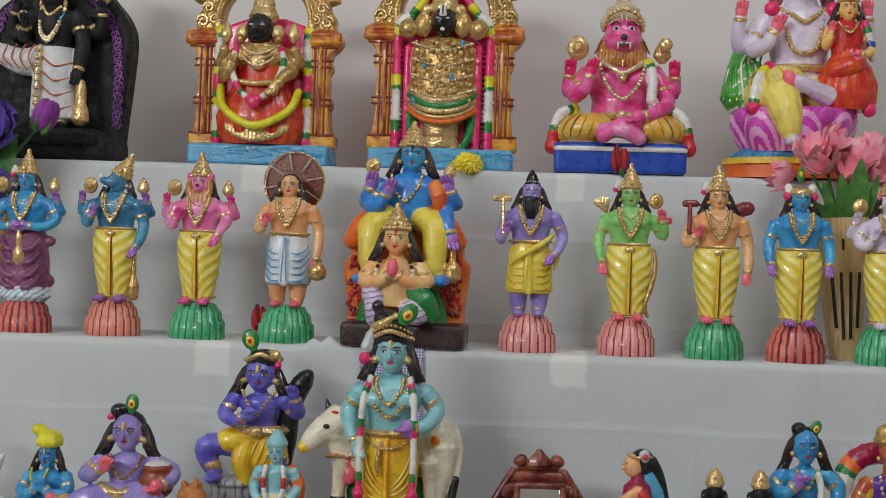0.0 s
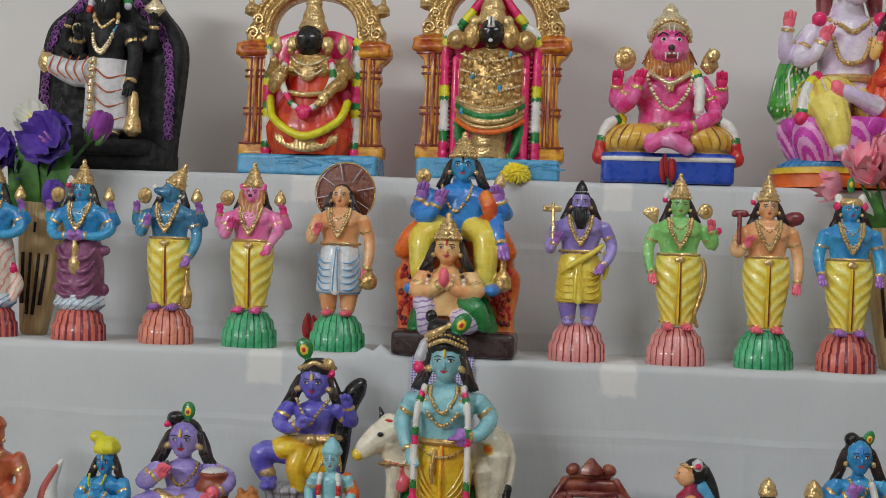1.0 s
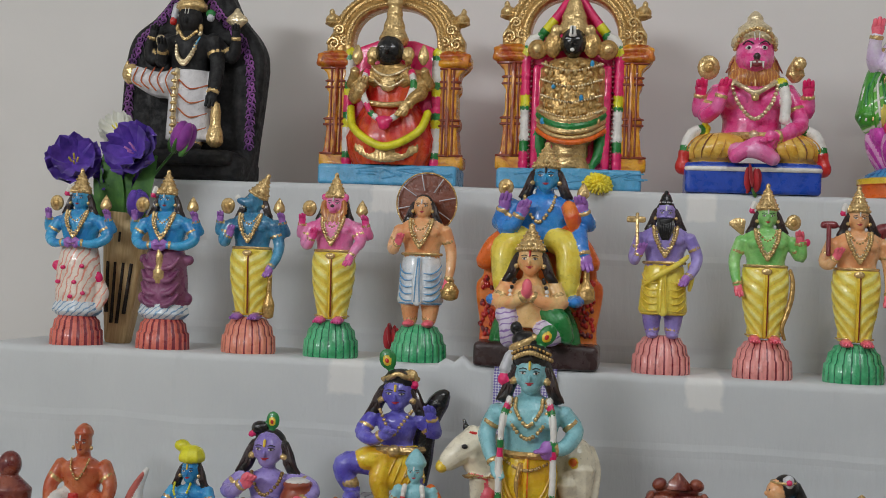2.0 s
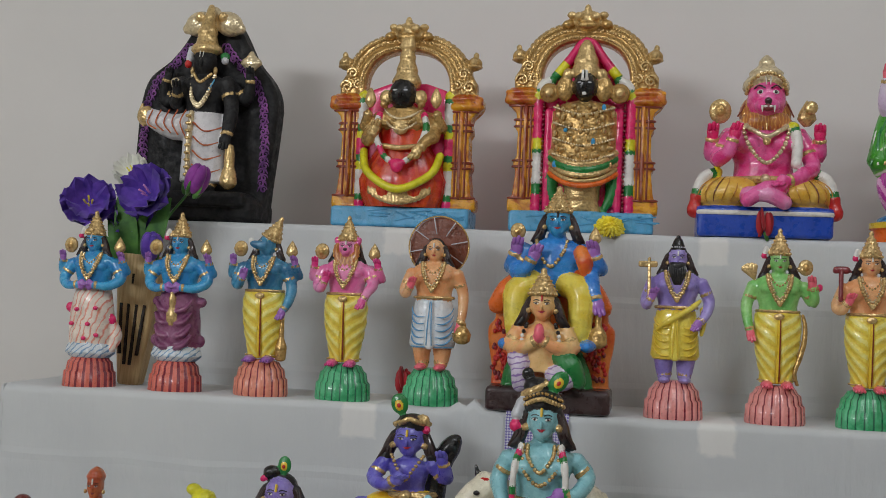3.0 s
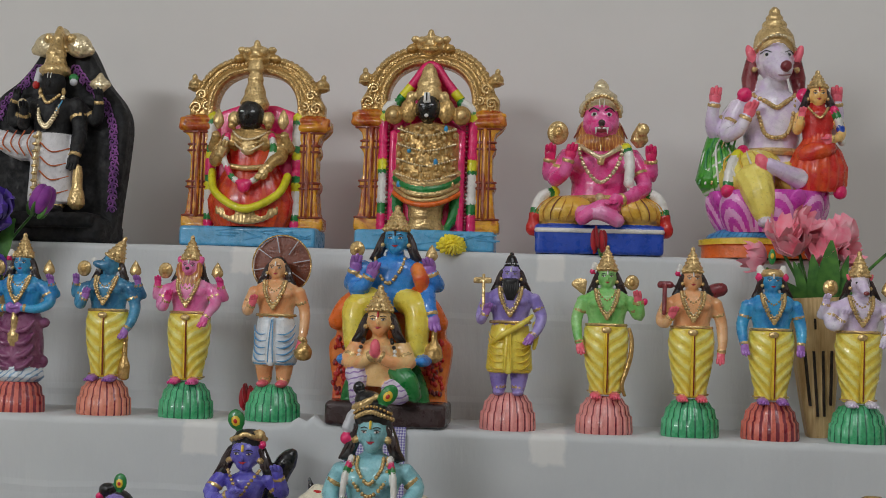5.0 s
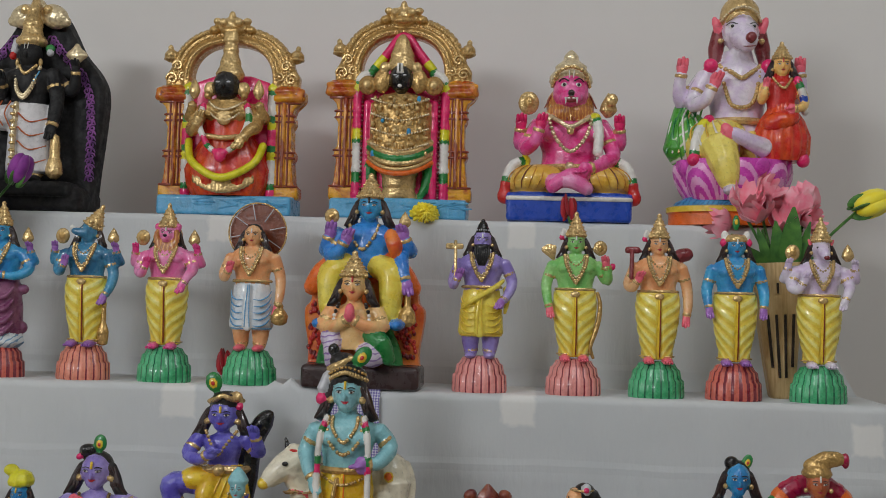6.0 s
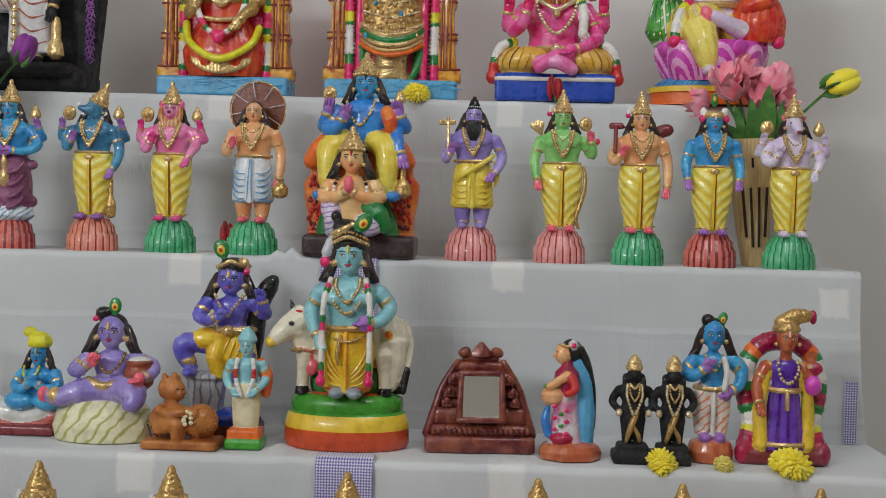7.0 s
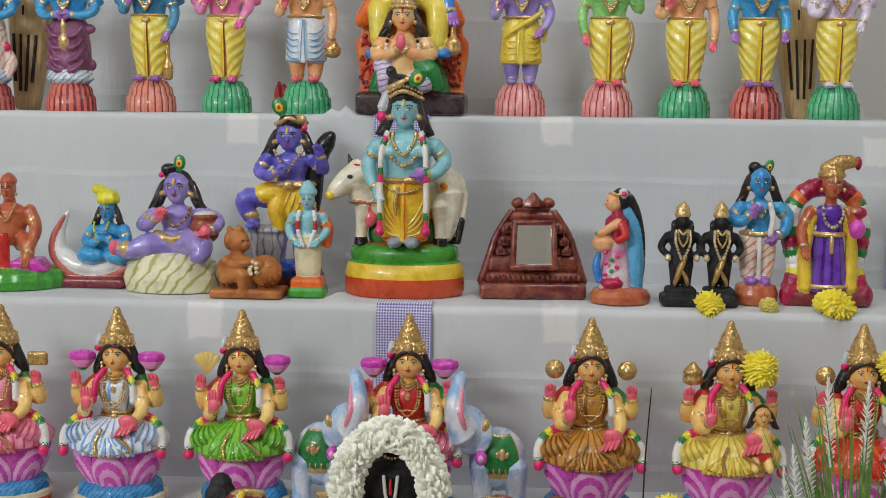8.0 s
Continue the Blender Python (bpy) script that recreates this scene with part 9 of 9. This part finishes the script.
M["orange_base"] = paint("orange_base", (222, 96, 40), 0.32)
M["cream_gold"] = paint("cream_gold", (226, 196, 110), 0.4)
R4 = 0.638
for x, saree, blouse, items, label in (
    (-0.672, "pink_saree", "pink_saree", ("lotus", "flag"), "seated clay doll in pink robe on a magenta lotus base"),
    (-0.522, "white_saree", "white_saree", ("lotus", "lotus"), "seated clay doll in white and blue robe on a lotus base"),
    (-0.363, "green_saree", "green_saree", ("fan", "lotus"), "seated clay doll in bright green robe on a lotus base"),
    (-0.154, "pink_saree", "red", ("lotus", "lotus"), "seated clay doll in red blouse between two white elephants"),
    (0.069, "gold_saree", "gold_saree", ("disc", "disc"), "seated clay doll in golden-brown robe on a lotus base"),
    (0.236, "yellow_saree", "yellow_saree", ("pot", "pot"), "seated clay doll in yellow robe with a child on its knee"),
    (0.394, "red_saree", "red", ("disc", "disc"), "seated clay doll in red robe behind white grass plumes"),
):
    f = lotus_doll(saree, blouse, items)
    if saree == "yellow_saree":
        f.turn([(0.1, 0.013, 0.011), (0.112, 0.014, 0.012), (0.13, 0.012, 0.01), (0.137, 0.006, 0.006)], "amber", (0.034, -0.04), 14)
        f.turn([(0.098, 0.014, 0.012), (0.108, 0.013, 0.011)], "red", (0.034, -0.042), 14)
        head(f, (0.034, -0.042, 0.15), 0.0115, "amber", "none", True, "red")
        for s in (-1, 1):
            f.tube([(0.034 + s * 0.006, -0.046, 0.1), (0.034 + s * 0.009, -0.058, 0.088)], [0.006, 0.005], "amber", seg=8)
    thing("doll", f, pose(x, 1.235, R4), label, "doll", "seated dolls on lotus bases")

# elephants either side of the middle doll
el = Form(1.0)
el.ball((0.018, 0.012, 0.075), (0.045, 0.03, 0.042), "elephant", seg=22, rings=13)
M["elephant"] = paint("elephant", (228, 232, 242), 0.3, None, 16, 70, 0.4, (150, 190, 232))
for x in (0.046, -0.006):
    el.tube([(x, 0, 0.07), (x + 0.002, -0.004, 0.03), (x + 0.002, -0.006, 0.004)], [0.02, 0.015, 0.016], "elephant", seg=12)
el.ball((-0.026, -0.01, 0.118), (0.03, 0.024, 0.032), "elephant", seg=18, rings=11)
el.tube([(-0.034, -0.024, 0.118), (-0.046, -0.03, 0.15), (-0.042, -0.02, 0.178), (-0.036, -0.014, 0.188)], [0.024, 0.017, 0.012, 0.0095], "elephant", seg=16)
el.tube([(-0.03, -0.045, 0.13), (-0.037, -0.044, 0.15), (-0.035, -0.032, 0.176)], [0.003, 0.005, 0.003], "pink_saree", seg=8)
el.tube([(-0.05, -0.03, 0.1), (-0.052, -0.036, 0.112)], [0.006, 0.003], "white", seg=7)
el.ball((-0.004, -0.022, 0.112), (0.015, 0.006, 0.022), "elephant", (0, 20, 0), 12, 8)
el.ball((-0.0, -0.024, 0.128), (0.006, 0.005, 0.01), "gold", (0, 20, 0), 9, 6)
el.ball((-0.022, -0.0335, 0.127), (0.0035, 0.002, 0.0055), "white", (0, 20, 0), 8, 6)
el.ball((-0.022, -0.0345, 0.127), (0.002, 0.002, 0.004), "eye", (0, 20, 0), 7, 5)
for mat, grow, a0, a1, b0, b1 in (("gold", 1.035, -30, 48, -24, 58), ("green", 1.06, -25, 43, -14, 52)):
    rows = []
    for i in range(9):
        lat = radians(b0 + (b1 - b0) * i / 8)
        rows.append([(0.018 + 0.045 * grow * math.cos(lat) * math.sin(radians(a0 + (a1 - a0) * j / 10)), 0.012 - 0.03 * grow * math.cos(lat) * math.cos(radians(a0 + (a1 - a0) * j / 10)), 0.075 + 0.042 * grow * math.sin(lat)) for j in range(11)])
    el.grid(rows, mat, wrap=False)
el.ball((0.026, -0.0195, 0.09), (0.006, 0.003, 0.009), "gold", seg=9, rings=6)
for s in (-1, 1):
    el.ball((0.026 + s * 0.007, -0.0185, 0.089), (0.004, 0.003, 0.005), "gold", (0, s * 35, 0), 8, 6)
for i in range(6):
    el.ball((0.004 + i * 0.009, -0.0195 + 0.0012 * abs(i - 1.5) ** 1.5, 0.068), (0.002, 0.002, 0.0045), "gold", seg=6, rings=5)
el.ball((-0.006, -0.03, 0.088), (0.01, 0.006, 0.01), "magenta", seg=10, rings=7)
el.ball((-0.006, -0.034, 0.088), (0.005, 0.004, 0.005), "petal_light", seg=8, rings=6)
right_el = thing("figurine", el, pose(-0.058, 1.232, R4) @ Matrix.Diagonal((0.8, 1, 0.97, 1)), "white and blue elephant figure with green saddle cloth and raised trunk", "elephant", "pair of elephants")
left_el = thing("figurine", el, pose(-0.25, 1.232, R4) @ Matrix.Diagonal((-0.8, 1, 0.97, 1)), "white and blue elephant figure with green saddle cloth and raised trunk", "elephant", "pair of elephants")
left_el.data.flip_normals()

# dark stick standing behind the dolls
f = Form(1.0)
f.tube([(0, 0, 0), (0.001, 0, 0.09), (0.006, 0, 0.185)], [0.0011, 0.001, 0.0007], "eye", seg=6)
thing("incense_stick", f, pose(0.131, 1.175, R4), "thin dark stick standing upright between the dolls", "stick")

# ---- front row, only its tops in view ----
R5 = 0.394
f = Form(1.0)
f.block((0, 0, 0.02), (0.12, 0.09, 0.04), "black", 0.006)
f.turn([(0.038, 0.045, 0.036), (0.1, 0.04, 0.032), (0.2, 0.044, 0.034), (0.27, 0.042, 0.032), (0.31, 0.046, 0.034), (0.325, 0.04, 0.032)], "black", (0, 0), 26)
f.turn([(0.322, 0.03, 0.028), (0.34, 0.038, 0.034), (0.362, 0.036, 0.033), (0.372, 0.026, 0.026), (0.376, 0.022, 0.022), (0.384, 0.025, 0.025), (0.392, 0.021, 0.021), (0.398, 0.022, 0.022), (0.404, 0.016, 0.016), (0.412, 0.014, 0.014), (0.416, 0.004, 0.004)], "black", (0, 0), 24)
for s in (-1, 1):
    f.tube([(0, -0.038, 0.337), (s * 0.0045, -0.038, 0.34), (s * 0.0075, -0.0365, 0.364)], 0.0019, "white", seg=6)
f.tube([(0, -0.038, 0.345), (0, -0.036, 0.36)], [0.0022, 0.0012], "red", seg=6, steps=1)
f.beads([(-0.02, -0.016, 0.386), (0, -0.026, 0.38), (0.02, -0.016, 0.386)], 0.0018, "gold", 13)
thing("idol", f, pose(-0.152, 1.05, R5), "black stone idol with conical cap and white forehead mark", "idol")
# its garland of white buds
f = Form(1.0)
line = [(0.048 * math.cos(a), 0, 0.072 * math.sin(a)) for a in (math.pi * (-0.3 + 1.6 * i / 40) for i in range(41))]
f.tube(line, 0.0125, "jasmine", seg=12, steps=2)
for i in range(110):
    a = math.pi * (-0.3 + 1.6 * i / 109)
    cx, cz, nx, nz = 0.048 * math.cos(a), 0.072 * math.sin(a), math.cos(a), math.sin(a)
    for k in range(9):
        b = 2 * math.pi * k / 9 + i * 0.53
        out = Vector((nx * math.cos(b), math.sin(b), nz * math.cos(b)))
        if out.y > 0.55:
            continue
        p = Vector((cx, 0, cz)) + out * 0.0115 * random.uniform(0.9, 1.15)
        q = (out + Vector([random.uniform(-0.75, 0.75) for _ in range(3)])).normalized()
        f.tube([tuple(p - q * 0.002), tuple(p + q * 0.003), tuple(p + q * 0.0062), tuple(p + q * 0.0078)], [0.0016, 0.0036, 0.0046, 0.002], "jasmine", seg=6, steps=1, flat=0.45)
M["jasmine"] = petal("jasmine", (255, 255, 236), (255, 255, 244))
thing("flower_garland", f, pose(-0.152, 1.005, 0.735), "thick arched garland of white jasmine buds round the black idol", "garland")

# painted cow heads and a capped head of the front row
def painted_cow(x, mirrorx, label):
    f = Form(1.0)
    f.block((0, 0, 0.01), (0.09, 0.06, 0.02), "maroon", 0.005)
    f.ball((0.01, 0.005, 0.16), (0.045, 0.03, 0.034), "maroon", seg=18, rings=11)
    for a in (-0.018, 0.038):
        f.tube([(a, 0.0, 0.14), (a, 0, 0.08), (a, 0, 0.016)], [0.016, 0.012, 0.012], "maroon", seg=10)
    f.tube([(-0.015, 0, 0.18), (-0.022, -0.006, 0.25), (-0.024, -0.01, 0.3)], [0.024, 0.02, 0.018], "maroon", seg=12)
    f.ball((-0.02, -0.016, 0.318), (0.026, 0.024, 0.024), "maroon", seg=16, rings=10)
    f.ball((-0.034, -0.022, 0.31), (0.014, 0.014, 0.012), "grey_white", seg=12, rings=8)
    f.ball((-0.016, -0.038, 0.324), (0.004, 0.003, 0.003), "white", seg=8, rings=5)
    f.ball((-0.016, -0.041, 0.324), (0.002, 0.002, 0.002), "eye", seg=6, rings=4)
    f.tube([(-0.034, -0.02, 0.334), (-0.018, -0.03, 0.341), (0.0, -0.02, 0.337)], 0.004, "gold", seg=8)
    f.tube([(-0.02, -0.036, 0.342), (-0.022, -0.04, 0.32)], 0.004, "yellow", seg=7)
    for i in range(12):
        f.ball((-0.03 + 0.026 * random.random(), -0.032 - 0.006 * random.random(), 0.303 + 0.036 * random.random()), 0.0022, ("white", "sky", "gold", "red")[i % 4], seg=6, rings=4)
    m = pose(x, 1.045, R5)
    if mirrorx:
        f.v = [(-a, b, c) for a, b, c in f.v]
    thing("figurine", f, m, label, "cow", "painted cows of the front row")


painted_cow(-0.292, False, "maroon painted cow figure with white and gilt patterns")
painted_cow(-0.232, True, "maroon painted cow figure with white and gilt patterns")
painted_cow(-0.055, True, "maroon painted cow figure with white and gilt patterns")
painted_cow(0.045, False, "maroon painted cow figure with white and gilt patterns")
f = Form(1.0)
f.turn([(0, 0.03, 0.026), (0.02, 0.032, 0.028), (0.2, 0.024, 0.02), (0.28, 0.026, 0.022), (0.305, 0.012, 0.012), (0.316, 0.014, 0.014), (0.326, 0.0185, 0.017), (0.332, 0.0175, 0.016), (0.341, 0.0115, 0.011), (0.344, 0.0125, 0.012), (0.349, 0.009, 0.009), (0.353, 0.004, 0.004)], "black", seg=60, ribs=12, amp=0.05)
thing("figurine", f, pose(-0.342, 1.04, R5), "small black figure with a pointed cap", "figurine")

# ---- pot of grass with white plumes ----
pot = empty_thing("grass_plant", pose(0.335, 1.0, R5), "artificial green grass with white feathery plumes in a pot", "plant")
f = Form(1.0)
f.turn([(0, 0.03, 0.03), (0.004, 0.033, 0.033), (0.08, 0.042, 0.042), (0.09, 0.045, 0.045), (0.094, 0.042, 0.042), (0.085, 0.036, 0.036)], "white", seg=28)
part("pot", f, pot)
f = Form(1.0)
for i in range(120):
    a, l = random.uniform(0, 6.28), random.uniform(0.26, 0.43)
    sp = random.uniform(0.02, 0.1)
    x0, y0 = 0.02 * math.cos(a), 0.02 * math.sin(a)
    ex, ey = sp * math.cos(a) + random.uniform(-0.01, 0.02), 0.6 * sp * math.sin(a)
    f.tube([(x0, y0, 0.085), (x0 + ex * 0.35, y0 + ey * 0.35, 0.085 + l * 0.55), (x0 + ex, y0 + ey, 0.085 + l * 0.9)], [0.0014, 0.0016, 0.0003], "grass_blade", seg=4, steps=3, flat=0.4)
tagged(part("grass", f, pot), kind="stuff")
for tx, ty, tz in ((-0.042, -0.01, 0.485), (-0.002, -0.012, 0.482), (-0.075, -0.015, 0.415), (0.03, 0.0, 0.46), (-0.06, 0.0, 0.44), (-0.082, -0.01, 0.39)):
    f = Form(1.0)
    f.tube([(tx * 0.2, ty * 0.2, 0.09), (tx * 0.6, ty * 0.6, 0.28), (tx * 0.85, ty * 0.85, tz - 0.09)], 0.0012, "grass_blade", seg=5)
    base, tip = Vector((tx * 0.85, ty * 0.85, tz - 0.09)), Vector((tx, ty, tz))
    for i in range(70):
        t = i / 70
        p = base.lerp(tip, t)
        a = i * 2.4
        w = 0.0075 * math.sin(math.pi * (0.15 + 0.83 * t))
        f.tube([tuple(p), (p.x + w * math.cos(a), p.y + w * math.sin(a), p.z + 0.007)], [0.0011, 0.0003], "plume_white", seg=4, steps=1)
    part("plume", f, pot, "white feathery plume")
